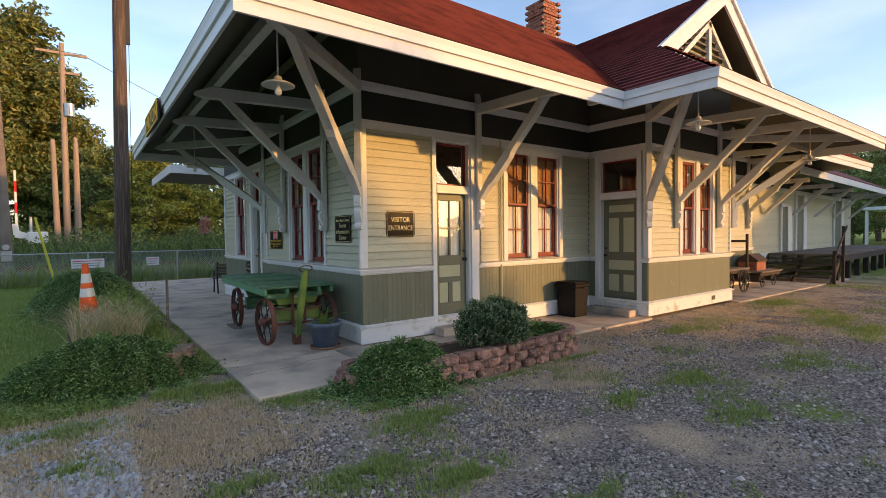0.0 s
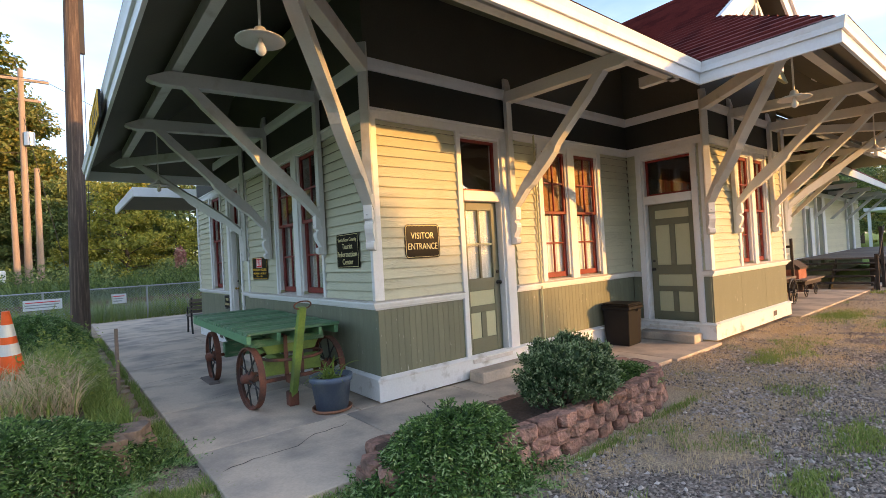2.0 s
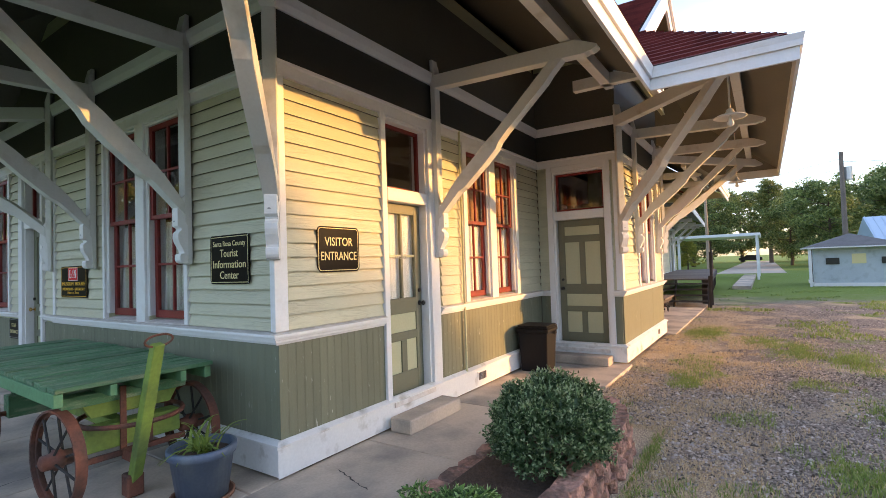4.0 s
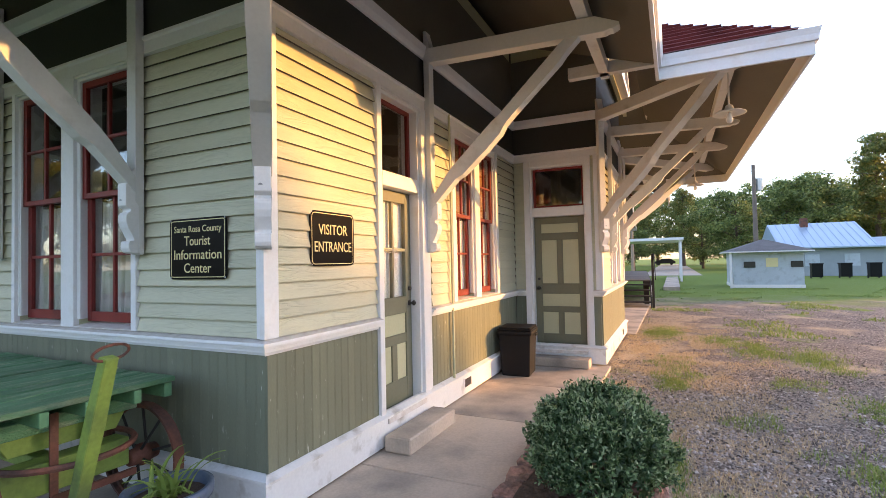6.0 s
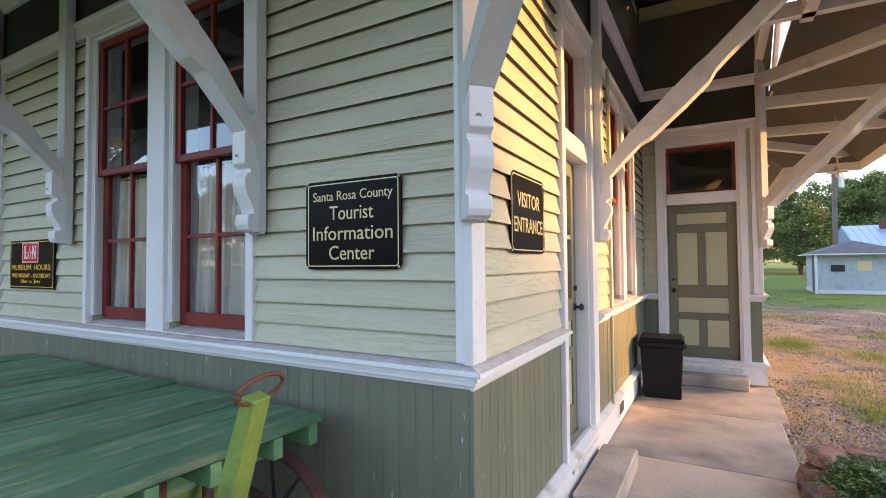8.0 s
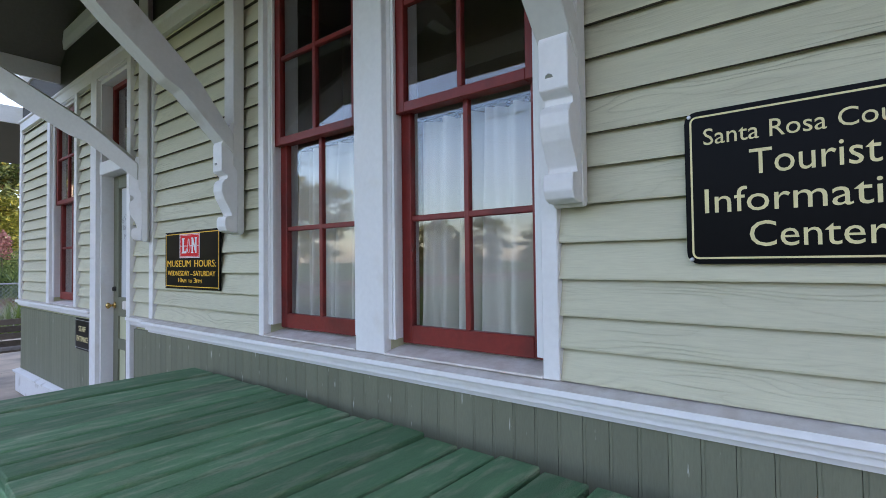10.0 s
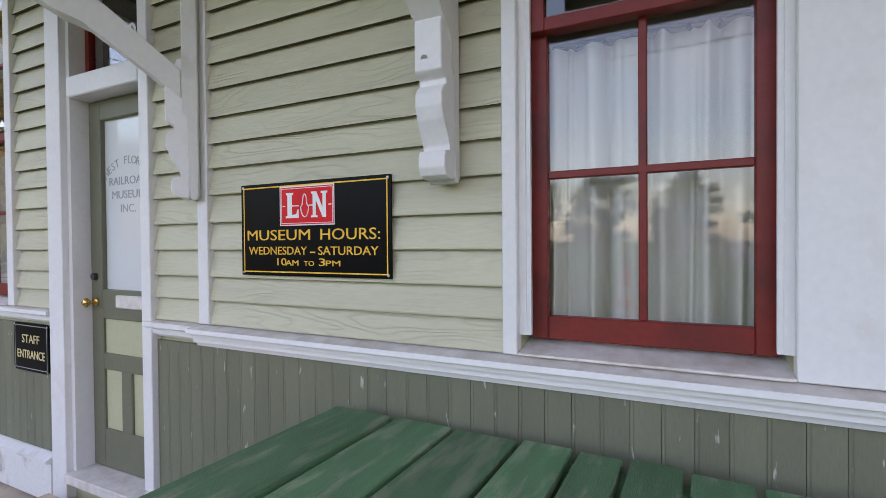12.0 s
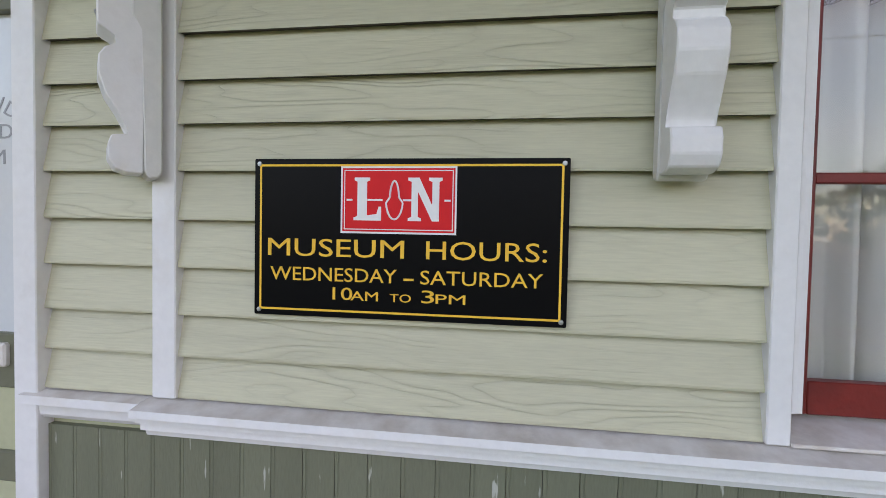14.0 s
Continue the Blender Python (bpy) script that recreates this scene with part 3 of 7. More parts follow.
CAP_P = [(-0.02, 1.10), (0.072, 1.084), (0.075, 1.066), (0.052, 1.063), (0.052, 1.045), (0.036, 1.041), (0.036, 1.022), (0.020, 1.017), (0.014, 1.001), (-0.015, 0.998)]
CAP_THIN = [(-0.02, 1.10), (0.045, 1.09), (0.047, 1.068), (0.026, 1.06), (0.022, 1.035), (0.010, 1.022), (-0.015, 1.015)]
BASE_P = [(-0.02, 0.02), (0.035, 0.02), (0.035, 0.235), (0.060, 0.245), (0.060, 0.262), (0.010, 0.285), (-0.02, 0.285)]
ARCH_P = [(-0.02, HEAD), (0.022, HEAD), (0.022, ARCH - 0.03), (0.038, ARCH - 0.02), (0.038, ARCH), (-0.02, ARCH)]
FRZ_P = [(-0.019, ARCH), (-0.002, ARCH), (-0.002, CROWN), (-0.019, CROWN)]
FRZ2_P = [(-0.019, 3.74), (-0.002, 3.74), (-0.002, 4.7), (-0.019, 4.7)]
CROWN_P = [(-0.02, CROWN), (0.02, CROWN), (0.045, CROWN + 0.05), (0.06, CROWN + 0.12), (-0.02, CROWN + 0.12)]
# (wall, from, to, mitre at each end)
SPANS = [(WEST, 0.0, 4.395, 1, 0), (SOUTH, 0.0, 5.2, 1, -1), (BAYW, -1.30, 0.0, 1, -1), (BAYS, 5.2, 8.6, 1, 1), (SOUTH, 8.6, 13.2, -1, 0)]
for f, a, b, e0, e1 in SPANS:
    for nm, poly, mat, lab in (("trim", ARCH_P, WHITE, "white architrave board over the windows"), ("trim", FRZ_P, FRIEZE, "dark frieze board under the eaves"),
                               ("trim", CROWN_P, WHITE, "white crown moulding under the eaves"), ("trim", FRZ2_P, SOFFIT, "dark boards above the crown moulding")):
        band(nm, f, a, b, poly, mat, lab, e0=e0, e1=e1)
for nm, poly, mat, lab in (("trim", ARCH_P, WHITE, "white architrave board over the windows"), ("trim", FRZ_P, FRIEZE, "dark frieze board under the eaves"),
                           ("trim", CROWN_P, WHITE, "white crown moulding under the eaves"), ("trim", FRZ2_P, SOFFIT, "dark boards above the crown moulding")):
    band(nm, WEST, 4.395, 8.1, poly, mat, lab)
for f, a, b, e0, e1, p in ((WEST, 0.0, 4.395, 1, 0, CAP_P), (WEST, 4.395, 4.74, 0, 0, CAP_THIN), (WEST, 5.59, 8.1, 0, 1, CAP_THIN), (SOUTH, 0.0, 1.235, 1, 0, CAP_P),
                           (SOUTH, 2.195, 5.2, 0, -1, CAP_P), (BAYW, -1.30, -1.18, 1, 0, CAP_P), (BAYW, -0.17, 0.0, 0, -1, CAP_P), (BAYS, 5.2, 8.6, 1, 1, CAP_P),
                           (SOUTH, 8.6, 13.2, -1, 0, CAP_P)):
    band("trim", f, a, b, p, WHITE, "white moulded wainscot cap with a dusty top", e0=e0, e1=e1, top=DUSTY)
for f, a, b, e0, e1 in ((WEST, 0.0, 4.74, 1, 0), (WEST, 5.595, 8.1, 0, 1), (SOUTH, 0.0, 5.2, 1, -1), (BAYW, -1.30, -0.0, 1, -1), (BAYS, 5.2, 8.6, 1, 1), (SOUTH, 8.6, 13.2, -1, 0)):
    band("baseboard", f, a, b, BASE_P, BASEWHITE, "white painted skirting board with a sloping cap", "baseboard", e0, e1)
for f, u0, u1 in ((WEST, 0.021, 0.065), (SOUTH, -0.0225, 0.10), (BAYW, -1.279, -1.222), (BAYS, 5.1775, 5.29), (BAYS, 8.52, 8.6), (WEST, 8.02, 8.1), (WEST, 4.31, 4.375)):
    tagged(finish("trim", box(u0, u1, -0.02, 0.022, CAP, HEAD, f), WHITE, bevel=0.003), "white corner board of the depot", "trim", kind="structure")

# ---- roof ----
PITCH, EAVE, OVER = 0.7, 3.50, 2.15
RX0, RX1, RY0, RY1 = -2.15, 16.0, -2.15, 6.6
BX0, BX1, BY0, GY = 3.10, 11.0, -3.42, -1.78
RIDGE_Y = (RY0 + RY1) / 2
BR_X = (BX0 + BX1) / 2
HR = EAVE + PITCH * (RIDGE_Y - RY0)
HB = EAVE + PITCH * (BR_X - BX0)
VY = RY0 + (BR_X - BX0)
GZ = EAVE + PITCH * (GY - BY0)
HX = RX0 + (RIDGE_Y - RY0)
GXL, GXR = BX0 + (GY - BY0), BX1 - (GY - BY0)
ROOF_FACES = [
    [(RX0, RY0, EAVE), (BX0, RY0, EAVE), (BR_X, VY, HB), (BR_X, RIDGE_Y, HR), (HX, RIDGE_Y, HR)],
    [(BX1, RY0, EAVE), (RX1, RY0, EAVE), (RX1, RIDGE_Y, HR), (BR_X, RIDGE_Y, HR), (BR_X, VY, HB)],
    [(RX0, RY1, EAVE), (RX0, RY0, EAVE), (HX, RIDGE_Y, HR)],
    [(RX1, RY1, EAVE), (RX0, RY1, EAVE), (HX, RIDGE_Y, HR), (RX1, RIDGE_Y, HR)],
    [(BX0, RY0, EAVE), (BX0, BY0, EAVE), (GXL, GY, GZ), (BR_X, GY, HB), (BR_X, VY, HB)],
    [(BX1, BY0, EAVE), (BX1, RY0, EAVE), (BR_X, VY, HB), (BR_X, GY, HB), (GXR, GY, GZ)],
    [(BX0, BY0, EAVE), (BX1, BY0, EAVE), (GXR, GY, GZ), (GXL, GY, GZ)],
]
roof = thing("roof", "dark red shingled hip roof with a cross gable", "roof", kind="structure")


def clip(poly, h0, h1):
    """The part of a polygon between two heights."""
    for h, s in ((h0, 1), (h1, -1)):
        out = []
        for i, a in enumerate(poly):
            b = poly[(i + 1) % len(poly)]
            da, db = s * (a[2] - h), s * (b[2] - h)
            if da >= 0:
                out.append(a)
            if (da > 0) != (db > 0) and da != db:
                k = da / (da - db)
                out.append(tuple(a[i2] + k * (b[i2] - a[i2]) for i2 in range(3)))
        poly = out
        if len(poly) < 3:
            return []
    return poly


for face in ROOF_FACES:
    bm = bmesh.new()
    lo = [bm.verts.new(p) for p in face]
    hi = [bm.verts.new((p[0], p[1], p[2] + 0.05)) for p in face]
    bm.faces.new(lo)
    bm.faces.new(hi)
    for i in range(len(lo)):
        j = (i + 1) % len(lo)
        bm.faces.new((lo[i], lo[j], hi[j], hi[i]))
    part("soffit", bm, SOFFIT, roof, "dark olive boarded underside of the eaves")
    # shingle courses, each lapping over the one below
    bm = bmesh.new()
    step, z = 0.088, EAVE
    nrm = (Vector(face[1]) - Vector(face[0])).cross(Vector(face[2]) - Vector(face[0])).normalized()
    if nrm.z < 0:
        nrm = -nrm
    down = Vector((nrm.x, nrm.y, 0)).normalized()
    while z < max(p[2] for p in face):
        strip = clip([tuple(p) for p in face], z, z + step)
        if strip:
            vs = []
            for x, y, zz in strip:
                k = (zz - z) / step
                o = Vector((x, y, zz)) + nrm * (0.062 + 0.018 * (1 - k)) + down * (0.03 * (1 - k))
                vs.append(bm.verts.new(o))
            bm.faces.new(vs)
            low = [v for v, p in zip(vs, strip) if abs(p[2] - z) < 1e-4]
            if len(low) == 2:
                w = [bm.verts.new(v.co - nrm * 0.03) for v in low]
                bm.faces.new((low[0], low[1], w[1], w[0]))
        z += step
    tagged(part("shingle_courses", bm, ROOF, roof, "courses of dark red asphalt shingles"), kind="stuff")


def fascia(p, q, out, e0=0, e1=0):
    """Two-step white fascia along an eave from p to q (x, y), facing out."""
    p, q, o = Vector((*p, 0)), Vector((*q, 0)), Vector((*out, 0))
    d = (q - p).normalized()
    for poly, lab in (([(0.0, 3.325), (0.03, 3.325), (0.03, 3.445), (0.0, 3.445)], "white lower fascia board"),
                      ([(0.0, 3.445), (0.055, 3.445), (0.06, 3.50), (0.075, 3.555), (0.0, 3.555)], "white crown fascia board")):
        bm = bmesh.new()
        lo = [bm.verts.new(p - d * (e0 * a) + o * a + Vector((0, 0, z))) for a, z in poly]
        hi = [bm.verts.new(q + d * (e1 * a) + o * a + Vector((0, 0, z))) for a, z in poly]
        bm.faces.new(lo[::-1])
        bm.faces.new(hi)
        for i in range(len(poly)):
            j = (i + 1) % len(poly)
            bm.faces.new((lo[i], lo[j], hi[j], hi[i]))
        part("fascia", bm, WHITE, roof, lab)


fascia((RX0, RY0), (BX0, RY0), (0, -1), 1, -1)
fascia((BX0, RY0), (BX0, BY0), (-1, 0), -1, 1)
fascia((BX0, BY0), (BX1, BY0), (0, -1), 1, 1)
fascia((BX1, RY0), (BX1, BY0), (1, 0), -1, 1)
fascia((BX1, RY0), (RX1, RY0), (0, -1), -1, 1)
fascia((RX0, RY1), (RX0, RY0), (-1, 0), 1, 1)
fascia((RX1, RY1), (RX0, RY1), (0, 1), 1, 1)

# east end of the attic
part("gable_end", prism([(RY0, EAVE - 0.05), (RY1, EAVE - 0.05), (RIDGE_Y, HR)], RX1 - 0.12, RX1 - 0.02, lambda p, q, a: (a, p, q)), SAGE_FLAT, roof, "plain closed gable end")

# gablet on the bay roof: rakes, louvred face, framing
gab = thing("gable", "small louvred gable with wide white rake boards", "gable", kind="structure")
for s, gx in ((1, GXL), (-1, GXR)):
    bm = bmesh.new()
    w, t = 0.26, 0.05
    for off, wid, y0, y1 in ((0.10, 0.24, GY - 0.06, GY - 0.02),):
        a = Vector((gx - s * 0.12, 0, GZ - 0.02))
        b = Vector((BR_X, 0, HB + 0.07))
        add_prism(bm, [(a.x, a.z), (b.x, b.z), (b.x, b.z - 0.33), (a.x + s * 0.42, a.z - 0.02)], y0, y1, lambda p, q, c: (p, c, q))
    part("rake_board", bm, WHITE, gab, "white rake board")
    part("rake_crown", prism([(gx - s * 0.16, GZ - 0.0), (BR_X, HB + 0.13), (BR_X, HB + 0.05), (gx - s * 0.05, GZ - 0.01)], GY - 0.11, GY - 0.04, lambda p, q, c: (p, c, q)),
         WHITE, gab)
part("gable_wall", prism([(GXL + 0.35, GZ), (GXR - 0.35, GZ), (BR_X, HB - 0.28)], GY + 0.35, GY + 0.42, lambda p, q, c: (p, c, q)), SAGE_FLAT, gab, "sage gable boards")
for k in range(6):
    z = GZ + 0.24 + 0.13 * k
    h = (HB - 0.45 - z) / PITCH
    if h > 0.1:
        part("louvre", box(BR_X - h, BR_X + h, GY + 0.26, GY + 0.34, z, z + 0.03), SOFFIT, gab)
part("gable_sill", box(BR_X - 1.25, BR_X + 1.25, GY + 0.22, GY + 0.35, GZ + 0.05, GZ + 0.17), WHITE, gab)
part("gable_post", box(BR_X - 0.05, BR_X + 0.05, GY + 0.22, GY + 0.30, GZ + 0.17, HB - 0.5), WHITE, gab)
for s in (-1, 1):
    part("louvre_frame", prism([(BR_X + s * 1.25, GZ + 0.17), (BR_X + s * 1.10, GZ + 0.17), (BR_X, HB - 0.58), (BR_X, HB - 0.46)], GY + 0.22, GY + 0.30,
                               lambda p, q, c: (p, c, q)), WHITE, gab)

# chimney of brick courses
chim = thing("chimney", "weathered red brick chimney with a corbelled top", "chimney")
part("core", box(6.72, 7.28, 2.5, 3.06, 5.6, 7.72), MORTAR, chim, "mortar joints")
bm = bmesh.new()
add_box(bm, -0.105, 0.105, -0.05, 0.05, 0, 0.065)
brick_me = mesh_of("brick", bm, BRICK)
for c in range(27):
    z = 5.65 + 0.078 * c
    g = 0.03 if c in (22, 23, 24) else 0.0
    for s in range(4):
        for k in range(3):
            o = (-0.2 + 0.22 * k + (0.05 if c % 2 else -0.05))
            if abs(o) > 0.26:
                continue
            m = Matrix.Translation((7.0, 2.78, z)) @ Matrix.Rotation(s * math.pi / 2, 4, "Z") @ Matrix.Translation((o, -0.245 - g, 0))
            piece("brick", brick_me, chim, m)

# lower roof over the far north-west corner
nroof = thing("roof_north", "eave of the north side roof with white fascia", "roof", kind="structure")
part("soffit", prism([(-1.15, 8.9), (5.0, 8.9), (5.0, 13.0), (-1.15, 13.0)], 3.5, 3.56, lambda p, q, c: (p, q, c)), SOFFIT, nroof)
part("fascia", box(-1.19, -1.15, 8.9, 13.0, 3.36, 3.58), WHITE, nroof)
part("fascia", box(-1.19, 5.0, 8.86, 8.9, 3.36, 3.58), WHITE, nroof)

# ---- eave brackets ----


def bracket(reach, m, label, group="eave brackets", foot=1.66):
    """Post on the wall, level arm, shaped diagonal brace and a scrolled foot; local x runs outward."""
    t = thing("eave_bracket", label, "bracket", m, group)
    k = reach / 1.94
    f = lambda p, q, a: (p, a, q)
    part("post", prism([(0.022, 1.66), (0.032, 1.645), (0.050, 1.645), (0.060, 1.66), (0.060, 1.99), (0.085, 2.02), (0.085, 3.78), (0.075, 3.80), (0.055, 3.90), (0.022, 3.90)], -0.05, 0.05, f), BRACKET, t, bevel=0.004)
    part("arm", prism([(p, q - 0.07 * p / reach) for p, q in (
        (0.085, 3.565), (reach - 0.12, 3.565), (reach - 0.08, 3.585), (reach - 0.05, 3.58), (reach - 0.02, 3.60), (reach, 3.605), (reach, 3.63), (reach - 0.20, 3.715), (0.085, 3.715))],
                      -0.06, 0.06, f), BRACKET, t, bevel=0.004)
    x0, z0, x1, z1 = 0.085, 2.18, 1.60 * k, 3.55
    L = math.hypot(x1 - x0, z1 - z0)
    dx, dz = (x1 - x0) / L, (z1 - z0) / L
    prof = [(-0.045, -0.048), (0.16, -0.048), (0.20, -0.075), (0.36, -0.085), (0.46, -0.082), (0.50, -0.052), (0.56, -0.048), (0.86, -0.048), (0.90, -0.035), (1.0, -0.03),
            (1.0, 0.06), (0.90, 0.065), (0.52, 0.055), (0.46, 0.065), (0.20, 0.065), (0.14, 0.055), (-0.02, 0.055)]
    part("brace", prism([(max(0.086, x0 + dx * s * L - dz * o), z0 + dz * s * L + dx * o) for s, o in prof], -0.055, 0.055, f), BRACKET, t, bevel=0.004)
    foot_p = [(0.022, 2.25), (0.10, 2.25), (0.150, 2.13), (0.150, 1.985), (0.138, 1.976), (0.114, 1.966), (0.112, 1.946), (0.135, 1.936), (0.148, 1.916), (0.149, 1.876), (0.136, 1.835),
              (0.112, 1.795), (0.093, 1.762), (0.088, 1.742), (0.124, 1.740), (0.131, 1.72), (0.131, 1.688), (0.119, 1.664), (0.095, 1.655), (0.061, 1.655)]
    foot_p += [(0.061, 2.0), (0.022, 2.0)]
    part("scroll", prism(foot_p, -0.047, 0.047, f), WHITE, t, "white scrolled bracket foot", bevel=0.003)
    bolt = bmesh.new()
    add_tube(bolt, (0.115, -0.012, 2.035), (0.150, -0.012, 2.02), 0.013, 0.013, 8)
    part("bolt", bolt, STEEL, t)
    return t


LBL = "white painted timber eave bracket with scrolled foot"
b0 = bracket(1.90, pose(0.02, 1.185, 0, 0, 0, 180), LBL)
for x, y, r in ((0.02, 3.145, 180), (2.175, 0, -90), (6.16, -1.30, -90), (7.95, -1.30, -90)):
    copy_thing(b0, pose(x, y, 0, 0, 0, r))
c0 = bracket(2.56, pose(0, 0, 0, 0, 0, 225), "long diagonal corner bracket of white timber")
for x, y, r in ((0.02, 4.34, 135), (5.2, -1.30, 225), (8.6, -1.30, -45)):
    copy_thing(c0, pose(x, y, 0, 0, 0, r))
for x in (10.9, 12.8):
    copy_thing(b0, pose(x, 0, 0, 0, 0, -90))

# purlins lying on the bracket arms
PD = 1.60
for x0, x1, y0, y1 in ((-PD - 0.05, -PD + 0.05, -PD - 0.05, 4.385 + PD), (-PD + 0.05, 3.75, -PD - 0.05, -PD + 0.05), (3.55, 3.65, -1.30 - PD, -PD + 0.4),
                       (3.55, 8.6 + PD, -1.30 - PD - 0.05, -1.30 - PD + 0.05), (10.2, 16.0, -PD - 0.05, -PD + 0.05)):
    tagged(finish("purlin", box(x0, x1, y0, y1, 3.668, 3.80), BRACKET), "long painted timber purlin under the eaves", "beam", group="eave purlins")

# ---- windows and doors ----
SILL_P = [(-0.16, 1.135), (-0.02, 1.115), (0.03, 1.108), (0.03, 1.10), (-0.16, 1.10)]


def sash(owner, f, u0, u1, z0, z1, v, foot, head, rows=2, cols=2, name="sash", stile=0.052):
    """A red sash of stiles, rails and bars, with its panes."""
    bm = bmesh.new()
    t = 0.034
    add_box(bm, u0, u0 + stile, v - t, v, z0, z1, f)
    add_box(bm, u1 - stile, u1, v - t, v, z0, z1, f)
    add_box(bm, u0 + stile, u1 - stile, v - t, v, z0, z0 + foot, f)
    add_box(bm, u0 + stile, u1 - stile, v - t, v, z1 - head, z1, f)
    s = part(name, bm, RED, owner, "dark red sash frame", bevel=0.003)
    a, b, c, d = u0 + stile, u1 - stile, z0 + foot, z1 - head
    for i in range(1, cols):
        u = a + (b - a) * i / cols
        part("bar", box(u - 0.012, u + 0.012, v - t + 0.003, v - 0.004, c, d, f), RED, s, bevel=0.003)
    for j in range(1, rows):
        z = c + (d - c) * j / rows
        part("bar", box(a, b, v - t + 0.004, v - 0.005, z - 0.012, z + 0.012, f), RED, s, bevel=0.003)
    for i in range(cols):
        for j in range(rows):
            p = part("pane", box(a + (b - a) * i / cols, a + (b - a) * (i + 1) / cols, v - 0.021, v - 0.018, c + (d - c) * j / rows, c + (d - c) * (j + 1) / rows, f), GLASS, s)
            p.visible_shadow = False
    return s


def curtain(f, u0, u1, z0, z1, v, seed, label="white gathered cafe curtain hanging inside a window", depth=1.0, mat=None):
    rng = random.Random(seed)
    t = thing("curtain", label, "curtain")
    bm = bmesh.new()
    n = 90
    ph = [rng.uniform(0, 6.28) for _ in range(4)]
    rows = []
    for j in range(7):
        k = j / 6
        row = []
        for i in range(n + 1):
            s = i / n
            fold = (abs(math.sin(s * 19 + ph[0] + 0.25 * k)) - 0.6) * 0.050 + (abs(math.sin(s * 31 + ph[1])) - 0.6) * 0.030 + math.sin(s * 71 + ph[2]) * 0.006
            fold *= depth * (0.75 + 0.5 * (1 - k))
            row.append(bm.verts.new(f(u0 + s * (u1 - u0) + 0.008 * math.sin(s * 31 + 2 * k), v + fold, z0 + k * (z1 - z0) + 0.004 * math.sin(s * 60) * (k == 0))))
        rows.append(row)
    for a, b in zip(rows, rows[1:]):
        for i in range(n):
            bm.faces.new((a[i], a[i + 1], b[i + 1], b[i]))
    part("cloth", bm, mat or CURTAIN, t, smooth=True)
    rod = bmesh.new()
    p, q = f(u0 - 0.02, v, z1 + 0.02), f(u1 + 0.02, v, z1 + 0.02)
    add_tube(rod, p, q, 0.007, 0.007, 8)
    part("rod", rod, BLACKIRON, t)
    for i in range(8):
        r = bmesh.new()
        c = Vector(f(u0 + (u1 - u0) * (i + 0.5) / 8, v, z1 + 0.012))
        add_tube(r, c - Vector((0.004, 0.004, 0.014)), c + Vector((0.004, 0.004, 0.012)), 0.009, 0.006, 6)
        part("ring", r, BLACKIRON, t)


win_no = [0]


def window(f, u0, u1, z0, z1, meet, seed, back=-0.185, depth=1.55, cloth=None):
    win_no[0] += 1
    w = thing("window_%d" % win_no[0], "dark red double-hung sash window with white curtains", "window", kind="structure")
    bm = bmesh.new()
    add_box(bm, u0, u0 + 0.022, -0.18, -0.004, z0, z1, f)
    add_box(bm, u1 - 0.022, u1, -0.18, -0.004, z0, z1, f)
    add_box(bm, u0 + 0.022, u1 - 0.022, -0.18, -0.004, z1 - 0.022, z1, f)
    part("jamb", bm, WHITE, w, "white window jamb")
    part("window_sill", prism(SILL_P, u0 - 0.0, u1 + 0.0, lambda p, q, a: f(a, p, q)), DUSTY, w, "dusty worn white sill", bevel=0.002)
    part("stop", box(u0 + 0.022, u0 + 0.036, -0.024, -0.008, z0, z1 - 0.022, f), WHITE, w)
    part("stop", box(u1 - 0.036, u1 - 0.022, -0.024, -0.008, z0, z1 - 0.022, f), WHITE, w)
    sash(w, f, u0 + 0.024, u1 - 0.024, z0 - 0.02, meet + 0.02, -0.066, 0.075, 0.034, name="lower_sash")
    sash(w, f, u0 + 0.024, u1 - 0.024, meet - 0.02, z1 - 0.024, -0.028, 0.042, 0.05, name="upper_sash")
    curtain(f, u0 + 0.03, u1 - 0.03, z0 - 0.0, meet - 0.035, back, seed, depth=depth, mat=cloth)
    return w


BLINDCLOTH = material("tan_blind_cloth", (0.36, 0.19, 0.085), 0.85, 0.12, 3.0, 0.0006, 80.0, stretch=(1, 1, 8), spec=0.1)


def blind(f, u0, u1, z0, z1, v):
    """A drawn roller blind: cloth, hem bar and roller."""
    t = thing("roller_blind", "drawn tan roller blind behind the upper sash", "blind")
    part("cloth", box(u0, u1, v - 0.002, v, z0 + 0.02, z1, f), BLINDCLOTH, t)
    part("hem_bar", box(u0, u1, v - 0.006, v + 0.004, z0, z0 + 0.02, f), BLINDCLOTH, t, bevel=0.002)
    part("roller", tube(f(u0, v - 0.015, z1 + 0.015), f(u1, v - 0.015, z1 + 0.015), 0.015, 0.015, 10), BLINDCLOTH, t, "tan wooden roller")


def casing(f, u0, u1, z0, z1, proud=0.024):
    return tagged(finish("trim", box(u0, u1, -0.02, proud, z0, z1, f), WHITE, bevel=0.003), "white painted casing board", "trim", kind="structure")


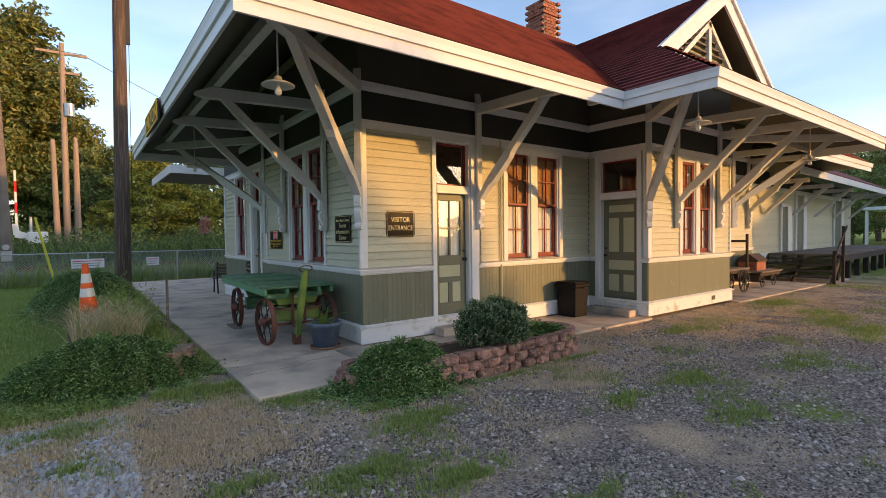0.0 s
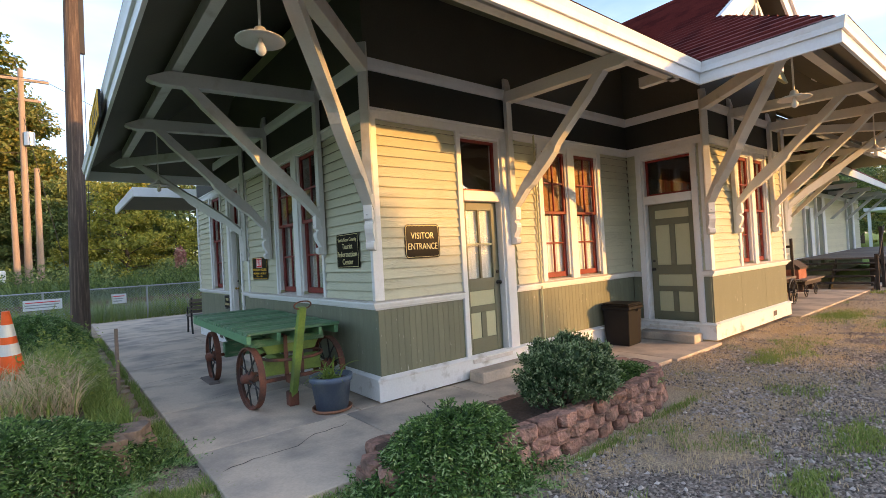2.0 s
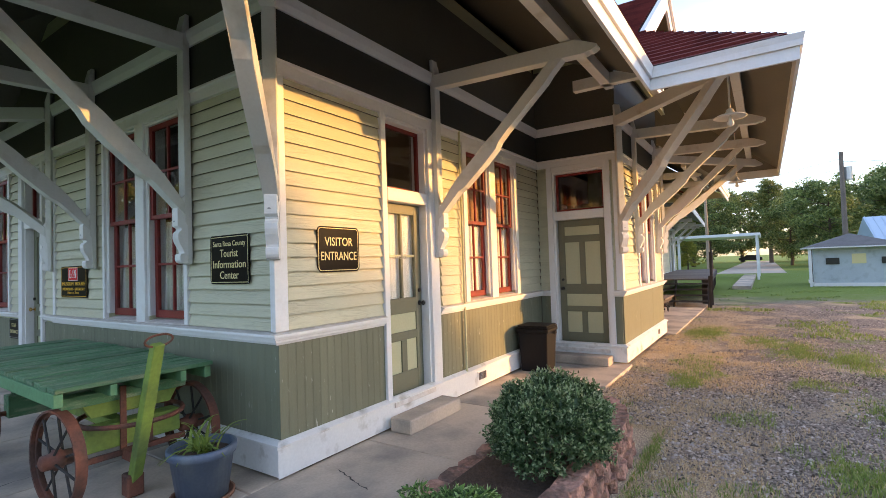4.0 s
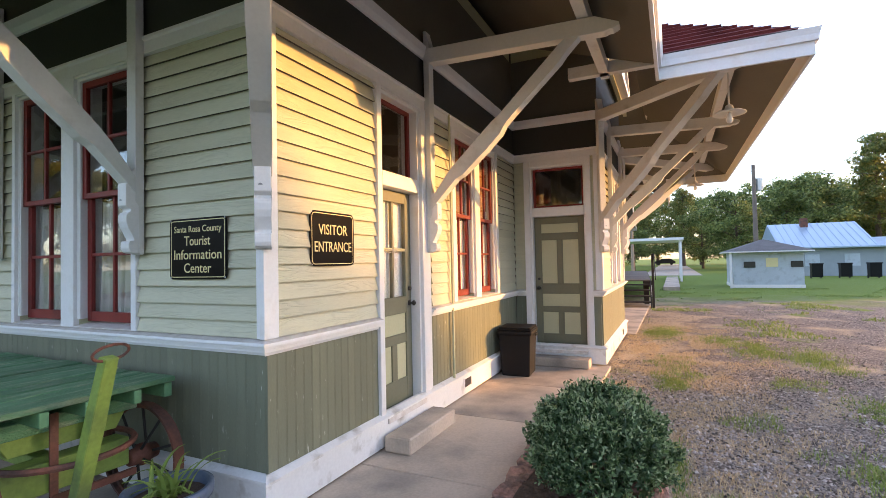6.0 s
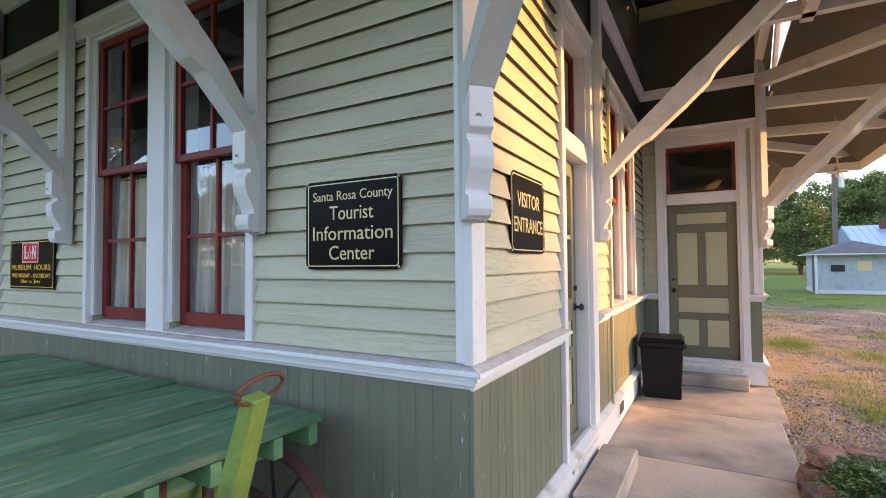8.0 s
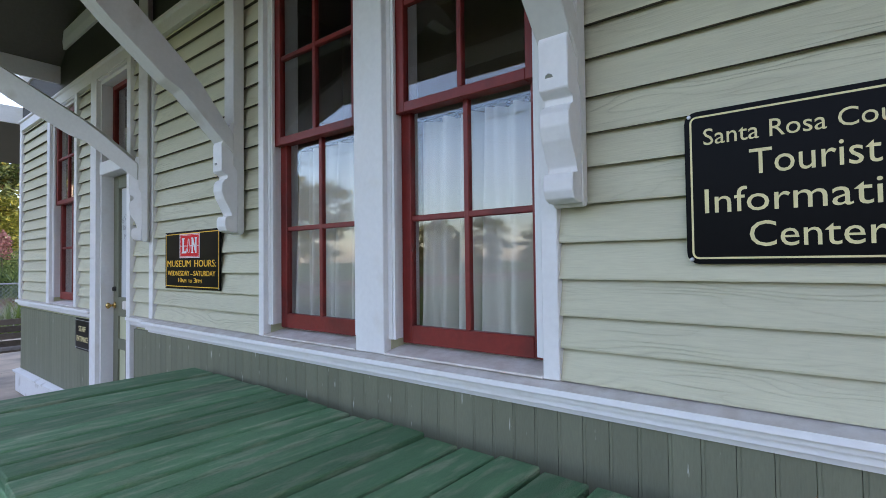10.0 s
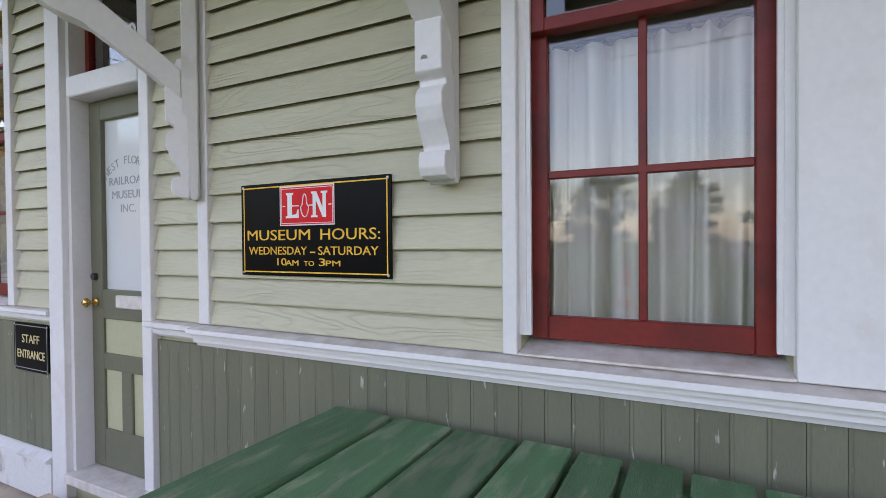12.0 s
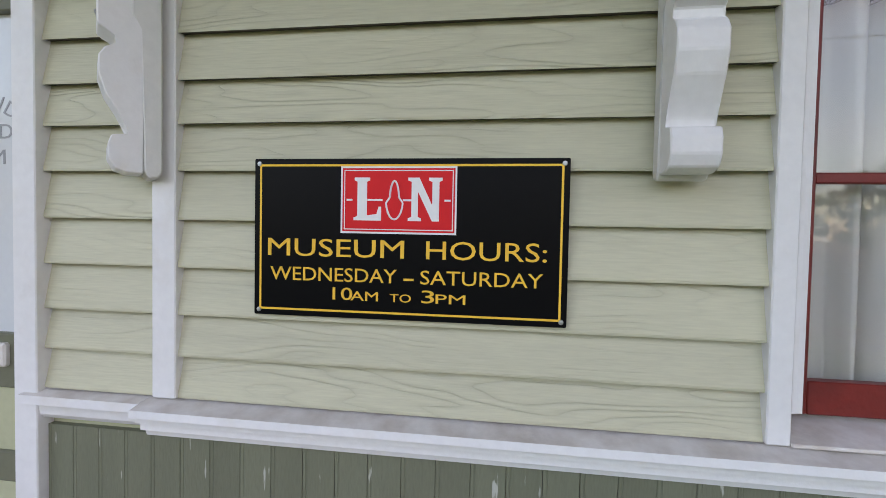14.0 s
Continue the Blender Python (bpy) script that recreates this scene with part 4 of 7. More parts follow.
for i, h in enumerate(W_HOLES):
    if i != 2:
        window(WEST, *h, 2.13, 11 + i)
# south and bay curtains get the paler cloth so that they look sunlit
for i, h in enumerate(S_HOLES[1:]):
    window(SOUTH, *h, 2.10, 31 + i, -0.128, 0.3, DOOR_LIT_CLOTH)
    blind(SOUTH, h[0] + 0.05, h[1] - 0.05, 2.08, 2.97, -0.100)
for i, h in enumerate(BS_HOLES):
    window(BAYS, *h, 2.05, 41 + i, -0.128, 0.3, DOOR_LIT_CLOTH)
    blind(BAYS, h[0] + 0.05, h[1] - 0.05, 2.05, 2.95, -0.100)
for f, u0, u1 in ((WEST, 1.238, 1.295), (WEST, 2.015, 2.19), (WEST, 2.905, 2.953), (WEST, 5.99, 6.06), (WEST, 6.85, 6.95), (SOUTH, 2.78, 2.87), (SOUTH, 3.47, 3.64), (SOUTH, 4.26, 4.36),
                  (BAYS, 6.33, 6.42), (BAYS, 6.98, 7.14), (BAYS, 7.70, 7.79)):
    casing(f, u0, u1, CAP, HEAD)
for f, u0, u1 in ((WEST, 1.295, 2.015), (WEST, 2.19, 2.905), (WEST, 6.06, 6.85), (SOUTH, 2.87, 3.47), (SOUTH, 3.64, 4.26), (BAYS, 6.42, 6.98), (BAYS, 7.14, 7.70)):
    casing(f, u0, u1, 3.07 if f is WEST else 3.0, HEAD, 0.018)


def door(no, f, u0, u1, z0, z1, bar, label, glazed, knob_at, film=None):
    """Panelled door in its frame under a transom light; v is counted from the wall's face."""
    d = thing("door_%d" % no, label, "door", kind="structure")
    top = bar[0]
    bm = bmesh.new()
    add_box(bm, u0, u0 + 0.03, -0.18, -0.004, z0, z1, f)
    add_box(bm, u1 - 0.03, u1, -0.18, -0.004, z0, z1, f)
    add_box(bm, u0 + 0.03, u1 - 0.03, -0.18, -0.004, z1 - 0.03, z1, f)
    part("jamb", bm, WHITE, d, "white door jamb")
    part("transom_bar", box(u0 + 0.03, u1 - 0.03, -0.15, 0.012, bar[0], bar[1], f), WHITE, d, "white transom bar", bevel=0.006)
    part("threshold", box(u0 + 0.01, u1 - 0.01, -0.19, 0.05, z0 - 0.05, z0, f), DUSTY, d, "worn white threshold", bevel=0.004)
    a, b = u0 + 0.034, u1 - 0.034
    v0, v1 = -0.135, -0.095
    st, mid = 0.105, z0 + 0.83
    bm = bmesh.new()
    add_box(bm, a, a + st, v0, v1, z0 + 0.005, top - 0.004, f)
    add_box(bm, b - st, b, v0, v1, z0 + 0.005, top - 0.004, f)
    rails = [(z0 + 0.005, z0 + 0.22), (z0 + 0.55, z0 + 0.64), (mid, mid + 0.16), (top - 0.11, top - 0.004)]
    if not glazed:
        rails.insert(3, (top - 0.36, top - 0.25))
    for p, q in rails:
        add_box(bm, a + st, b - st, v0, v1, p, q, f)
    c = (a + b) / 2
    add_box(bm, c - 0.045, c + 0.045, v0, v1, z0 + 0.22, z0 + 0.55, f)
    if not glazed:
        add_box(bm, c - 0.045, c + 0.045, v0, v1, mid + 0.16, top - 0.36, f)
    part("leaf", bm, OLIVE_FLAT, d, "olive stiles and rails", bevel=0.004)
    spots = [(a + st, c - 0.045, z0 + 0.22, z0 + 0.55), (c + 0.045, b - st, z0 + 0.22, z0 + 0.55), (a + st, b - st, z0 + 0.64, mid)]
    if not glazed:
        spots += [(a + st, c - 0.045, mid + 0.16, top - 0.36), (c + 0.045, b - st, mid + 0.16, top - 0.36), (a + st, b - st, top - 0.25, top - 0.11)]
    for p, q, r, s in spots:
        part("panel", box(p, q, v0 + 0.008, v1 - 0.014, r, s, f), SAGE_FLAT, d, "pale sage recessed panel")
    if glazed == "bars":
        g0, g1 = mid + 0.16, top - 0.11
        part("bar", box(c - 0.014, c + 0.014, v0 + 0.004, v1 - 0.004, g0, g1, f), OLIVE_FLAT, d)
        part("bar", box(a + st, b - st, v0 + 0.005, v1 - 0.005, (g0 + g1) / 2 - 0.014, (g0 + g1) / 2 + 0.014, f), SAGE_FLAT, d)
    if glazed and not film:
        g = part("pane", box(a + st, b - st, v1 - 0.022, v1 - 0.018, mid + 0.16, top - 0.11, f), GLASS, d)
        g.visible_shadow = False
    if film:
        part("film", box(a + st, b - st, v1 - 0.030, v1 - 0.026, mid + 0.16, top - 0.11, f), film, d, "frosted white privacy film")
    # transom light
    bm = bmesh.new()
    p, q, r, s = u0 + 0.032, u1 - 0.032, bar[1], z1 - 0.03
    for g in ((p, p + 0.035, r, s), (q - 0.035, q, r, s), (p + 0.035, q - 0.035, r, r + 0.035), (p + 0.035, q - 0.035, s - 0.035, s)):
        add_box(bm, g[0], g[1], -0.12, -0.085, g[2], g[3], f)
    part("transom_frame", bm, RED, d, "dark red transom frame")
    g = part("transom_pane", box(p + 0.035, q - 0.035, -0.105, -0.102, r + 0.035, s - 0.035, f), GLASS, d)
    g.visible_shadow = False
    k = Vector(f(knob_at, v1, z0 + 0.92))
    o = (Vector(f(0, 1, 0)) - Vector(f(0, 0, 0)))
    bm = bmesh.new()
    add_tube(bm, k, k + o * 0.012, 0.026, 0.024, 12)
    add_tube(bm, k + o * 0.012, k + o * 0.04, 0.010, 0.010, 10)
    add_tube(bm, k + o * 0.04, k + o * 0.055, 0.018, 0.028, 12)
    add_tube(bm, k + o * 0.055, k + o * 0.07, 0.028, 0.014, 12)
    part("knob", bm, BRASS if no == 3 else BLACKIRON, d, "round door knob", smooth=True)
    k = Vector(f(knob_at, v1, z0 + 1.06))
    bm = bmesh.new()
    add_tube(bm, k, k + o * 0.02, 0.022, 0.018, 12)
    part("deadbolt", bm, BLACKIRON, d)
    return d


d1 = door(1, SOUTH, 1.31, 2.03, 0.24, 3.07, (2.23, 2.36), "olive and sage door with curtained glass panes", "bars", 1.95)
d2 = door(2, BAYW, -1.10, -0.26, 0.20, 3.0, (2.22, 2.36), "closed olive door with pale sage panels", "", -0.35)
d3 = door(3, WEST, 4.77, 5.45, 0.22, 3.07, (2.25, 2.36), "olive door with a frosted lettered pane", "film", 5.37, FROST)
curtain(SOUTH, 1.36, 1.98, 1.20, 2.16, -0.152, 5, "white curtain behind the entrance door glass", 0.18, DOOR_LIT_CLOTH)
for f, u0, u1, z0 in ((SOUTH, 1.24, 1.31, SILL), (SOUTH, 2.03, 2.19, SILL), (BAYW, -1.18, -1.10, SILL), (BAYW, -0.26, -0.17, SILL), (WEST, 4.70, 4.77, SILL), (WEST, 5.45, 5.59, 0.02)):
    casing(f, u0, u1, z0, HEAD, 0.03)
casing(SOUTH, 1.31, 2.03, 3.07, HEAD, 0.018)
casing(BAYW, -1.10, -0.26, 3.0, HEAD, 0.018)
casing(WEST, 4.77, 5.45, 3.07, HEAD, 0.018)
part("mail_slot", box(4.93, 5.17, -0.10, -0.078, 1.115, 1.185, WEST), DUSTY, d3, "white mail slot flap", bevel=0.006)


def west_text(u, z, v):
    return Matrix(((0, 0, -1, -v), (-1, 0, 0, u), (0, 1, 0, z), (0, 0, 0, 1)))


def south_text(u, z, v):
    return Matrix(((1, 0, 0, u), (0, 0, -1, -v), (0, 1, 0, z), (0, 0, 0, 1)))


GREYLET = material("silver_lettering", (0.30, 0.31, 0.32), 0.4, 0.02)
for i, (tx, w) in enumerate((("RAILROAD", 0.33), ("MUSEUM", 0.28), ("INC.", 0.13))):
    lettering(tx, 0.062, GREYLET, d3, west_text(5.11, 1.80 - 0.075 * i, -0.140), w, depth=0.0005)
arc = "WEST FLORIDA"
for i, chx in enumerate(arc):
    if chx != " ":
        a = (i - (len(arc) - 1) / 2) * 0.125
        lettering(chx, 0.062, GREYLET, d3, west_text(5.11 - 0.30 * math.sin(a), 1.60 + 0.31 * math.cos(a), -0.140) @ Matrix.Rotation(-a, 4, "Z"), depth=0.0005)
lettering("20", 0.17, SIGNWHITE, d3, west_text(5.06, 2.55, -0.120), 0.16)
lettering("CLOSED", 0.05, GREYLET, d1, south_text(1.62, 1.66, -0.09), 0.22)


def rounded(w, h, r, n=5):
    out = []
    for cx, cy, a0 in ((w / 2 - r, h / 2 - r, 0), (-w / 2 + r, h / 2 - r, 90), (-w / 2 + r, -h / 2 + r, 180), (w / 2 - r, -h / 2 + r, 270)):
        for i in range(n):
            a = radians(a0 + 90 * i / (n - 1))
            out.append((cx + r * math.cos(a), cy + r * math.sin(a)))
    return out


def plaque(name, label, m, w, h, r, line, lines, group=""):
    """A flat sign with a raised border line, letters and corner screws."""
    t = thing(name, label, "sign", m, group)
    flat = lambda p, q, a: (p, q, a)
    part("plate", prism(rounded(w, h, r), 0.004, 0.012, flat), SIGNBLACK, t, "glossy black plate")
    bm = bmesh.new()
    outer, inner = rounded(w - 0.026, h - 0.026, max(0.004, r - 0.013)), rounded(w - 0.036, h - 0.036, max(0.002, r - 0.018))
    vs = [[bm.verts.new((p, q, z)) for p, q in ring] for ring, z in ((outer, 0.0128), (inner, 0.0128))]
    for i in range(len(outer)):
        j = (i + 1) % len(outer)
        bm.faces.new((vs[0][i], vs[0][j], vs[1][j], vs[1][i]))
    part("border", bm, line, t, "thin gold border line")
    for tx, size, y, wid, mat, *x in lines:
        lettering(tx, size, mat, t, Matrix.Translation((x[0] if x else 0, y, 0.0128)), wid)
    for sx in (-1, 1):
        for sy in (-1, 1):
            part("screw", lathe([(0.006, 0.012), (0.005, 0.015), (0.001, 0.0155)], 8, (sx * (w / 2 - 0.012), sy * (h / 2 - 0.012))), STEEL, t)
    return t


plaque("visitor_sign", "black rounded plaque with raised cream letters beside the door", south_text(0.659, 1.734, 0.0), 0.50, 0.392, 0.045, CREAM,
       [("VISITOR", 0.105, 0.062, 0.33, CREAM), ("ENTRANCE", 0.105, -0.062, 0.42, CREAM)])
plaque("tourist_sign", "black rounded plaque with gold tourist information lettering", west_text(0.59, 1.672, -0.010), 0.545, 0.408, 0.03, CREAM,
       [("Santa Rosa County", 0.062, 0.130, 0.455, CREAM), ("Tourist", 0.092, 0.050, 0.25, CREAM), ("Information", 0.092, -0.042, 0.455, CREAM), ("Center", 0.092, -0.132, 0.26, CREAM)])
mh = plaque("museum_hours_sign", "black rectangular sign with yellow opening hours", west_text(3.731, 1.511, -0.010), 0.735, 0.372, 0.004, GOLD,
            [("MUSEUM", 0.060, -0.025, 0.333, GOLD, -0.166), ("HOURS:", 0.060, -0.025, 0.27, GOLD, 0.186), ("WEDNESDAY", 0.046, -0.087, 0.31, GOLD, -0.171),
             ("-", 0.056, -0.087, 0.024, GOLD, 0.012), ("SATURDAY", 0.046, -0.087, 0.275, GOLD, 0.176), ("10", 0.042, -0.131, 0.048, GOLD, -0.151),
             ("AM", 0.031, -0.1345, 0.066, GOLD, -0.091), ("TO", 0.027, -0.136, 0.050, GOLD, -0.006), ("3", 0.042, -0.131, 0.030, GOLD, 0.058), ("PM", 0.031, -0.1345, 0.068, GOLD, 0.110)])
flat_up = lambda p, q, a: (p - 0.016, 0.013 + (q - 0.008) * 1.076, a)
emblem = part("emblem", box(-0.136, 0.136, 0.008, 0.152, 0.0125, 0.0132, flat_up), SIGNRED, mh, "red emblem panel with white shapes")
for k, (e, w) in enumerate(((0.136, 0.004), (0.128, 0.002))):
    bm = bmesh.new()
    t, u = 0.152 - (0.136 - e), 0.008 + (0.136 - e)
    for a in ((-e, e, t - w, t), (-e, e, u, u + w), (-e, -e + w, u + w, t - w), (e - w, e, u + w, t - w)):
        add_box(bm, a[0], a[1], a[2], a[3], 0.0133, 0.0138, flat_up)
    part("emblem_frame", bm, SIGNWHITE, mh, "thin white frame")
SHAPES = (
    [(-0.103, 0.128), (-0.066, 0.128), (-0.066, 0.122), (-0.073, 0.119), (-0.073, 0.047), (-0.050, 0.050), (-0.045, 0.066), (-0.039, 0.066), (-0.039, 0.036), (-0.105, 0.036), (-0.105, 0.042),
     (-0.096, 0.045), (-0.096, 0.119), (-0.103, 0.122)],
    [(0.024, 0.128), (0.050, 0.128), (0.080, 0.070), (0.080, 0.119), (0.072, 0.122), (0.072, 0.128), (0.103, 0.128), (0.103, 0.122), (0.096, 0.119), (0.096, 0.036), (0.080, 0.036), (0.047, 0.098),
     (0.047, 0.045), (0.055, 0.042), (0.055, 0.036), (0.024, 0.036), (0.024, 0.042), (0.032, 0.045), (0.032, 0.119), (0.024, 0.122)])
for poly in SHAPES:
    part("emblem_shape", prism(poly, 0.0133, 0.0141, flat_up), SIGNWHITE, mh, "white emblem shape")
bm = bmesh.new()
loop = [Vector(flat_up(-0.008 + 0.020 * math.sin(a) * (1.0 if math.cos(a) < 0 else 0.55), 0.080 - 0.042 * math.cos(a + 3.1416) * 0.98, 0.0136)) for a in [2 * math.pi * i / 22 for i in range(22)]]
add_ring(bm, loop, 0.0024, 5)
part("emblem_loop", bm, SIGNWHITE, mh, "thin white looped shape")
for a, b in ((-0.072, -0.036), (0.012, 0.032), (-0.122, -0.108), (0.108, 0.122)):
    part("emblem_bar", box(a, b, 0.078, 0.082, 0.0133, 0.0139, flat_up), SIGNWHITE, mh)
plaque("staff_sign", "small black staff entrance plaque on the wainscot", west_text(5.83, 0.865, -0.018), 0.38, 0.28, 0.03, GREYLET,
       [("STAFF", 0.07, 0.045, 0.19, CREAM), ("ENTRANCE", 0.07, -0.045, 0.30, CREAM)])
ms = thing("station_sign", "yellow station name board hung on the fascia", "sign", Matrix(((0, 0, -1, -2.235), (-1, 0, 0, 2.5), (0, 1, 0, 3.40), (0, 0, 0, 1))))
part("board", box(-0.75, 0.75, -0.15, 0.15, 0.0, 0.025), BLACKIRON, ms, "dark green-black board")
for a in ((-0.75, 0.75, 0.12, 0.15), (-0.75, 0.75, -0.15, -0.12), (-0.75, -0.72, -0.12, 0.12), (0.72, 0.75, -0.12, 0.12)):
    part("edging", box(a[0], a[1], a[2], a[3], 0.025, 0.035), GOLD, ms)
lettering("MILTON", 0.29, GOLD, ms, Matrix.Translation((0, 0, 0.027)), 1.30, depth=0.004)

# foundation vents and door steps
for x, w, f in ((2.95, 0.24, SOUTH), (7.6, 0.2, BAYS), (6.15, 0.28, WEST)):
    v = thing("foundation_vent", "small louvred white foundation vent", "vent")
    part("frame", box(x, x + w, 0.035, 0.042, 0.09, 0.21, f), BASEWHITE, v)
    for k in range(6):
        part("slat", box(x + 0.02 + k * (w - 0.04) / 6, x + 0.035 + k * (w - 0.04) / 6, 0.042, 0.05, 0.105, 0.195, f), GREYWOOD, v)
tagged(finish("step", box(1.215, 2.10, -0.31, -0.062, 0.0, 0.135), CONCRETE, bevel=0.012), "worn concrete step below the entrance door", "step")
tagged(finish("step", box(4.85, 5.135, -1.14, -0.2, 0.0, 0.125), CONCRETE, bevel=0.012), "worn concrete step below the bay door", "step")
tagged(finish("step", box(-0.36, -0.064, 4.74, 5.50, 0.0, 0.13), CONCRETE, bevel=0.012), "worn concrete step below the museum door", "step")
tagged(finish("conduit", tube((2.70, -0.035, 0.25), (2.70, -0.035, 3.2), 0.014, 0.014, 8), SAGE_FLAT), "thin sage painted conduit on the wall", "pipe")

# ---- pendant lamps ----


def lamp(x, y, z, top):
    t = thing("pendant_lamp", "unlit white enamel pendant lamp under the eaves", "lamp", pose(x, y, z), "eave lamps")
    part("rod", tube((0, 0, 0.10), (0, 0, top - z), 0.010, 0.010, 8), ENAMEL, t)
    part("shade", lathe([(0.02, 0.11), (0.035, 0.10), (0.05, 0.055), (0.13, 0.035), (0.165, 0.015), (0.165, 0.010), (0.05, 0.03), (0.01, 0.03)], 24), ENAMEL, t, smooth=True)
    part("bulb", lathe([(0.012, 0.03), (0.018, 0.0), (0.036, -0.045), (0.034, -0.07), (0.016, -0.088), (0.002, -0.092)], 16), BULB, t, smooth=True)


for x, y, z, top in ((-1.53, -1.23, 3.085, 3.92), (3.85, -2.85, 3.08, 3.86), (8.9, -2.7, 3.0, 4.0), (-1.2, 5.2, 3.05, 4.2)):
    lamp(x, y, z, top)

# ---- baggage wagon ----
wag = thing("baggage_wagon", "green-painted wooden baggage wagon with rusty iron wheels", "wagon")
X0, X1, Y0, Y1, ZT = -1.16, -0.13, 0.66, 3.61, 0.86
wag.matrix_basis = Matrix.Translation((-1.15, 0.7, 0)) @ Matrix.Rotation(radians(-1.75), 4, "Z") @ Matrix.Translation((1.15, -0.7, 0))
rng = random.Random(3)
cuts = [Y0, 0.82, 0.97, 1.12, 1.28, 1.44, 1.59, 1.75, 1.91, 2.04, 2.15, 2.31, 2.465, 2.61, 2.745, 2.91, 3.135, 3.36, Y1]
for a, b in zip(cuts, cuts[1:]):
    g = rng.uniform(0.013, 0.022)
    dz = rng.uniform(-0.005, 0.005)
    bm = box(X0 + rng.uniform(-0.008, 0.008), X1 + rng.uniform(-0.012, 0.012), a + g / 2, b - g / 2, ZT - 0.032 + dz, ZT + dz)
    part("deck_plank", bm, DECK, wag, "worn green deck plank", bevel=0.004)
part("side_rail", box(X0 - 0.004, X0 + 0.05, Y0 + 0.03, Y1 - 0.03, ZT - 0.125, ZT - 0.036), DECKLIGHT, wag, "green side rail", bevel=0.004)
part("side_rail", box(X1 - 0.055, X1 - 0.005, Y0 + 0.03, Y1 - 0.03, ZT - 0.125, ZT - 0.036), DECKLIGHT, wag, bevel=0.004)
for x in (-0.83, -0.62, -0.36):
    part("joist", box(x - 0.022, x + 0.022, Y0 + 0.01, Y1 - 0.02, ZT - 0.115, ZT - 0.036), DECKLIGHT, wag, "pale green joist end", bevel=0.003)
for y in (Y0 + 0.30, Y1 - 0.75):
    part("bolster", box(X0 + 0.10, X1 - 0.10, y - 0.06, y + 0.06, ZT - 0.20, ZT - 0.116), DECK, wag, bevel=0.004)
# front: lime bolster planks, fifth wheel ring, axle
part("front_board", prism([(-0.98, 0.74), (-0.24, 0.74), (-0.34, 0.56), (-0.88, 0.56)], 0.93, 0.98, lambda p, q, a: (p, a, q)), LIME, wag, "lime green front board", bevel=0.004)
part("axle_tree", box(-0.93, -0.29, 0.88, 1.02, 0.33, 0.50), LIME, wag, "lime green axle beam", bevel=0.006)
part("rear_board", prism([(-0.98, 0.74), (-0.24, 0.74), (-0.34, 0.5), (-0.88, 0.5)], 2.72, 2.80, lambda p, q, a: (p, a, q)), DECK, wag, bevel=0.004)
part("axle_tree", box(-0.93, -0.29, 2.70, 2.84, 0.30, 0.50), DECK, wag, bevel=0.006)
part("reach_pole", box(-0.67, -0.57, 1.02, 2.70, 0.38, 0.46), LIME, wag, bevel=0.004)
for y in (0.95, 2.77):
    part("axle", tube((X0 + 0.02, y, 0.34), (X1 - 0.02, y, 0.34), 0.022, 0.022, 10), RUST, wag, "rusty iron axle")
ring = bmesh.new()
add_ring(ring, [Vector((-0.61 + 0.34 * math.cos(t), 0.95 + 0.34 * math.sin(t), 0.525)) for t in [2 * math.pi * i / 28 for i in range(28)]], 0.018)
part("fifth_wheel_ring", ring, RUST, wag, "rusty iron turning ring")
for x in (-0.70, -0.52):
    part("strap", box(x - 0.02, x + 0.02, 0.86, 0.875, 0.30, 0.76), RUST, wag)
part("hound", box(-0.95, -0.27, 0.835, 0.865, 0.27, 0.31), RUST, wag, "rusty iron drawbar", bevel=0.004)


def wheel(x, y, r, turn):
    w = thing("w", "", "")
    for k in list(w.keys()):
        del w[k]
    w.name = "wheel"
    w.parent = wag
    w.matrix_basis = pose(x, y, r + 0.003, 0, 90, turn)
    bm = bmesh.new()
    n = 36
    prof = [(r, -0.034), (r, 0.034), (r - 0.016, 0.034), (r - 0.018, 0.008), (r - 0.036, 0.006), (r - 0.036, -0.006), (r - 0.018, -0.008), (r - 0.016, -0.034)]
    rings = [[bm.verts.new((p * math.cos(2 * math.pi * i / n), p * math.sin(2 * math.pi * i / n), q)) for p, q in prof] for i in range(n)]
    for i in range(n):
        for j in range(len(prof)):
            k = (j + 1) % len(prof)
            bm.faces.new((rings[i][j], rings[(i + 1) % n][j], rings[(i + 1) % n][k], rings[i][k]))
    part("rim", bm, RUST, w, "rust-brown iron rim")
    part("hub", lathe([(0.03, -0.10), (0.05, -0.09), (0.055, -0.03), (0.07, -0.02), (0.07, 0.02), (0.055, 0.03), (0.05, 0.09), (0.03, 0.10)], 16), RUST, w, smooth=True)
    for k in range(10):
        a = 2 * math.pi * k / 10
        e = 0.03 if k % 2 else -0.03
        part("spoke", tube((0.055 * math.cos(a), 0.055 * math.sin(a), e), ((r - 0.03) * math.cos(a), (r - 0.03) * math.sin(a), e * 0.2), 0.009, 0.009, 6), BLACKIRON, w)
    return w


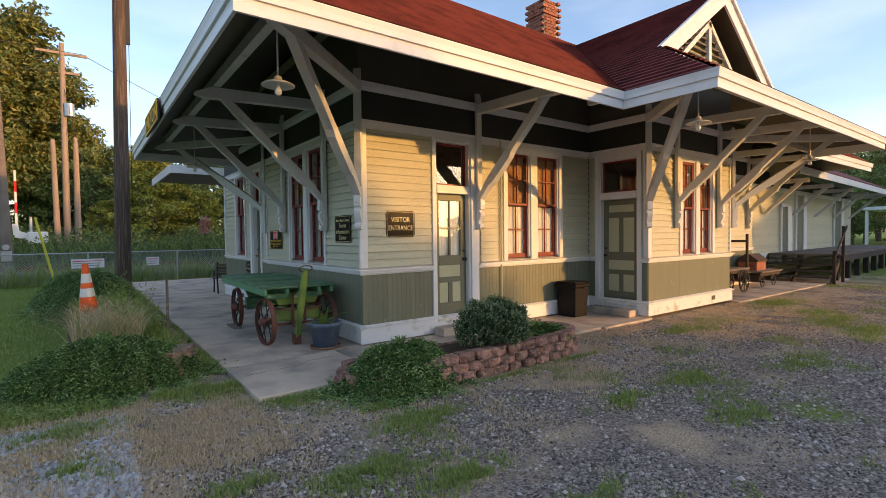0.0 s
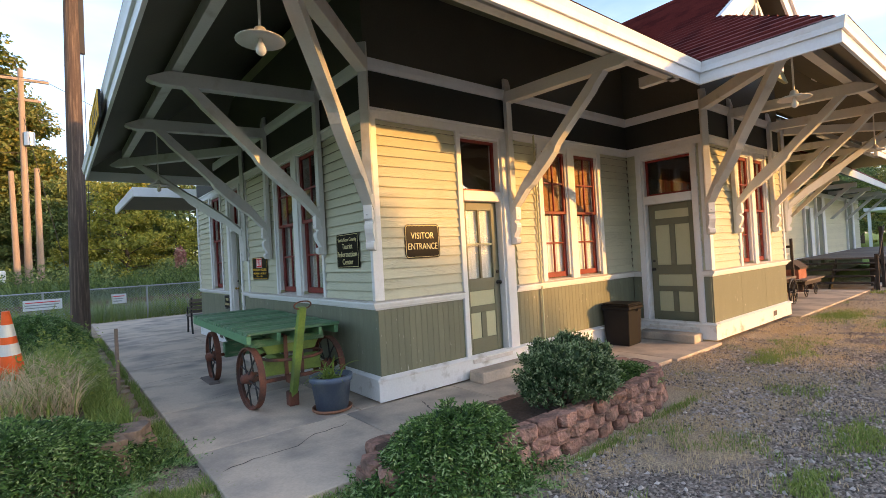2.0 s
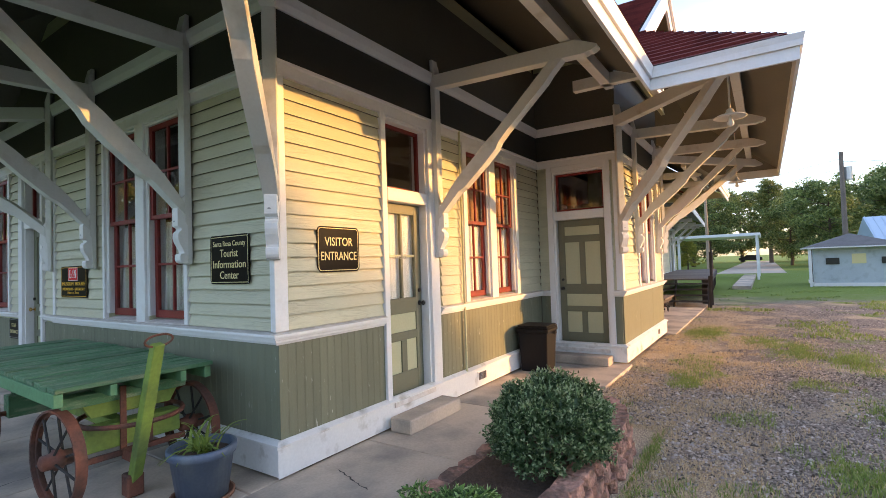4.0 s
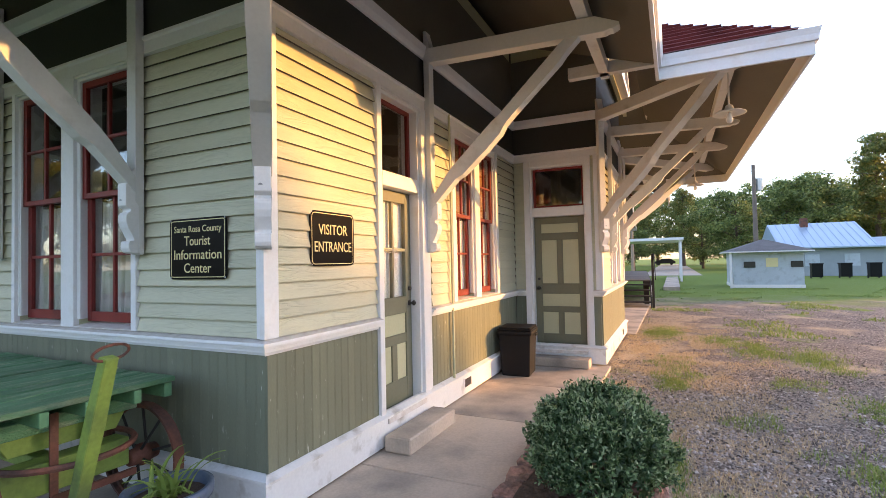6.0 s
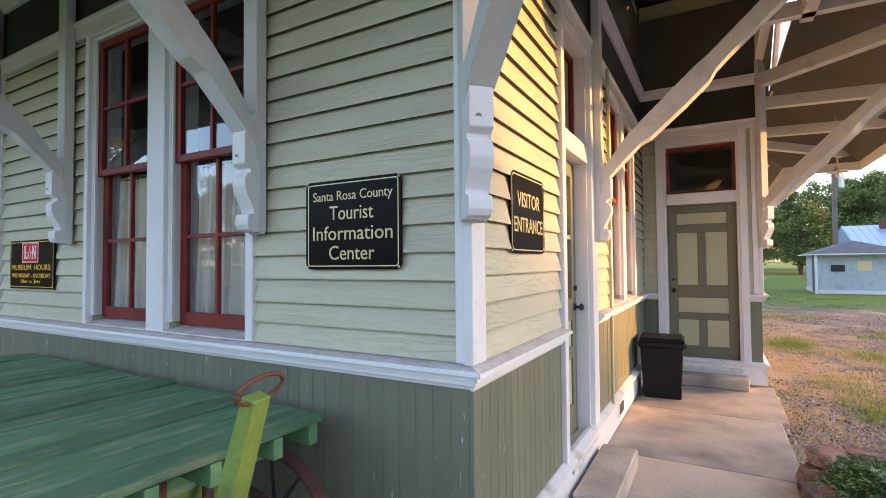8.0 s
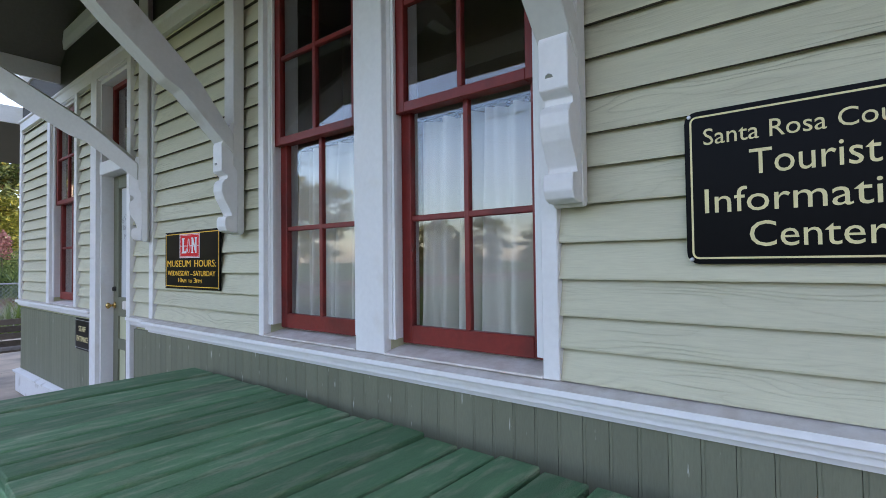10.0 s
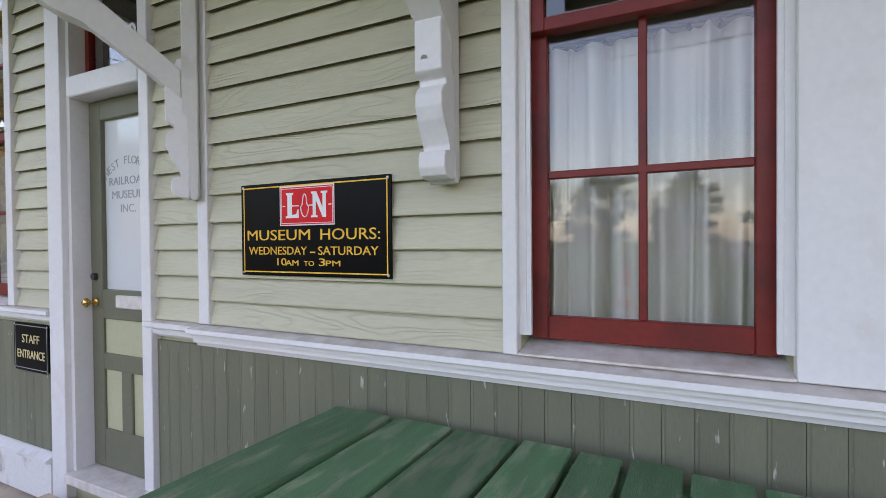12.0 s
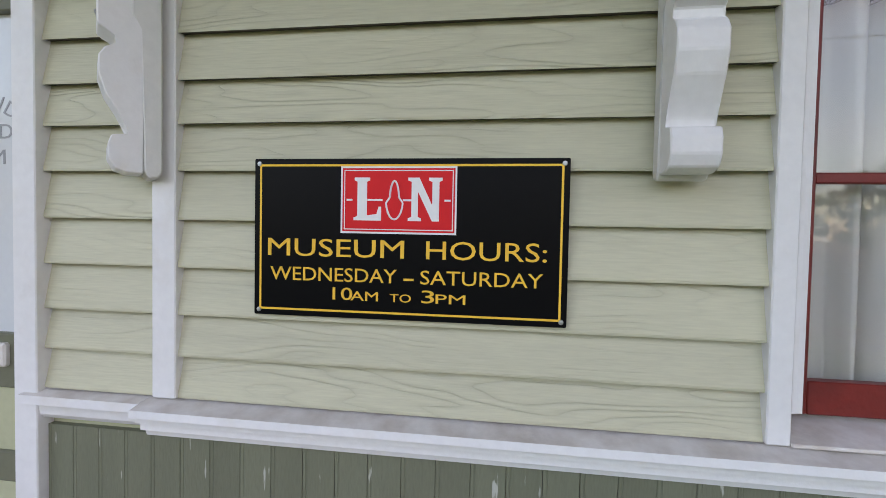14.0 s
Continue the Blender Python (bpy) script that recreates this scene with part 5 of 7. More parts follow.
for x, y, tn in ((-1.07, 0.95, 6), (-0.17, 0.95, 6), (-1.07, 2.77, 0), (-0.17, 2.77, 0)):
    wheel(x, y, 0.335, tn)
tg = thing("w", "", "")
for k in list(tg.keys()):
    del tg[k]
tg.name, tg.parent = "tongue", wag
f = lambda p, q, a: (p, q, a)
bm = bmesh.new()
lo, hi = (-0.69, 0.74, 0.06), (-0.655, 0.42, 1.09)
ax = (Vector(hi) - Vector(lo)).normalized()
sx = Vector((0.98, 0.2, 0)).normalized()
sy = ax.cross(sx)
vs = []
for p, hw, hd in ((Vector(lo), 0.036, 0.03), (Vector(lo).lerp(Vector(hi), 0.6), 0.044, 0.03), (Vector(hi), 0.040, 0.026)):
    vs.append([bm.verts.new(p + sx * (i * hw) + sy * (j * hd)) for i, j in ((-1, -1), (1, -1), (1, 1), (-1, 1))])
for a, b in zip(vs, vs[1:]):
    for i in range(4):
        j = (i + 1) % 4
        bm.faces.new((a[i], a[j], b[j], b[i]))
bm.faces.new(vs[0][::-1])
bm.faces.new(vs[-1])
part("tongue_bar", bm, LIME, tg, "faded lime green wooden tongue", bevel=0.005)
hp = Vector(hi) + Vector((0, 0, -0.01))
loop = [hp + sx * (0.105 * math.cos(t) * (1.0 if abs(math.cos(t)) < 0.8 else 0.97)) + Vector((0, -0.02, 0.035)) + Vector((0, -0.02, 0.042)) * math.sin(t)
        for t in [2 * math.pi * i / 24 for i in range(25)]]
bm = bmesh.new()
add_ring(bm, loop[:-1], 0.008)
part("pull_loop", bm, RUST, tg, "rusty oval pull loop")
part("iron_shoe", box(-0.745, -0.635, 0.69, 0.80, 0.003, 0.16), RUST, tg, "rusty iron shoe", bevel=0.01)
part("pivot", box(-0.72, -0.62, 0.70, 0.86, 0.24, 0.32), RUST, tg, bevel=0.008)
tagged(finish("wheel_chock", prism([(2.50, 0.0), (3.06, 0.0), (3.02, 0.03), (2.54, 0.03)], -1.13, -1.0, lambda p, q, a: (a, p, q)), GREYWOOD, bevel=0.004),
       "dark wooden board lying under the wagon wheel", "chock")

# ---- flower pot ----
POT = (-0.45, 0.25)
pot = thing("flower_pot", "weathered blue-grey plastic pot with a spider plant", "pot", pose(POT[0], POT[1], 0))
part("saucer", lathe([(0.175, 0.001), (0.205, 0.008), (0.21, 0.035), (0.195, 0.035), (0.185, 0.012), (0.01, 0.012)], 28), TERRA, pot, "clay saucer", smooth=True)
part("body", lathe([(0.15, 0.013), (0.165, 0.02), (0.205, 0.30), (0.222, 0.305), (0.228, 0.335), (0.225, 0.365), (0.20, 0.365), (0.195, 0.30), (0.01, 0.295)], 32), POTBLUE, pot, smooth=True)
part("soil", lathe([(0.193, 0.297), (0.19, 0.31), (0.10, 0.318), (0.01, 0.32)], 20), SOIL, pot)
rng = random.Random(8)
for k in range(30):
    a, L, up = rng.uniform(0, 6.28), rng.uniform(0.18, 0.42), rng.uniform(0.6, 1.5)
    bm = bmesh.new()
    cx, cy = rng.uniform(-0.07, 0.07), rng.uniform(-0.07, 0.07)
    prev = None
    for i in range(7):
        s = i / 6
        r = L * s * math.cos(up * (1 - 0.3 * s))
        z = 0.31 + L * (math.sin(up) * s * 1.25 - 0.95 * s * s * (1.3 - up * 0.6))
        w = 0.013 * (1 - s) ** 0.6 + 0.001
        c = Vector((cx + r * math.cos(a), cy + r * math.sin(a), z))
        sd = Vector((-math.sin(a), math.cos(a), 0)) * w
        row = (bm.verts.new(c - sd), bm.verts.new(c + Vector((0, 0, -0.004))), bm.verts.new(c + sd))
        if prev:
            bm.faces.new((prev[0], prev[1], row[1], row[0]))
            bm.faces.new((prev[1], prev[2], row[2], row[1]))
        prev = row
    part("leaf", bm, GRASS, pot, "long arching leaf")

# ---- waste bin ----
wb = thing("waste_bin", "black square plastic waste bin beside the wall", "bin", pose(4.31, -0.28, 0, 0, 0, 4))
bm = bmesh.new()
prof = [(0.185, 0.0), (0.19, 0.02), (0.215, 0.55), (0.235, 0.56), (0.235, 0.60), (0.225, 0.61)]
ringv = [[bm.verts.new((sx * p, sy * p, q)) for sx, sy in ((-1, -1), (1, -1), (1, 1), (-1, 1))] for p, q in prof]
for a, b in zip(ringv, ringv[1:]):
    for i in range(4):
        j = (i + 1) % 4
        bm.faces.new((a[i], a[j], b[j], b[i]))
bm.faces.new(ringv[0][::-1])
bm.faces.new(ringv[-1])
part("body", bm, BIN, wb, bevel=0.008)
bm = bmesh.new()
add_box(bm, -0.232, 0.232, -0.232, 0.232, 0.612, 0.632)
add_box(bm, -0.215, 0.215, -0.215, 0.215, 0.632, 0.655)
part("lid", bm, BIN, wb, "black bin lid", bevel=0.006)
part("latch", box(0.02, 0.12, -0.252, -0.237, 0.52, 0.56), BIN, wb, bevel=0.004)

# ---- foliage helpers ----


def leaves_mesh(name, centres, normals, length, width, mat, rng, spread=0.9, fold=0.25):
    """Small folded leaves at the given places, roughly facing the given ways."""
    c = np.asarray(centres, float)
    n = np.asarray(normals, float)
    k = len(c)
    n = n + rng.normal(0, spread, (k, 3))
    n /= np.linalg.norm(n, axis=1, keepdims=True) + 1e-9
    a = np.cross(n, rng.normal(0, 1, (k, 3)))
    a /= np.linalg.norm(a, axis=1, keepdims=True) + 1e-9
    b = np.cross(n, a)
    L = (length * rng.uniform(0.6, 1.3, k))[:, None]
    W = (width * rng.uniform(0.6, 1.3, k))[:, None]
    v = np.stack([c - a * L / 2, c + b * W / 2 + n * W * fold, c + a * L / 2, c - b * W / 2 + n * W * fold], 1).reshape(-1, 3)
    i = np.arange(k) * 4
    faces = np.concatenate([np.stack([i, i + 1, i + 2], 1), np.stack([i, i + 2, i + 3], 1)])
    me = bpy.data.meshes.new(name)
    me.from_pydata(v.tolist(), [], faces.tolist())
    me.materials.append(mat)
    return me


def blades_mesh(name, roots, height, width, mat, rng, lean=0.35):
    r = np.asarray(roots, float)
    k = len(r)
    a = rng.uniform(0, 2 * math.pi, k)
    h = height * rng.uniform(0.4, 1.3, k)
    d = np.stack([np.cos(a), np.sin(a), np.zeros(k)], 1)
    s = np.stack([-np.sin(a), np.cos(a), np.zeros(k)], 1) * (width * rng.uniform(0.6, 1.3, k))[:, None]
    lean = lean * rng.uniform(0.2, 1.6, k)
    up = np.zeros((k, 3))
    up[:, 2] = h
    mid = r + up * 0.6 + d * (h * lean * 0.35)[:, None]
    top = r + up * 0.95 + d * (h * lean)[:, None]
    v = np.stack([r - s, r + s, mid + s * 0.8, mid - s * 0.8, top], 1).reshape(-1, 3)
    i = np.arange(k) * 5
    quads = np.stack([i, i + 1, i + 2, i + 3], 1).tolist()
    tris = np.stack([i + 3, i + 2, i + 4], 1).tolist()
    me = bpy.data.meshes.new(name)
    me.from_pydata(v.tolist(), [], quads + tris)
    me.materials.append(mat)
    return me


def link(name, me, parent=None, label=""):
    ob = new(name, me)
    ob.parent = parent
    if label:
        ob["label"] = label
    return ob


def ball_points(rng, k, centre, radii, shell=0.25):
    d = rng.normal(0, 1, (k, 3))
    d /= np.linalg.norm(d, axis=1, keepdims=True)
    d[:, 2] = np.where(d[:, 2] < -0.35, -d[:, 2], d[:, 2])
    lump = 1 + 0.10 * np.sin(d[:, 0] * 7 + 1) * np.sin(d[:, 1] * 6 + 2) + 0.07 * np.sin(d[:, 2] * 13 + d[:, 0] * 9)
    r = (1 - shell * rng.uniform(0, 1, k) ** 1.5) * lump
    return np.array(centre) + d * r[:, None] * np.array(radii), d


def spray_points(rng, count, foot, spread, rise, per=26, droop=0.8, length=(0.25, 0.6)):
    """Arching sprays with leaflets along them; foot gives a random root."""
    pts, nrm = [], []
    for _ in range(count):
        p = foot()
        a = rng.uniform(0, 2 * math.pi)
        L = rng.uniform(*length)
        e = rng.uniform(0.2, 1.2) * rise
        for i in range(per):
            s = (i + rng.uniform(0, 1)) / per
            h = L * s
            pts.append((p[0] + h * math.cos(a) * spread + rng.normal(0, 0.018), p[1] + h * math.sin(a) * spread + rng.normal(0, 0.018),
                        p[2] + e * s * (1 - droop * s * s) + rng.normal(0, 0.012)))
            nrm.append((0.3 * math.cos(a), 0.3 * math.sin(a), 0.9))
    return pts, nrm


def needle_mesh(name, centres, axes, length, width, mat, rng):
    """Slim leaves that lie along the given axes."""
    c, a = np.asarray(centres, float), np.asarray(axes, float)
    k = len(c)
    a = a / (np.linalg.norm(a, axis=1, keepdims=True) + 1e-9)
    b = np.cross(a, rng.normal(0, 1, (k, 3)))
    b /= np.linalg.norm(b, axis=1, keepdims=True) + 1e-9
    n = np.cross(a, b)
    L = (length * rng.uniform(0.6, 1.3, k))[:, None]
    W = (width * rng.uniform(0.7, 1.2, k))[:, None]
    m = c + a * L * 0.45
    v = np.stack([c, m + b * W / 2 + n * W * 0.25, c + a * L, m - b * W / 2 + n * W * 0.25], 1).reshape(-1, 3)
    i = np.arange(k) * 4
    me = bpy.data.meshes.new(name)
    me.from_pydata(v.tolist(), [], np.concatenate([np.stack([i, i + 1, i + 2], 1), np.stack([i, i + 2, i + 3], 1)]).tolist())
    me.materials.append(mat)
    return me


def fronds(rng, count, centre, radii, dome, length, floor, droop=1.0):
    """Feathery arching branches that start on a low mound, lean outward and hang over its edge; older and younger needles."""
    old, young = ([], []), ([], [])
    for _ in range(count):
        r = math.sqrt(rng.uniform(0, 1))
        t = rng.uniform(0, 2 * math.pi)
        x, y = centre[0] + radii[0] * r * math.cos(t), centre[1] + radii[1] * r * math.sin(t)
        z = centre[2] + dome * (1 - r * r) + rng.normal(0, 0.025)
        out = math.atan2(math.sin(t) * radii[1], math.cos(t) * radii[0]) + rng.normal(0, 0.9 - 0.35 * r)
        L = rng.uniform(*length)
        slope = rng.uniform(0.25, 0.75) * (1 - 0.55 * r)
        p = Vector((x, y, z))
        d = Vector((math.cos(out), math.sin(out), slope)).normalized()
        n = int(L / 0.021)
        side = 1
        for i in range(n):
            k = i / n
            d = (d + Vector((rng.normal(0, 0.05), rng.normal(0, 0.05), -0.10 * droop * (0.5 + r)))).normalized()
            p = p + d * 0.021
            if p.z < floor + 0.02:
                p.z = floor + 0.02 + rng.uniform(0, 0.02)
                d = Vector((d.x, d.y, 0.02)).normalized()
            side = -side
            s = d.cross(Vector((0, 0, 1))).normalized() * side
            tw = (d * 0.75 + s * 0.8 + Vector((0, 0, rng.uniform(-0.05, 0.35)))).normalized()
            m = 3 + int(4 * (1 - k))
            for j in range(m):
                q = p + tw * (0.011 * (j + 0.3))
                a = tw + Vector((rng.normal(0, 0.45), rng.normal(0, 0.45), rng.normal(0, 0.45)))
                store = young if (k > 0.72 or j >= m - 1) and rng.uniform() < 0.75 else old
                store[0].append(tuple(q))
                store[1].append(tuple(a))
    return old, young


# ---- planter of red blocks ----
nrg = np.random.default_rng(5)
pl = thing("planter", "low planter of rough red-brown retaining wall blocks", "planter")
curve = [(-0.98, -1.42), (-0.98, -1.75), (-0.80, -2.02), (-0.45, -2.12), (0.2, -2.10), (1.0, -2.09), (1.7, -2.08), (2.15, -1.98), (2.38, -1.76), (2.36, -1.50), (2.15, -1.32)]


def along(curve, step, off=0.0):
    out, carry = [], off
    for (x0, y0), (x1, y1) in zip(curve, curve[1:]):
        L = math.hypot(x1 - x0, y1 - y0)
        while carry < L:
            k = carry / L
            out.append((x0 + k * (x1 - x0), y0 + k * (y1 - y0), math.atan2(y1 - y0, x1 - x0)))
            carry += step
        carry -= L
    return out


def block_mesh(seed, w=0.225, d=0.16, h=0.102):
    rng = random.Random(seed)
    bm = bmesh.new()
    f = -d / 2
    poly = [(-w / 2, d / 2), (w / 2, d / 2), (w / 2, f + 0.035), (w / 2 - 0.05, f), (-w / 2 + 0.05, f), (-w / 2, f + 0.035)]
    rows = []
    for z, k in ((0.0, 0.96), (h * 0.3, 1.0), (h * 0.72, 1.0), (h, 0.94)):
        rows.append([bm.verts.new((x * k + rng.uniform(-0.009, 0.009), y * k + rng.uniform(-0.014, 0.014), z + rng.uniform(-0.006, 0.006))) for x, y in poly])
    for a, b in zip(rows, rows[1:]):
        for i in range(6):
            j = (i + 1) % 6
            bm.faces.new((a[i], a[j], b[j], b[i]))
    bm.faces.new(rows[0][::-1])
    bm.faces.new(rows[-1])
    return mesh_of("block", bm, BLOCK, bevel=0.004)


blocks = [block_mesh(s) for s in range(7)]
rng = random.Random(4)
for c in range(3):
    for x, y, a in along(curve, 0.238, 0.118 * (c % 2)):
        if c == 2 and x < -0.5:
            continue
        piece("block", blocks[rng.randrange(7)], pl, pose(x - 0.012 * c * math.sin(a) * -1 * 0, y + 0.014 * c + rng.uniform(-0.012, 0.012), -0.045 + 0.104 * c, rng.uniform(-2, 2), rng.uniform(-3, 3),
                                                         math.degrees(a) + rng.uniform(-8, 8)))
part("soil", prism([(-0.9, -1.40), (-0.9, -1.74), (-0.76, -1.94), (-0.45, -2.04), (1.7, -2.0), (2.1, -1.9), (2.28, -1.74), (2.26, -1.5), (2.1, -1.36)], -0.04, 0.19, lambda p, q, a: (p, q, a)),
     SOIL, pl, "dry mulch and soil")
for x, y, a in along([(-0.8, -1.32), (2.0, -1.32)], 0.235):
    piece("block", blocks[rng.randrange(7)], pl, pose(x, y, 0.085, 0, 0, 180 + rng.uniform(-4, 4)))

bx = thing("boxwood_bush", "dense rounded dark green boxwood bush in the planter", "bush")
BC = np.array((0.83, -1.82, 0.41))
p, d = ball_points(nrg, 3600, BC, (0.44, 0.36, 0.33), 0.35)
link("inner_foliage", leaves_mesh("inner_foliage", p, d, 0.05, 0.035, BUSHLEAF, nrg), bx)
tips, outw = ball_points(nrg, 1500, BC, (0.49, 0.40, 0.345), 0.16)
oldp, olda, newp, newa = [], [], [], []
for e, o in zip(tips, outw):
    ax = o * 0.7 + np.array((0, 0, 0.55)) + nrg.normal(0, 0.3, 3)
    ax /= np.linalg.norm(ax)
    L = nrg.uniform(0.07, 0.13)
    for k in range(13):
        s = (k + nrg.uniform()) / 13
        q = e + ax * L * (s - 0.65)
        a = ax * (0.4 + 0.9 * s) + nrg.normal(0, 0.75, 3)
        hit = s > 0.62 and nrg.uniform() < 0.7
        (newp if hit else oldp).append(q)
        (newa if hit else olda).append(a)
link("foliage", needle_mesh("foliage", oldp, olda, 0.030, 0.018, BUSHLEAF, nrg), bx)
link("young_foliage", needle_mesh("young_foliage", newp, newa, 0.026, 0.015, BUSHTIP, nrg), bx, "paler young leaves")
bm = bmesh.new()
for k in range(7):
    a = k * 0.9
    add_tube(bm, (0.77, -1.83, 0.15), (0.77 + 0.25 * math.cos(a), -1.83 + 0.2 * math.sin(a), 0.55), 0.012, 0.006, 6)
part("stems", bm, BARK, bx)


def juniper(name, label, centre, radii, dome, count, seed, length=(0.2, 0.5), floor=-0.04, droop=1.0):
    g = np.random.default_rng(seed)
    t = thing(name, label, "shrub")
    old, young = fronds(g, count, centre, radii, dome, length, floor, droop)
    link("foliage", needle_mesh("foliage", *old, 0.044, 0.015, LEAF, g), t)
    link("young_foliage", needle_mesh("young_foliage", *young, 0.036, 0.013, JUNTIP, g), t, "paler feathery shoot tips")
    p, d = ball_points(g, 1500, centre, (radii[0] * 0.8, radii[1] * 0.8, dome * 0.6), 0.4)
    # inner leaves in the darker boxwood colour paint the shade between sprays
    link("inner_foliage", leaves_mesh("inner_foliage", p, d, 0.06, 0.02, BUSHLEAF, g), t)
    bm = bmesh.new()
    for k in range(14):
        a, r = g.uniform(0, 6.28), g.uniform(0.4, 0.9)
        add_tube(bm, (centre[0], centre[1], centre[2] - 0.05), (centre[0] + radii[0] * r * math.cos(a), centre[1] + radii[1] * r * math.sin(a), centre[2] + dome * (1 - r * r)), 0.010, 0.004, 5)
    part("stems", bm, BARK, t)
    return t


juniper("juniper_shrub", "spreading bright green juniper spilling over the planter", (-0.44, -1.77, 0.10), (0.52, 0.36), 0.24, 470, 21, (0.24, 0.62), -0.04, 1.1)
juniper("juniper_shrub", "small spreading green juniper in the planter end", (1.85, -1.70, 0.17), (0.30, 0.22), 0.10, 150, 22, (0.1, 0.24), 0.15)

# ---- rough bed by the lawn ----
bed = thing("stone_bed", "overgrown raised bed edged with rough brown stones", "planter")
part("soil", prism([(-3.35, 0.35), (-3.1, 0.08), (-2.6, 0.15), (-2.52, 0.6), (-2.52, 9.5), (-3.3, 9.8), (-3.35, 6.0)], -0.04, 0.26, lambda p, q, a: (p, q, a)), SOIL, bed)
part("soil", prism([(-2.6, 0.12), (-2.3, 0.12), (-2.2, 0.5), (-2.2, 9.5), (-2.515, 9.5), (-2.515, 0.6)], -0.04, 0.11, lambda p, q, a: (p, q, a)), SOIL, bed)
STONE = material("brown_bed_stone", (0.25, 0.17, 0.115), 0.9, 0.3, 6.0, 0.01, 25.0, second=(0.15, 0.11, 0.085), mix_at=0.55, per_object=0.25)
ledge = [block_mesh(50 + s, 0.36, 0.24, 0.16) for s in range(5)]
for lst in ledge:
    lst.materials.clear()
    lst.materials.append(STONE)
for c in range(2):
    for x, y, a in along([(-3.05, -0.03), (-2.4, 0.0), (-2.15, 0.5), (-2.13, 3.0), (-2.13, 9.3)], 0.37, 0.17 * c):
        if c and y > 0.3:
            continue
        piece("stone", ledge[rng.randrange(5)], bed, pose(x + 0.03 * c, y + 0.05 * c, -0.05 + 0.165 * c, rng.uniform(-6, 6), rng.uniform(-6, 6), math.degrees(a) + rng.uniform(-9, 9)))
juniper("juniper_shrub", "spreading juniper trailing over the stone bed", (-2.98, 0.26, 0.18), (0.72, 0.46), 0.20, 560, 23, (0.35, 0.85), -0.04, 1.0)
juniper("juniper_shrub", "dark spreading juniper around the pole foot", (-3.1, 7.2, 0.25), (0.75, 2.2), 0.5, 620, 24, (0.4, 0.8), 0.0, 0.6)
g = np.random.default_rng(9)
wd = thing("weed_clump", "tall pale weeds and dry grass in the bed", "weeds", kind="stuff")
roots = np.stack([g.uniform(-3.3, -2.55, 1500), g.uniform(0.9, 5.2, 1500), np.full(1500, 0.25)], 1)
link("stalks", blades_mesh("stalks", roots, 0.32, 0.005, GRASS, g, 0.7), wd)
roots = np.stack([g.uniform(-3.3, -2.55, 1500), g.uniform(1.0, 3.2, 1500), np.full(1500, 0.25)], 1)
link("dry_stalks", blades_mesh("dry_stalks", roots, 0.36, 0.005, DRYGRASS, g, 1.0), wd)
p, q = spray_points(g, 110, lambda: (g.uniform(-2.9, -2.3), g.uniform(1.4, 5.0), 0.3), 0.3, 0.7, 16, 0.2, (0.3, 0.8))
link("leafy_weeds", leaves_mesh("leafy_weeds", p, q, 0.06, 0.022, GRASS, g, 0.8), wd)

cone = thing("traffic_cone", "orange traffic cone with two reflective white bands", "cone", pose(-3.10, 2.95, 0.30, 3, -3, 10))
bm = bmesh.new()
add_box(bm, -0.19, 0.19, -0.19, 0.19, 0.0, 0.03)
part("base", bm, ORANGE, cone, bevel=0.01)
for name, z0, z1, mat in (("body", 0.03, 0.40, ORANGE), ("band", 0.40, 0.53, REFLECT), ("body", 0.53, 0.61, ORANGE), ("band", 0.61, 0.75, REFLECT), ("body", 0.75, 0.90, ORANGE)):
    r = lambda z: 0.145 - (z - 0.03) * 0.125
    part(name, lathe([(r(z0) + 0.001 * (mat is REFLECT), z0), (r(z1) + 0.001 * (mat is REFLECT), z1)], 24), mat, cone, smooth=False)
stake = finish("marker_stake", box(-2.20, -2.165, 1.9, 1.93, -0.03, 0.95), GREYWOOD, bevel=0.004)
tagged(stake, "thin weathered wooden stake by the pavement", "stake")

# ---- poles, wires, crossing ----


def utility_pole(x, y, h, r, mat, label, lean=0.0):
    t = thing("utility_pole", label, "pole", pose(x, y, 0, 0, lean, 0))
    bm = bmesh.new()
    add_tube(bm, (0, 0, -0.1), (0, 0, h), r, r * 0.68, 18)
    part("shaft", bm, mat, t, smooth=False)
    return t


pp = utility_pole(-2.22, 10.6, 11.0, 0.21, WOODPOLE, "dark creosoted wooden utility pole by the pavement", 0.6)
part("bracket", box(0.12, 0.26, -0.05, 0.05, 7.2, 8.6), BLACKIRON, pp, "black conduit box")
part("ground_wire", tube((0.24, -0.1, 2.5), (0.22, -0.1, 7.2), 0.008, 0.008, 5), BLACKIRON, pp)
fp = utility_pole(-3.85, 33.0, 14.0, 0.2, PALEPOLE, "tall weathered utility pole with crossarms and transformer")
part("crossarm", box(-1.3, 1.3, -0.06, 0.06, 13.3, 13.45), PALEPOLE, fp)
part("crossarm", box(-0.2, 0.9, -0.06, 0.06, 12.1, 12.25), PALEPOLE, fp)
part("transformer", tube((0.3, -0.2, 9.4), (0.3, -0.2, 10.2), 0.26, 0.26, 14), STEEL, fp)
utility_pole(-3.3, 33.5, 8.2, 0.2, PALEPOLE, "short weathered pole stub")
utility_pole(-4.3, 32.5, 7.8, 0.18, PALEPOLE, "short weathered pole stub", -1)
lp = utility_pole(-5.5, 19.4, 8.0, 0.19, GREYWOOD, "grey weathered pole with a meter box", -1.5)
part("meter_box", box(-0.16, 0.16, -0.34, -0.18, 0.75, 1.15), STEEL, lp, bevel=0.02)
part("meter", tube((0, -0.2, 1.3), (0, -0.36, 1.3), 0.11, 0.11, 14), STEEL, lp)
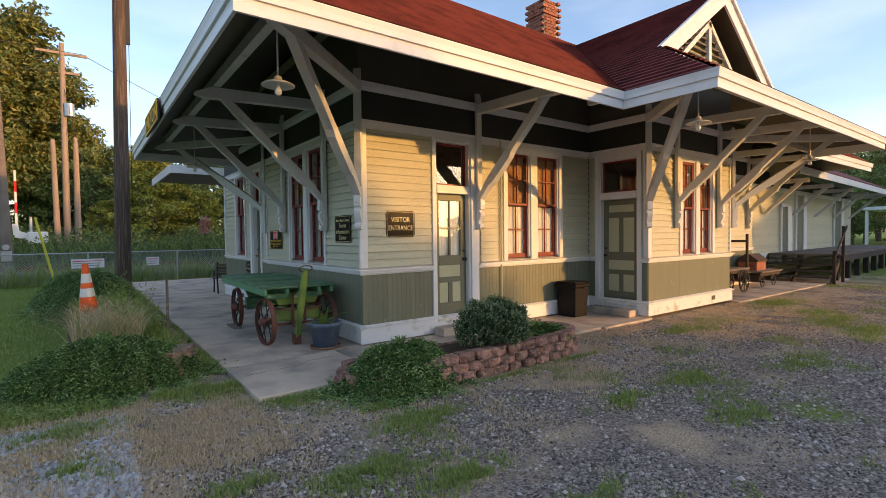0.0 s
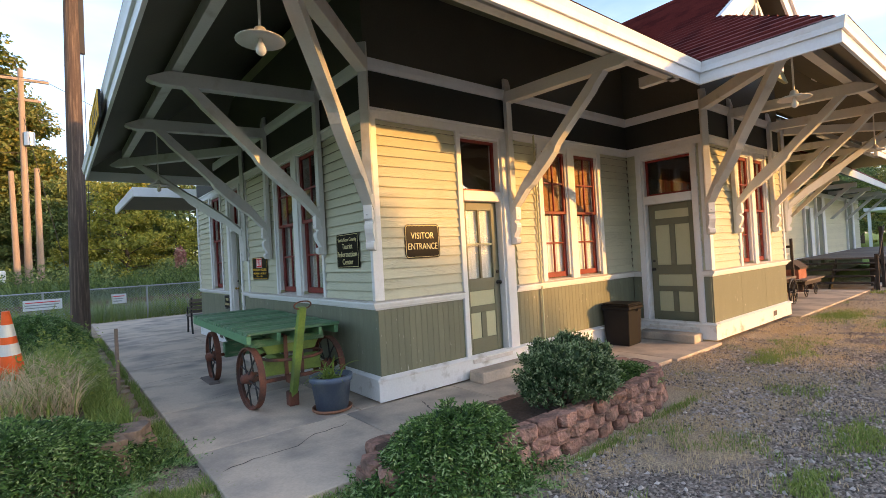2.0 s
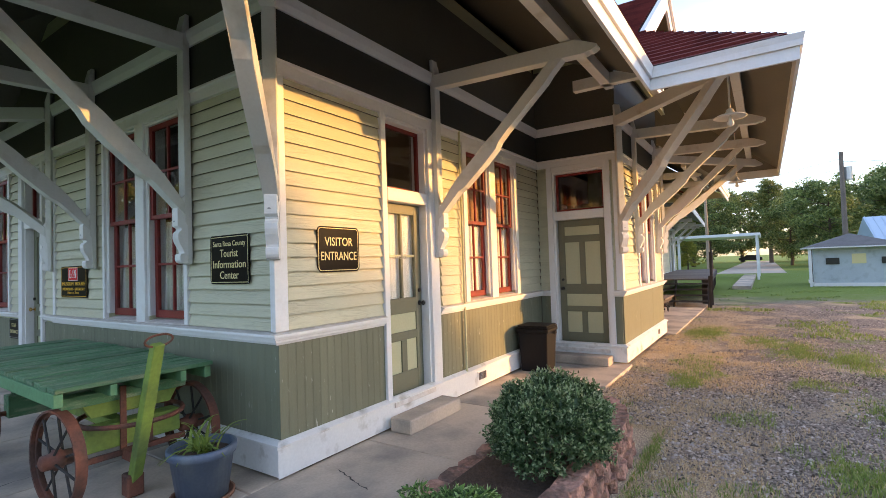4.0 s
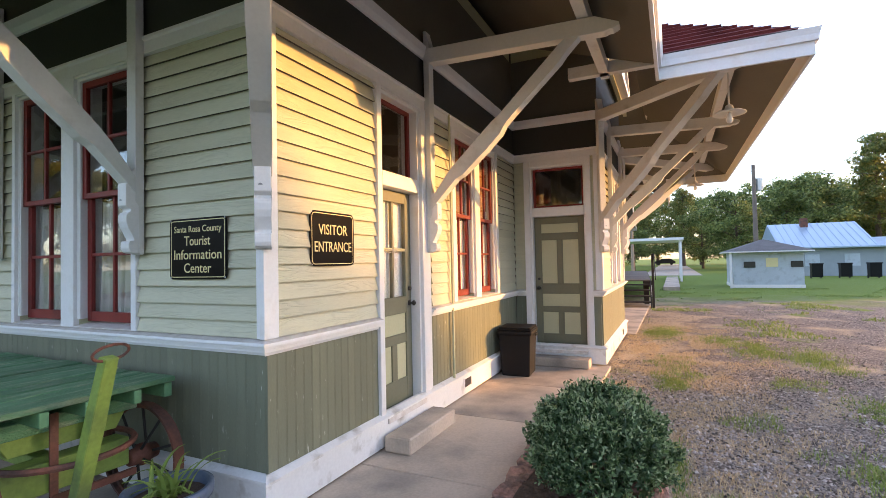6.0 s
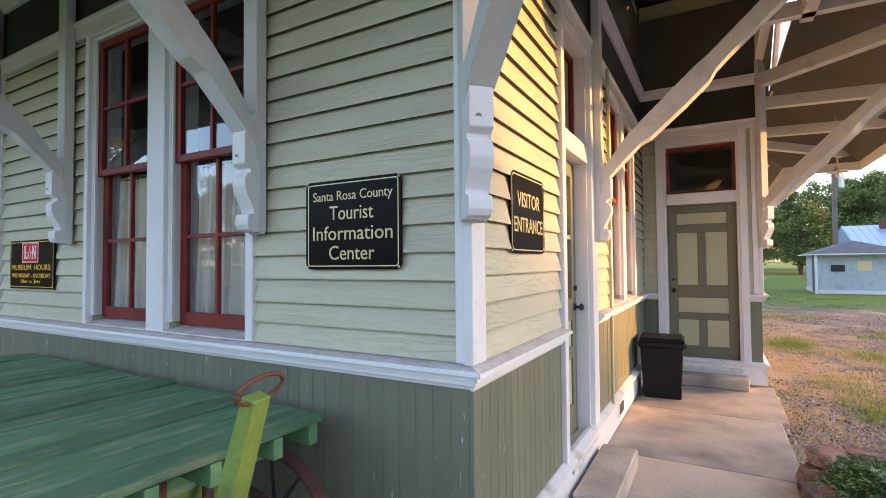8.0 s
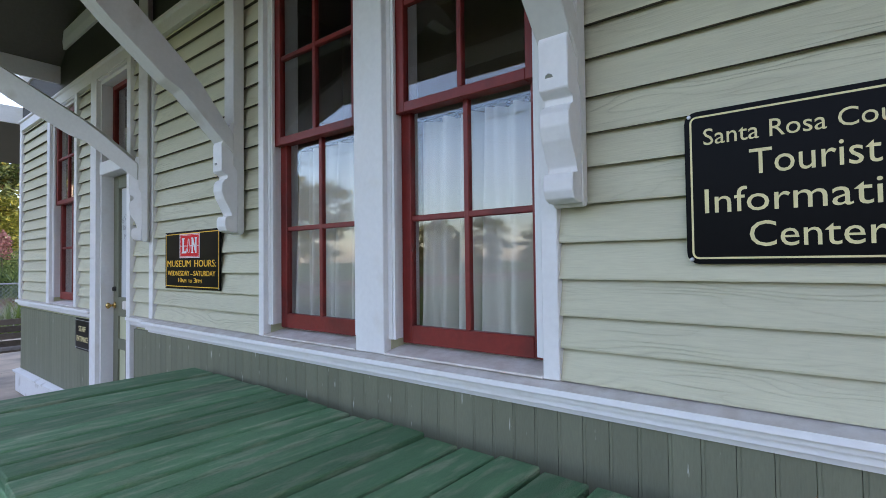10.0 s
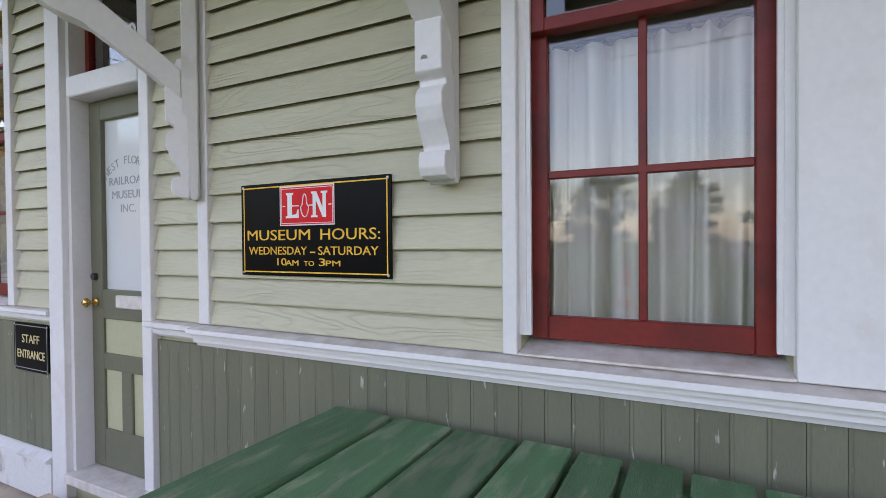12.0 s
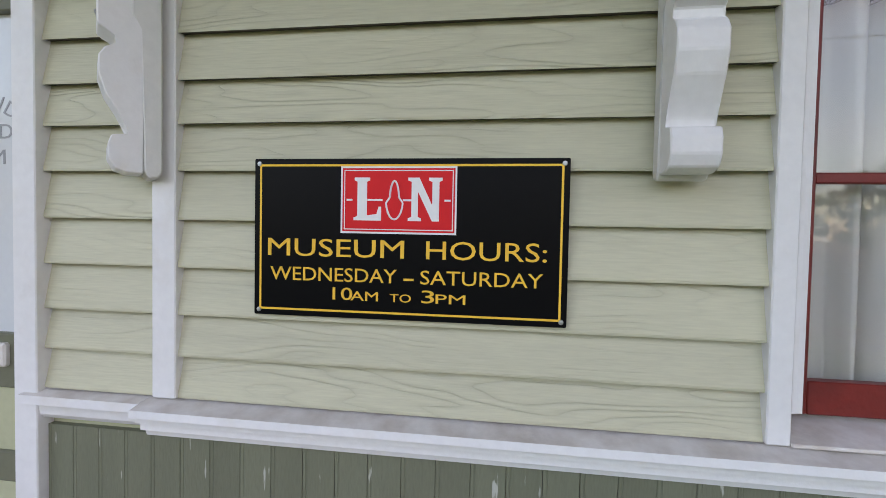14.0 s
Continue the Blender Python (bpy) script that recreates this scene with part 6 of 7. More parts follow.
cables = thing("overhead_cables", "thin black overhead cables between the poles", "cable", kind="stuff")
for p0, p1, sag in (((-5.1, 33, 13.5), (-40, 8, 12), 1.5), ((-2.6, 33, 13.5), (-36, 8, 11.5), 1.5), ((-3.85, 33, 12.2), (-36, 10, 10), 1.6), ((-3.85, 33, 9.0), (-38, 12, 8), 1.2),
                    ((-3.85, 33, 11.5), (-1.9, 30, 0.5), 0.0), ((-2.6, 33, 13.4), (30, 60, 13), 2.0), ((35.5, -7.2, 7.2), (90, 40, 9), 1.0), ((35.5, -7.2, 6.6), (90, 34, 8), 1.0),
                    ((35.5, -7.2, 7.0), (60, -60, 9.5), 1.0), ((-12, -30, 7.5), (-14, 60, 7.5), 1.0)):
    bm = bmesh.new()
    a, b = Vector(p0), Vector(p1)
    add_path_tube(bm, [a.lerp(b, i / 14) - Vector((0, 0, sag * 4 * (i / 14) * (1 - i / 14))) for i in range(15)], 0.018, 4)
    part("cable", bm, BLACKIRON, cables)
tagged(finish("guy_guard", tube((-3.85, 14.0, -0.04), (-4.35, 14.2, 2.3), 0.035, 0.035, 8), material("yellow_plastic", (0.62, 0.55, 0.04), 0.5, 0.1)), "yellow plastic guy wire guard", "guard")
xg = thing("crossing_gate", "grey railway crossing gate with a raised striped arm", "crossing gate", pose(-5.45, 30.0, 0))
part("post", tube((0, 0, 0), (0, 0, 2.9), 0.08, 0.08, 12), STEEL, xg)
part("base", lathe([(0.35, 0.0), (0.32, 0.25), (0.16, 0.4), (0.12, 0.75)], 16), STEEL, xg)
part("gear_box", box(-0.15, 0.75, -0.3, 0.3, 1.35, 2.05), ENAMEL, xg, "pale grey gear housing", bevel=0.06)
part("arm_bracket", prism([(-0.75, 1.75), (-0.15, 1.6), (-0.15, 1.95), (-0.5, 2.1), (-0.55, 2.5), (-0.8, 2.5)], -0.1, 0.1, lambda p, q, a: (p, a, q)), ENAMEL, xg)
for k in range(5):
    part("arm", box(-0.66, -0.56, -0.03, 0.03, 2.5 + 0.6 * k, 3.1 + 0.6 * k), SIGNRED if k % 2 else ENAMEL, xg)

# ---- chain link fence, rails ----
fn = thing("chain_link_fence", "galvanised chain link fence overgrown with grass", "fence")
FY = 15.1
for x in (-7.0, -5.6, -3.0, -0.2, 2.6, 5.4, 8.2):
    part("post", tube((x, FY, -0.05), (x, FY, 1.12), 0.028, 0.028, 8), STEEL, fn)
part("top_rail", tube((-7.0, FY, 1.09), (9.0, FY, 1.09), 0.019, 0.019, 8), STEEL, fn)
bm = bmesh.new()
x = -8.2
while x < 9.0:
    for s in (-1, 1):
        a, b = (x if s > 0 else x + 1.05), (x + 1.05 if s > 0 else x)
        if min(a, b) >= -7.0 and max(a, b) <= 9.0:
            add_tube(bm, (a, FY, 0.02), (b, FY + 0.004 * s, 1.07), 0.0035, 0.0035, 3, False)
    x += 0.085
tagged(part("wire_mesh", bm, STEEL, fn), kind="stuff")
for x, w in ((-1.02, 0.42), (-3.0, 0.95)):
    s = thing("notice_board", "small white notice fixed to the chain link fence", "sign", pose(x, FY - 0.04, 0.72))
    part("plate", box(-w / 2, w / 2, -0.006, 0.0, -0.16, 0.16), SIGNWHITE, s)
    for k in range(3):
        part("text_bar", box(-w / 2 + 0.05, w / 2 - 0.05 - 0.04 * k, -0.009, -0.0065, 0.07 - 0.08 * k, 0.095 - 0.08 * k), SIGNRED if k == 0 else GREYLET, s)
tr = thing("railway_track", "rusty railway track on brown ballast", "track", kind="structure")
BALLAST = material("track_ballast", (0.17, 0.13, 0.10), 0.95, 0.35, 9.0, 0.03, 12.0)
part("ballast", prism([(19.0, -0.05), (20.0, 0.22), (23.2, 0.22), (24.4, -0.05)], -80, 90, lambda p, q, a: (a, p, q)), BALLAST, tr)
for y in (20.9, 22.35):
    part("rail", prism([(y - 0.06, 0.23), (y + 0.06, 0.23), (y + 0.02, 0.28), (y + 0.035, 0.40), (y - 0.035, 0.40), (y - 0.02, 0.28)], -80, 90, lambda p, q, a: (a, p, q)), RUST, tr)

# bench beyond the depot corner
bn = thing("garden_bench", "weathered slatted park bench with iron ends", "bench", pose(0.42, 8.72, 0, 0, 0, 180))
for k in range(5):
    part("seat_slat", box(-0.6, 0.6, -0.20 + 0.085 * k, -0.13 + 0.085 * k, 0.42, 0.445), GREYWOOD, bn)
for k in range(4):
    part("back_slat", box(-0.6, 0.6, 0.22 + 0.02 * k, 0.245 + 0.02 * k, 0.50 + 0.09 * k, 0.57 + 0.09 * k), GREYWOOD, bn)
for sx in (-0.55, 0.55):
    bm = bmesh.new()
    add_path_tube(bm, [(sx, -0.25, 0.0), (sx, -0.2, 0.25), (sx, -0.22, 0.42), (sx, 0.2, 0.42), (sx, 0.30, 0.88)], 0.022, 6)
    add_path_tube(bm, [(sx, 0.28, 0.0), (sx, 0.22, 0.25), (sx, 0.2, 0.42)], 0.022, 6)
    add_path_tube(bm, [(sx, 0.24, 0.62), (sx, -0.2, 0.63), (sx, -0.22, 0.42)], 0.018, 6)
    part("iron_end", bm, BLACKIRON, bn)

# ---- freight house ----
FWALL = 0.5
fh = thing("freight_house", "long sage-sided freight house with bracketed eaves", "building")
FH = on_south(FWALL)
part("wall", box(13.2, 28.4, 0.5, 8.0, 0.0, 3.9), SAGE_FLAT, fh, "sage green wall core")
k = 0
while 0.85 + k * 0.125 < 2.95:
    part("clapboard", prism([(0.02, 0.85 + k * 0.125), (0.003, 0.975 + k * 0.125), (0.0, 0.975 + k * 0.125), (0.0, 0.85 + k * 0.125)], 13.2, 28.4, lambda p, q, a: FH(a, p, q)), SAGE, fh)
    k += 1
part("base_board", box(13.2, 28.4, 0.0, 0.04, 0.50, 0.83, FH), WHITE, fh)
part("skirt", box(13.2, 28.4, 0.0, 0.03, 0.0, 0.49, FH), OLIVE_FLAT, fh)
part("head_board", box(13.2, 28.4, 0.0, 0.03, 2.96, 3.12, FH), WHITE, fh)
part("frieze", box(13.2, 28.4, 0.0, 0.02, 3.13, 3.6, FH), FRIEZE, fh)
for x0, x1, z1 in ((17.1, 17.75, 2.45), (18.9, 19.75, 2.95), (24.8, 26.0, 2.95)):
    d = part("freight_door", box(x0, x1, 0.02, 0.05, 0.5, z1, FH), OLIVE_FLAT, fh, "olive sliding freight door")
    for u in (x0 - 0.12, x1):
        part("door_casing", box(u, u + (0.12 if u < x0 else 0.45), 0.02, 0.09, 0.45, z1 + 0.05, FH), WHITE, d)
    part("door_head", box(x0, x1, 0.02, 0.07, z1, z1 + 0.1, FH), WHITE, d)
FE, FEZ = -1.0, 3.22
part("soffit", prism([(FE, FEZ + 0.15), (4.0, FEZ + 0.15 + 0.55 * 5.0), (4.0, FEZ + 0.25 + 0.55 * 5.0), (FE, FEZ + 0.22)], 13.4, 29.2, lambda p, q, a: (a, p, q)), SOFFIT, fh)
part("roof", prism([(FE - 0.03, FEZ + 0.225), (4.0, FEZ + 0.255 + 0.55 * 5.0), (4.0, FEZ + 0.30 + 0.55 * 5.0), (FE - 0.03, FEZ + 0.265)], 13.4, 29.2, lambda p, q, a: (a, p, q)), ROOF, fh)
part("fascia", box(13.4, 29.2, FE - 0.03, FE, FEZ, FEZ + 0.22), WHITE, fh)
part("fascia", box(29.17, 29.2, FE, 4.0, FEZ + 0.02, FEZ + 0.2), WHITE, fh)
for x in (15.2, 18.3, 21.4, 24.5, 27.6):
    t = part("bracket", prism([(0.0, 3.10), (1.3, 3.10), (1.3, 3.24), (0.0, 3.24)], x - 0.06, x + 0.06, lambda p, q, a: FH(a, p, q)), BRACKET, fh)
    part("brace", prism([(0.02, 2.15), (0.14, 2.15), (1.15, 3.10), (0.98, 3.10)], x - 0.055, x + 0.055, lambda p, q, a: FH(a, p, q)), BRACKET, t)
# platform
STEPWOOD = material("tarred_step_wood", (0.045, 0.036, 0.030), 0.85, 0.35, 3.0, 0.004, 30.0, per_object=0.2)
pf = thing("loading_platform", "grey timber loading platform on posts beside the freight house", "platform")
for k in range(52):
    x = 15.7 + 0.245 * k
    part("plank", box(x, x + 0.235, -1.50, 0.44, 0.77, 0.82), GREYWOOD, pf)
part("edge_beam", box(15.7, 28.4, -1.54, -1.45, 0.58, 0.768), STEPWOOD, pf)
for x in [15.8 + 1.55 * k for k in range(9)]:
    part("post", box(x - 0.09, x + 0.09, -1.45, -1.29, -0.05, 0.768), STEPWOOD, pf)
st = thing("platform_steps", "dark weathered wooden steps up to the platform", "steps")
for k in range(4):
    part("tread", box(14.45 + 0.30 * k, 14.77 + 0.30 * k, -1.48, 0.40, 0.13 + 0.17 * k, 0.17 + 0.17 * k), STEPWOOD, st)
for y in (-1.52, -0.55, 0.42):
    part("stringer", prism([(14.4, -0.05), (14.8, -0.05), (15.7, 0.6), (15.7, 0.79)], y, y + 0.04, lambda p, q, a: (p, a, q)), STEPWOOD, st)
part("rail_post", box(14.6, 14.68, -1.60, -1.525, -0.05, 0.95), STEPWOOD, st)
part("rail_post", box(15.6, 15.68, -1.62, -1.545, -0.05, 1.7), STEPWOOD, st)
part("hand_rail", prism([(14.5, 0.85), (15.8, 1.64), (15.8, 1.72), (14.5, 0.93)], -1.65, -1.622, lambda p, q, a: (p, a, q)), STEPWOOD, st)
nb = thing("notice_board", "small white notice fixed to a platform post", "sign", pose(15.9, -1.52, 0.40))
part("plate", box(-0.12, 0.12, -0.03, -0.01, -0.15, 0.22), SIGNWHITE, nb)

TURNED = Matrix.Translation((16.0, 0, 0)) @ Matrix.Rotation(radians(3.2), 4, "Z") @ Matrix.Translation((-16.0, 0, 0))
for t in (fh, pf, st):
    t.matrix_basis = TURNED

# old baggage trucks by the bay
DARKWOOD = material("dark_weathered_wood", (0.055, 0.042, 0.035), 0.85, 0.35, 3.0, 0.004, 30.0, per_object=0.25)


def cart_wheel(owner, x, y, r, spokes=8):
    """Spoked iron wheel standing in the x-z plane."""
    rim = bmesh.new()
    add_ring(rim, [Vector((x + r * 0.93 * math.cos(a), y, r + r * 0.93 * math.sin(a))) for a in [i * math.pi / 9 for i in range(18)]], r * 0.075, 6)
    w = part("wheel", rim, BLACKIRON, owner, "dark iron spoked wheel")
    for i in range(spokes):
        a = i * 2 * math.pi / spokes
        part("spoke", tube((x, y, r), (x + r * 0.9 * math.cos(a), y, r + r * 0.9 * math.sin(a)), r * 0.05, r * 0.05, 5), BLACKIRON, w)
    part("hub", tube((x, y - 0.05, r), (x, y + 0.05, r), r * 0.17, r * 0.17, 10), BLACKIRON, w)


bt = thing("hand_truck", "dark platform hand truck with tall end stakes", "hand truck", pose(9.15, -0.45, 0))
for k in range(5):
    part("deck_plank", box(0, 1.7, -0.40 + 0.16 * k, -0.25 + 0.16 * k, 0.58, 0.62), GREYWOOD, bt)
part("side_sill", box(0, 1.7, -0.38, -0.32, 0.50, 0.578), DARKWOOD, bt)
part("side_sill", box(0, 1.7, 0.32, 0.38, 0.50, 0.578), DARKWOOD, bt)
for y in (-0.38, 0.33):
    part("stake", box(1.6, 1.66, y, y + 0.05, 0.62, 1.50), DARKWOOD, bt)
part("cross_bar", box(1.61, 1.65, -0.33, 0.33, 1.28, 1.34), DARKWOOD, bt)
for x in (0.35, 1.25):
    for y in (-0.44, 0.44):
        cart_wheel(bt, x, y, 0.30)
    part("axle", box(x - 0.03, x + 0.03, -0.40, 0.40, 0.27, 0.33), RUST, bt)
    part("bolster", box(x - 0.05, x + 0.05, -0.31, 0.31, 0.33, 0.498), DARKWOOD, bt)
b2 = thing("rail_cart", "low dark rail cart with small iron wheels", "cart", pose(12.05, -0.35, 0))
for k in range(6):
    part("deck_plank", box(-0.35, 1.15, -0.48 + 0.16 * k, -0.33 + 0.16 * k, 0.42, 0.46), GREYWOOD, b2)
for y in (-0.42, 0.36):
    part("side_sill", box(-0.30, 1.10, y, y + 0.06, 0.32, 0.418), DARKWOOD, b2)
for x in (0.0, 0.8):
    for y in (-0.36, 0.36):
        cart_wheel(b2, x, y, 0.15, 6)
    part("axle", box(x - 0.02, x + 0.02, -0.33, 0.33, 0.13, 0.17), RUST, b2)
    part("bolster", box(x - 0.04, x + 0.04, -0.30, 0.30, 0.17, 0.318), DARKWOOD, b2)
bh = thing("tool_chest", "small brick-red chest with a dark sloping lid on the cart", "chest", pose(12.3, -0.35, 0.46))
part("box", box(-0.32, 0.32, -0.24, 0.24, 0.0, 0.24), BRICK, bh, "brick-red painted box")
part("lid", prism([(-0.28, 0.242), (0.28, 0.242), (0.28, 0.29), (0.06, 0.46), (-0.06, 0.46), (-0.28, 0.29)], -0.35, 0.35, lambda p, q, a: (a, p, q)), DARKWOOD, bh, "dark pitched wooden lid")

# ---- shed, blue building and yard to the east ----
BLUEW = material("pale_blue_paint", (0.46, 0.52, 0.56), 0.6, 0.08, 1.5, 0.002, 30.0, second=(0.38, 0.43, 0.46), mix_at=0.6)
GREYROOF = material("grey_shingle", (0.13, 0.125, 0.12), 0.9, 0.2, 3.0, 0.004, 40.0)
BLUEMETAL = material("blue_metal_roof", (0.36, 0.47, 0.58), 0.35, 0.05, 1.0, 0.002, 10.0, metal=0.3)
GREYSIDE = material("grey_siding", (0.30, 0.34, 0.36), 0.6, 0.08)
sh = thing("small_shed", "pale blue-white painted shed with a low hip roof", "shed")
part("wall", box(26.5, 30.0, -7.65, -4.7, -0.05, 1.82), BLUEW, sh)
part("plinth", box(26.47, 30.03, -7.68, -4.67, -0.05, 0.12), WHITE, sh)
for y0, y1 in ((-5.65, -5.15), (-7.62, -7.12)):
    part("window", box(26.46, 26.52, y0, y1, 0.98, 1.28), FRIEZE, sh, "dark small window opening")
part("emblem", box(26.48, 26.5, -6.6, -6.1, 1.0, 1.45), CREAM, sh, "faded yellow emblem shape")
part("door", box(27.2, 28.0, -4.70, -4.66, 0.0, 1.7), GREYWOOD, sh)
bm = bmesh.new()
bs = [bm.verts.new(p) for p in ((26.0, -8.0, 1.80), (30.5, -8.0, 1.80), (30.5, -4.4, 1.80), (26.0, -4.4, 1.80))]
tp = [bm.verts.new(p) for p in ((27.7, -6.2, 2.42), (28.8, -6.2, 2.42))]
for q in ((bs[0], bs[3], tp[0]), (bs[1], bs[2], tp[1]), (bs[0], bs[1], tp[1], tp[0]), (bs[3], bs[2], tp[1], tp[0]), (bs[0], bs[1], bs[2], bs[3])):
    bm.faces.new(q)
part("roof", bm, GREYROOF, sh, "dark grey hip roof")
part("eave", box(26.0, 30.5, -8.0, -4.4, 1.74, 1.795), WHITE, sh)
part("eave_post", box(26.1, 26.2, -4.6, -4.5, -0.05, 1.74), WHITE, sh)
bb = thing("blue_building", "long pale building with a blue metal roof", "building")
part("wall", box(43.0, 52.0, -34.0, -7.3, -0.05, 2.2), GREYSIDE, bb)
bm = prism([(42.4, 2.15), (47.5, 4.2), (52.6, 2.15), (52.6, 2.05), (42.4, 2.05)], -13.0, -7.0, lambda p, q, a: (p, a, q))
part("roof", bm, BLUEMETAL, bb, "blue standing seam roof")
part("roof", prism([(42.4, 2.15), (47.5, 2.9), (52.6, 2.15), (52.6, 2.05), (42.4, 2.05)], -34.0, -13.02, lambda p, q, a: (p, a, q)), BLUEMETAL, bb)
for k in range(13):
    y = -7.1 - 0.48 * k
    part("seam", prism([(42.4, 2.15), (47.5, 4.2), (47.5, 4.24), (42.4, 2.19)], y - 0.02, y + 0.02, lambda p, q, a: (p, a, q)), BLUEMETAL, bb)
for y in (-12.0, -9.6, -15.0, -16.2, -19.0):
    part("window", box(42.96, 43.0, y, y + 0.9, 0.7, 1.6), BLUEW, bb, "pale curtained window")
part("vent", box(46.6, 47.0, -9.7, -9.2, 3.6, 4.6), RUST, bb, "rusty roof vent")
sh.matrix_basis = pose(0, -0.3, 0)
bb.matrix_basis = pose(0, -2.6, 0)
for x, y in ((38.0, -10.9), (38.6, -12.6), (38.2, -14.0)):
    t = thing("wheeled_bin", "dark green wheeled rubbish bin on the grass", "bin", pose(x, y, -0.04), "rubbish bins")
    part("body", prism([(-0.25, 0.1), (0.25, 0.1), (0.32, 0.95), (-0.32, 0.95)], -0.3, 0.3, lambda p, q, a: (p, a, q)), BIN, t)
    part("lid", box(-0.36, 0.36, -0.33, 0.33, 0.95, 1.03), BIN, t)
    part("wheel", tube((0.25, -0.3, 0.1), (0.25, -0.24, 0.1), 0.1, 0.1, 10), BLACKIRON, t)
    part("wheel", tube((0.25, 0.24, 0.1), (0.25, 0.3, 0.1), 0.1, 0.1, 10), BLACKIRON, t)
ep = utility_pole(35.5, -7.2, 7.6, 0.16, GREYWOOD, "tall grey pole with a small transformer")
part("transformer", tube((0.3, -0.3, 5.9), (0.3, -0.3, 6.7), 0.25, 0.25, 12), STEEL, ep)
utility_pole(52.0, 1.6, 8.0, 0.17, PALEPOLE, "distant weathered wooden pole")
cp = thing("carport", "small open carport with white posts", "carport")
part("roof", box(34.0, 40.0, -2.9, 2.0, 2.75, 2.93), WHITE, cp)
for x, y in ((34.2, -2.7), (39.8, -2.7), (34.2, 1.8)):
    part("post", box(x - 0.07, x + 0.07, y - 0.07, y + 0.07, -0.08, 2.75), WHITE, cp)
part("slab", box(24.0, 39.0, -2.5, -1.75, -0.08, 0.12), CONCRETE, cp)
tagged(finish("road", box(46.0, 130.0, -4.5, 0.5, -0.05, -0.02), material("sandy_track", (0.42, 0.36, 0.29), 0.9, 0.15, 0.6)), "pale sandy track leading away", "road", kind="structure")
car = thing("parked_car", "dark car parked far down the sandy track", "car", pose(118.0, -0.5, 0, 0, 0, 90))
part("body", prism([(-2.1, 0.35), (2.1, 0.35), (2.1, 0.85), (1.2, 0.95), (0.7, 1.45), (-1.1, 1.45), (-1.7, 0.95), (-2.1, 0.85)], -0.85, 0.85, lambda p, q, a: (p, a, q)), BLACKIRON, car, bevel=0.06)
for x in (-1.3, 1.3):
    for y in (-0.87, 0.72):
        part("wheel", tube((x, y, 0.32), (x, y + 0.15, 0.32), 0.32, 0.32, 14), BLACKIRON, car)

# ---- trees ----


def tree(name, label, seed, h, crown0, radius, leaves, leaf, mat, kind="broad"):
    g = np.random.default_rng(seed)
    t = thing(name, label, "tree")
    bm = bmesh.new()
    bend = [Vector((g.normal(0, 0.012) * h * i / 6, g.normal(0, 0.012) * h * i / 6, h * 0.93 * i / 6)) for i in range(7)]
    r0 = 0.018 * h + 0.05
    for i in range(6):
        add_tube(bm, bend[i], bend[i + 1], r0 * (1 - 0.15 * i), r0 * (1 - 0.15 * (i + 1)), 8, False)
    part("trunk", bm, BARK, t)
    limbs = bmesh.new()
    cs, rs = [], []
    count = 34 if kind == "broad" else 40
    for k in range(count):
        s = crown0 + (1 - crown0) * ((k + g.uniform(0, 1)) / count)
        i = min(5, int(s * 6))
        p = bend[i].lerp(bend[i + 1], s * 6 - i)
        a = k * 2.4 + g.uniform(-0.5, 0.5)
        if kind == "pine":
            reach = radius * (1.05 - 0.75 * ((s - crown0) / (1 - crown0))) * g.uniform(0.45, 1.1)
            rise = g.uniform(-0.1, 0.25) * reach
        else:
            q = (s - crown0) / (1 - crown0)
            reach = radius * math.sqrt(max(0.05, 1 - (2 * q - 0.8) ** 2 / 1.7)) * g.uniform(0.5, 1.1)
            rise = g.uniform(0.0, 0.5) * reach
        e = p + Vector((math.cos(a) * reach, math.sin(a) * reach, rise))
        add_tube(limbs, p, e, r0 * 0.22, 0.02, 5, False)
        for u in (0.55, 0.8, 1.0):
            cs.append(p.lerp(e, u) + Vector(g.normal(0, 0.12 * radius, 3)))
            rs.append(radius * g.uniform(0.14, 0.27))
    part("branchwork", limbs, BARK, t)
    cs, rs = np.array(cs), np.array(rs)
    per = leaves // len(cs)
    d = g.normal(0, 1, (len(cs), per, 3))
    d /= np.linalg.norm(d, axis=2, keepdims=True)
    rr = g.uniform(0.35, 1.05, (len(cs), per, 1))
    pts = cs[:, None, :] + d * rr * rs[:, None, None] * np.array([1.15, 1.15, 0.72])
    link("crown", leaves_mesh("crown", pts.reshape(-1, 3), d.reshape(-1, 3) + np.array([0, 0, 0.4]), leaf, leaf * 0.55, mat, g, 0.7), t)
    return t


def grow(base, spots):
    for x, y, s, r in spots:
        copy_thing(base, pose(x, y, -0.05, 0, 0, r) @ Matrix.Diagonal((s, s, s * (0.9 + 0.2 * ((r * 7) % 10) / 10), 1)))


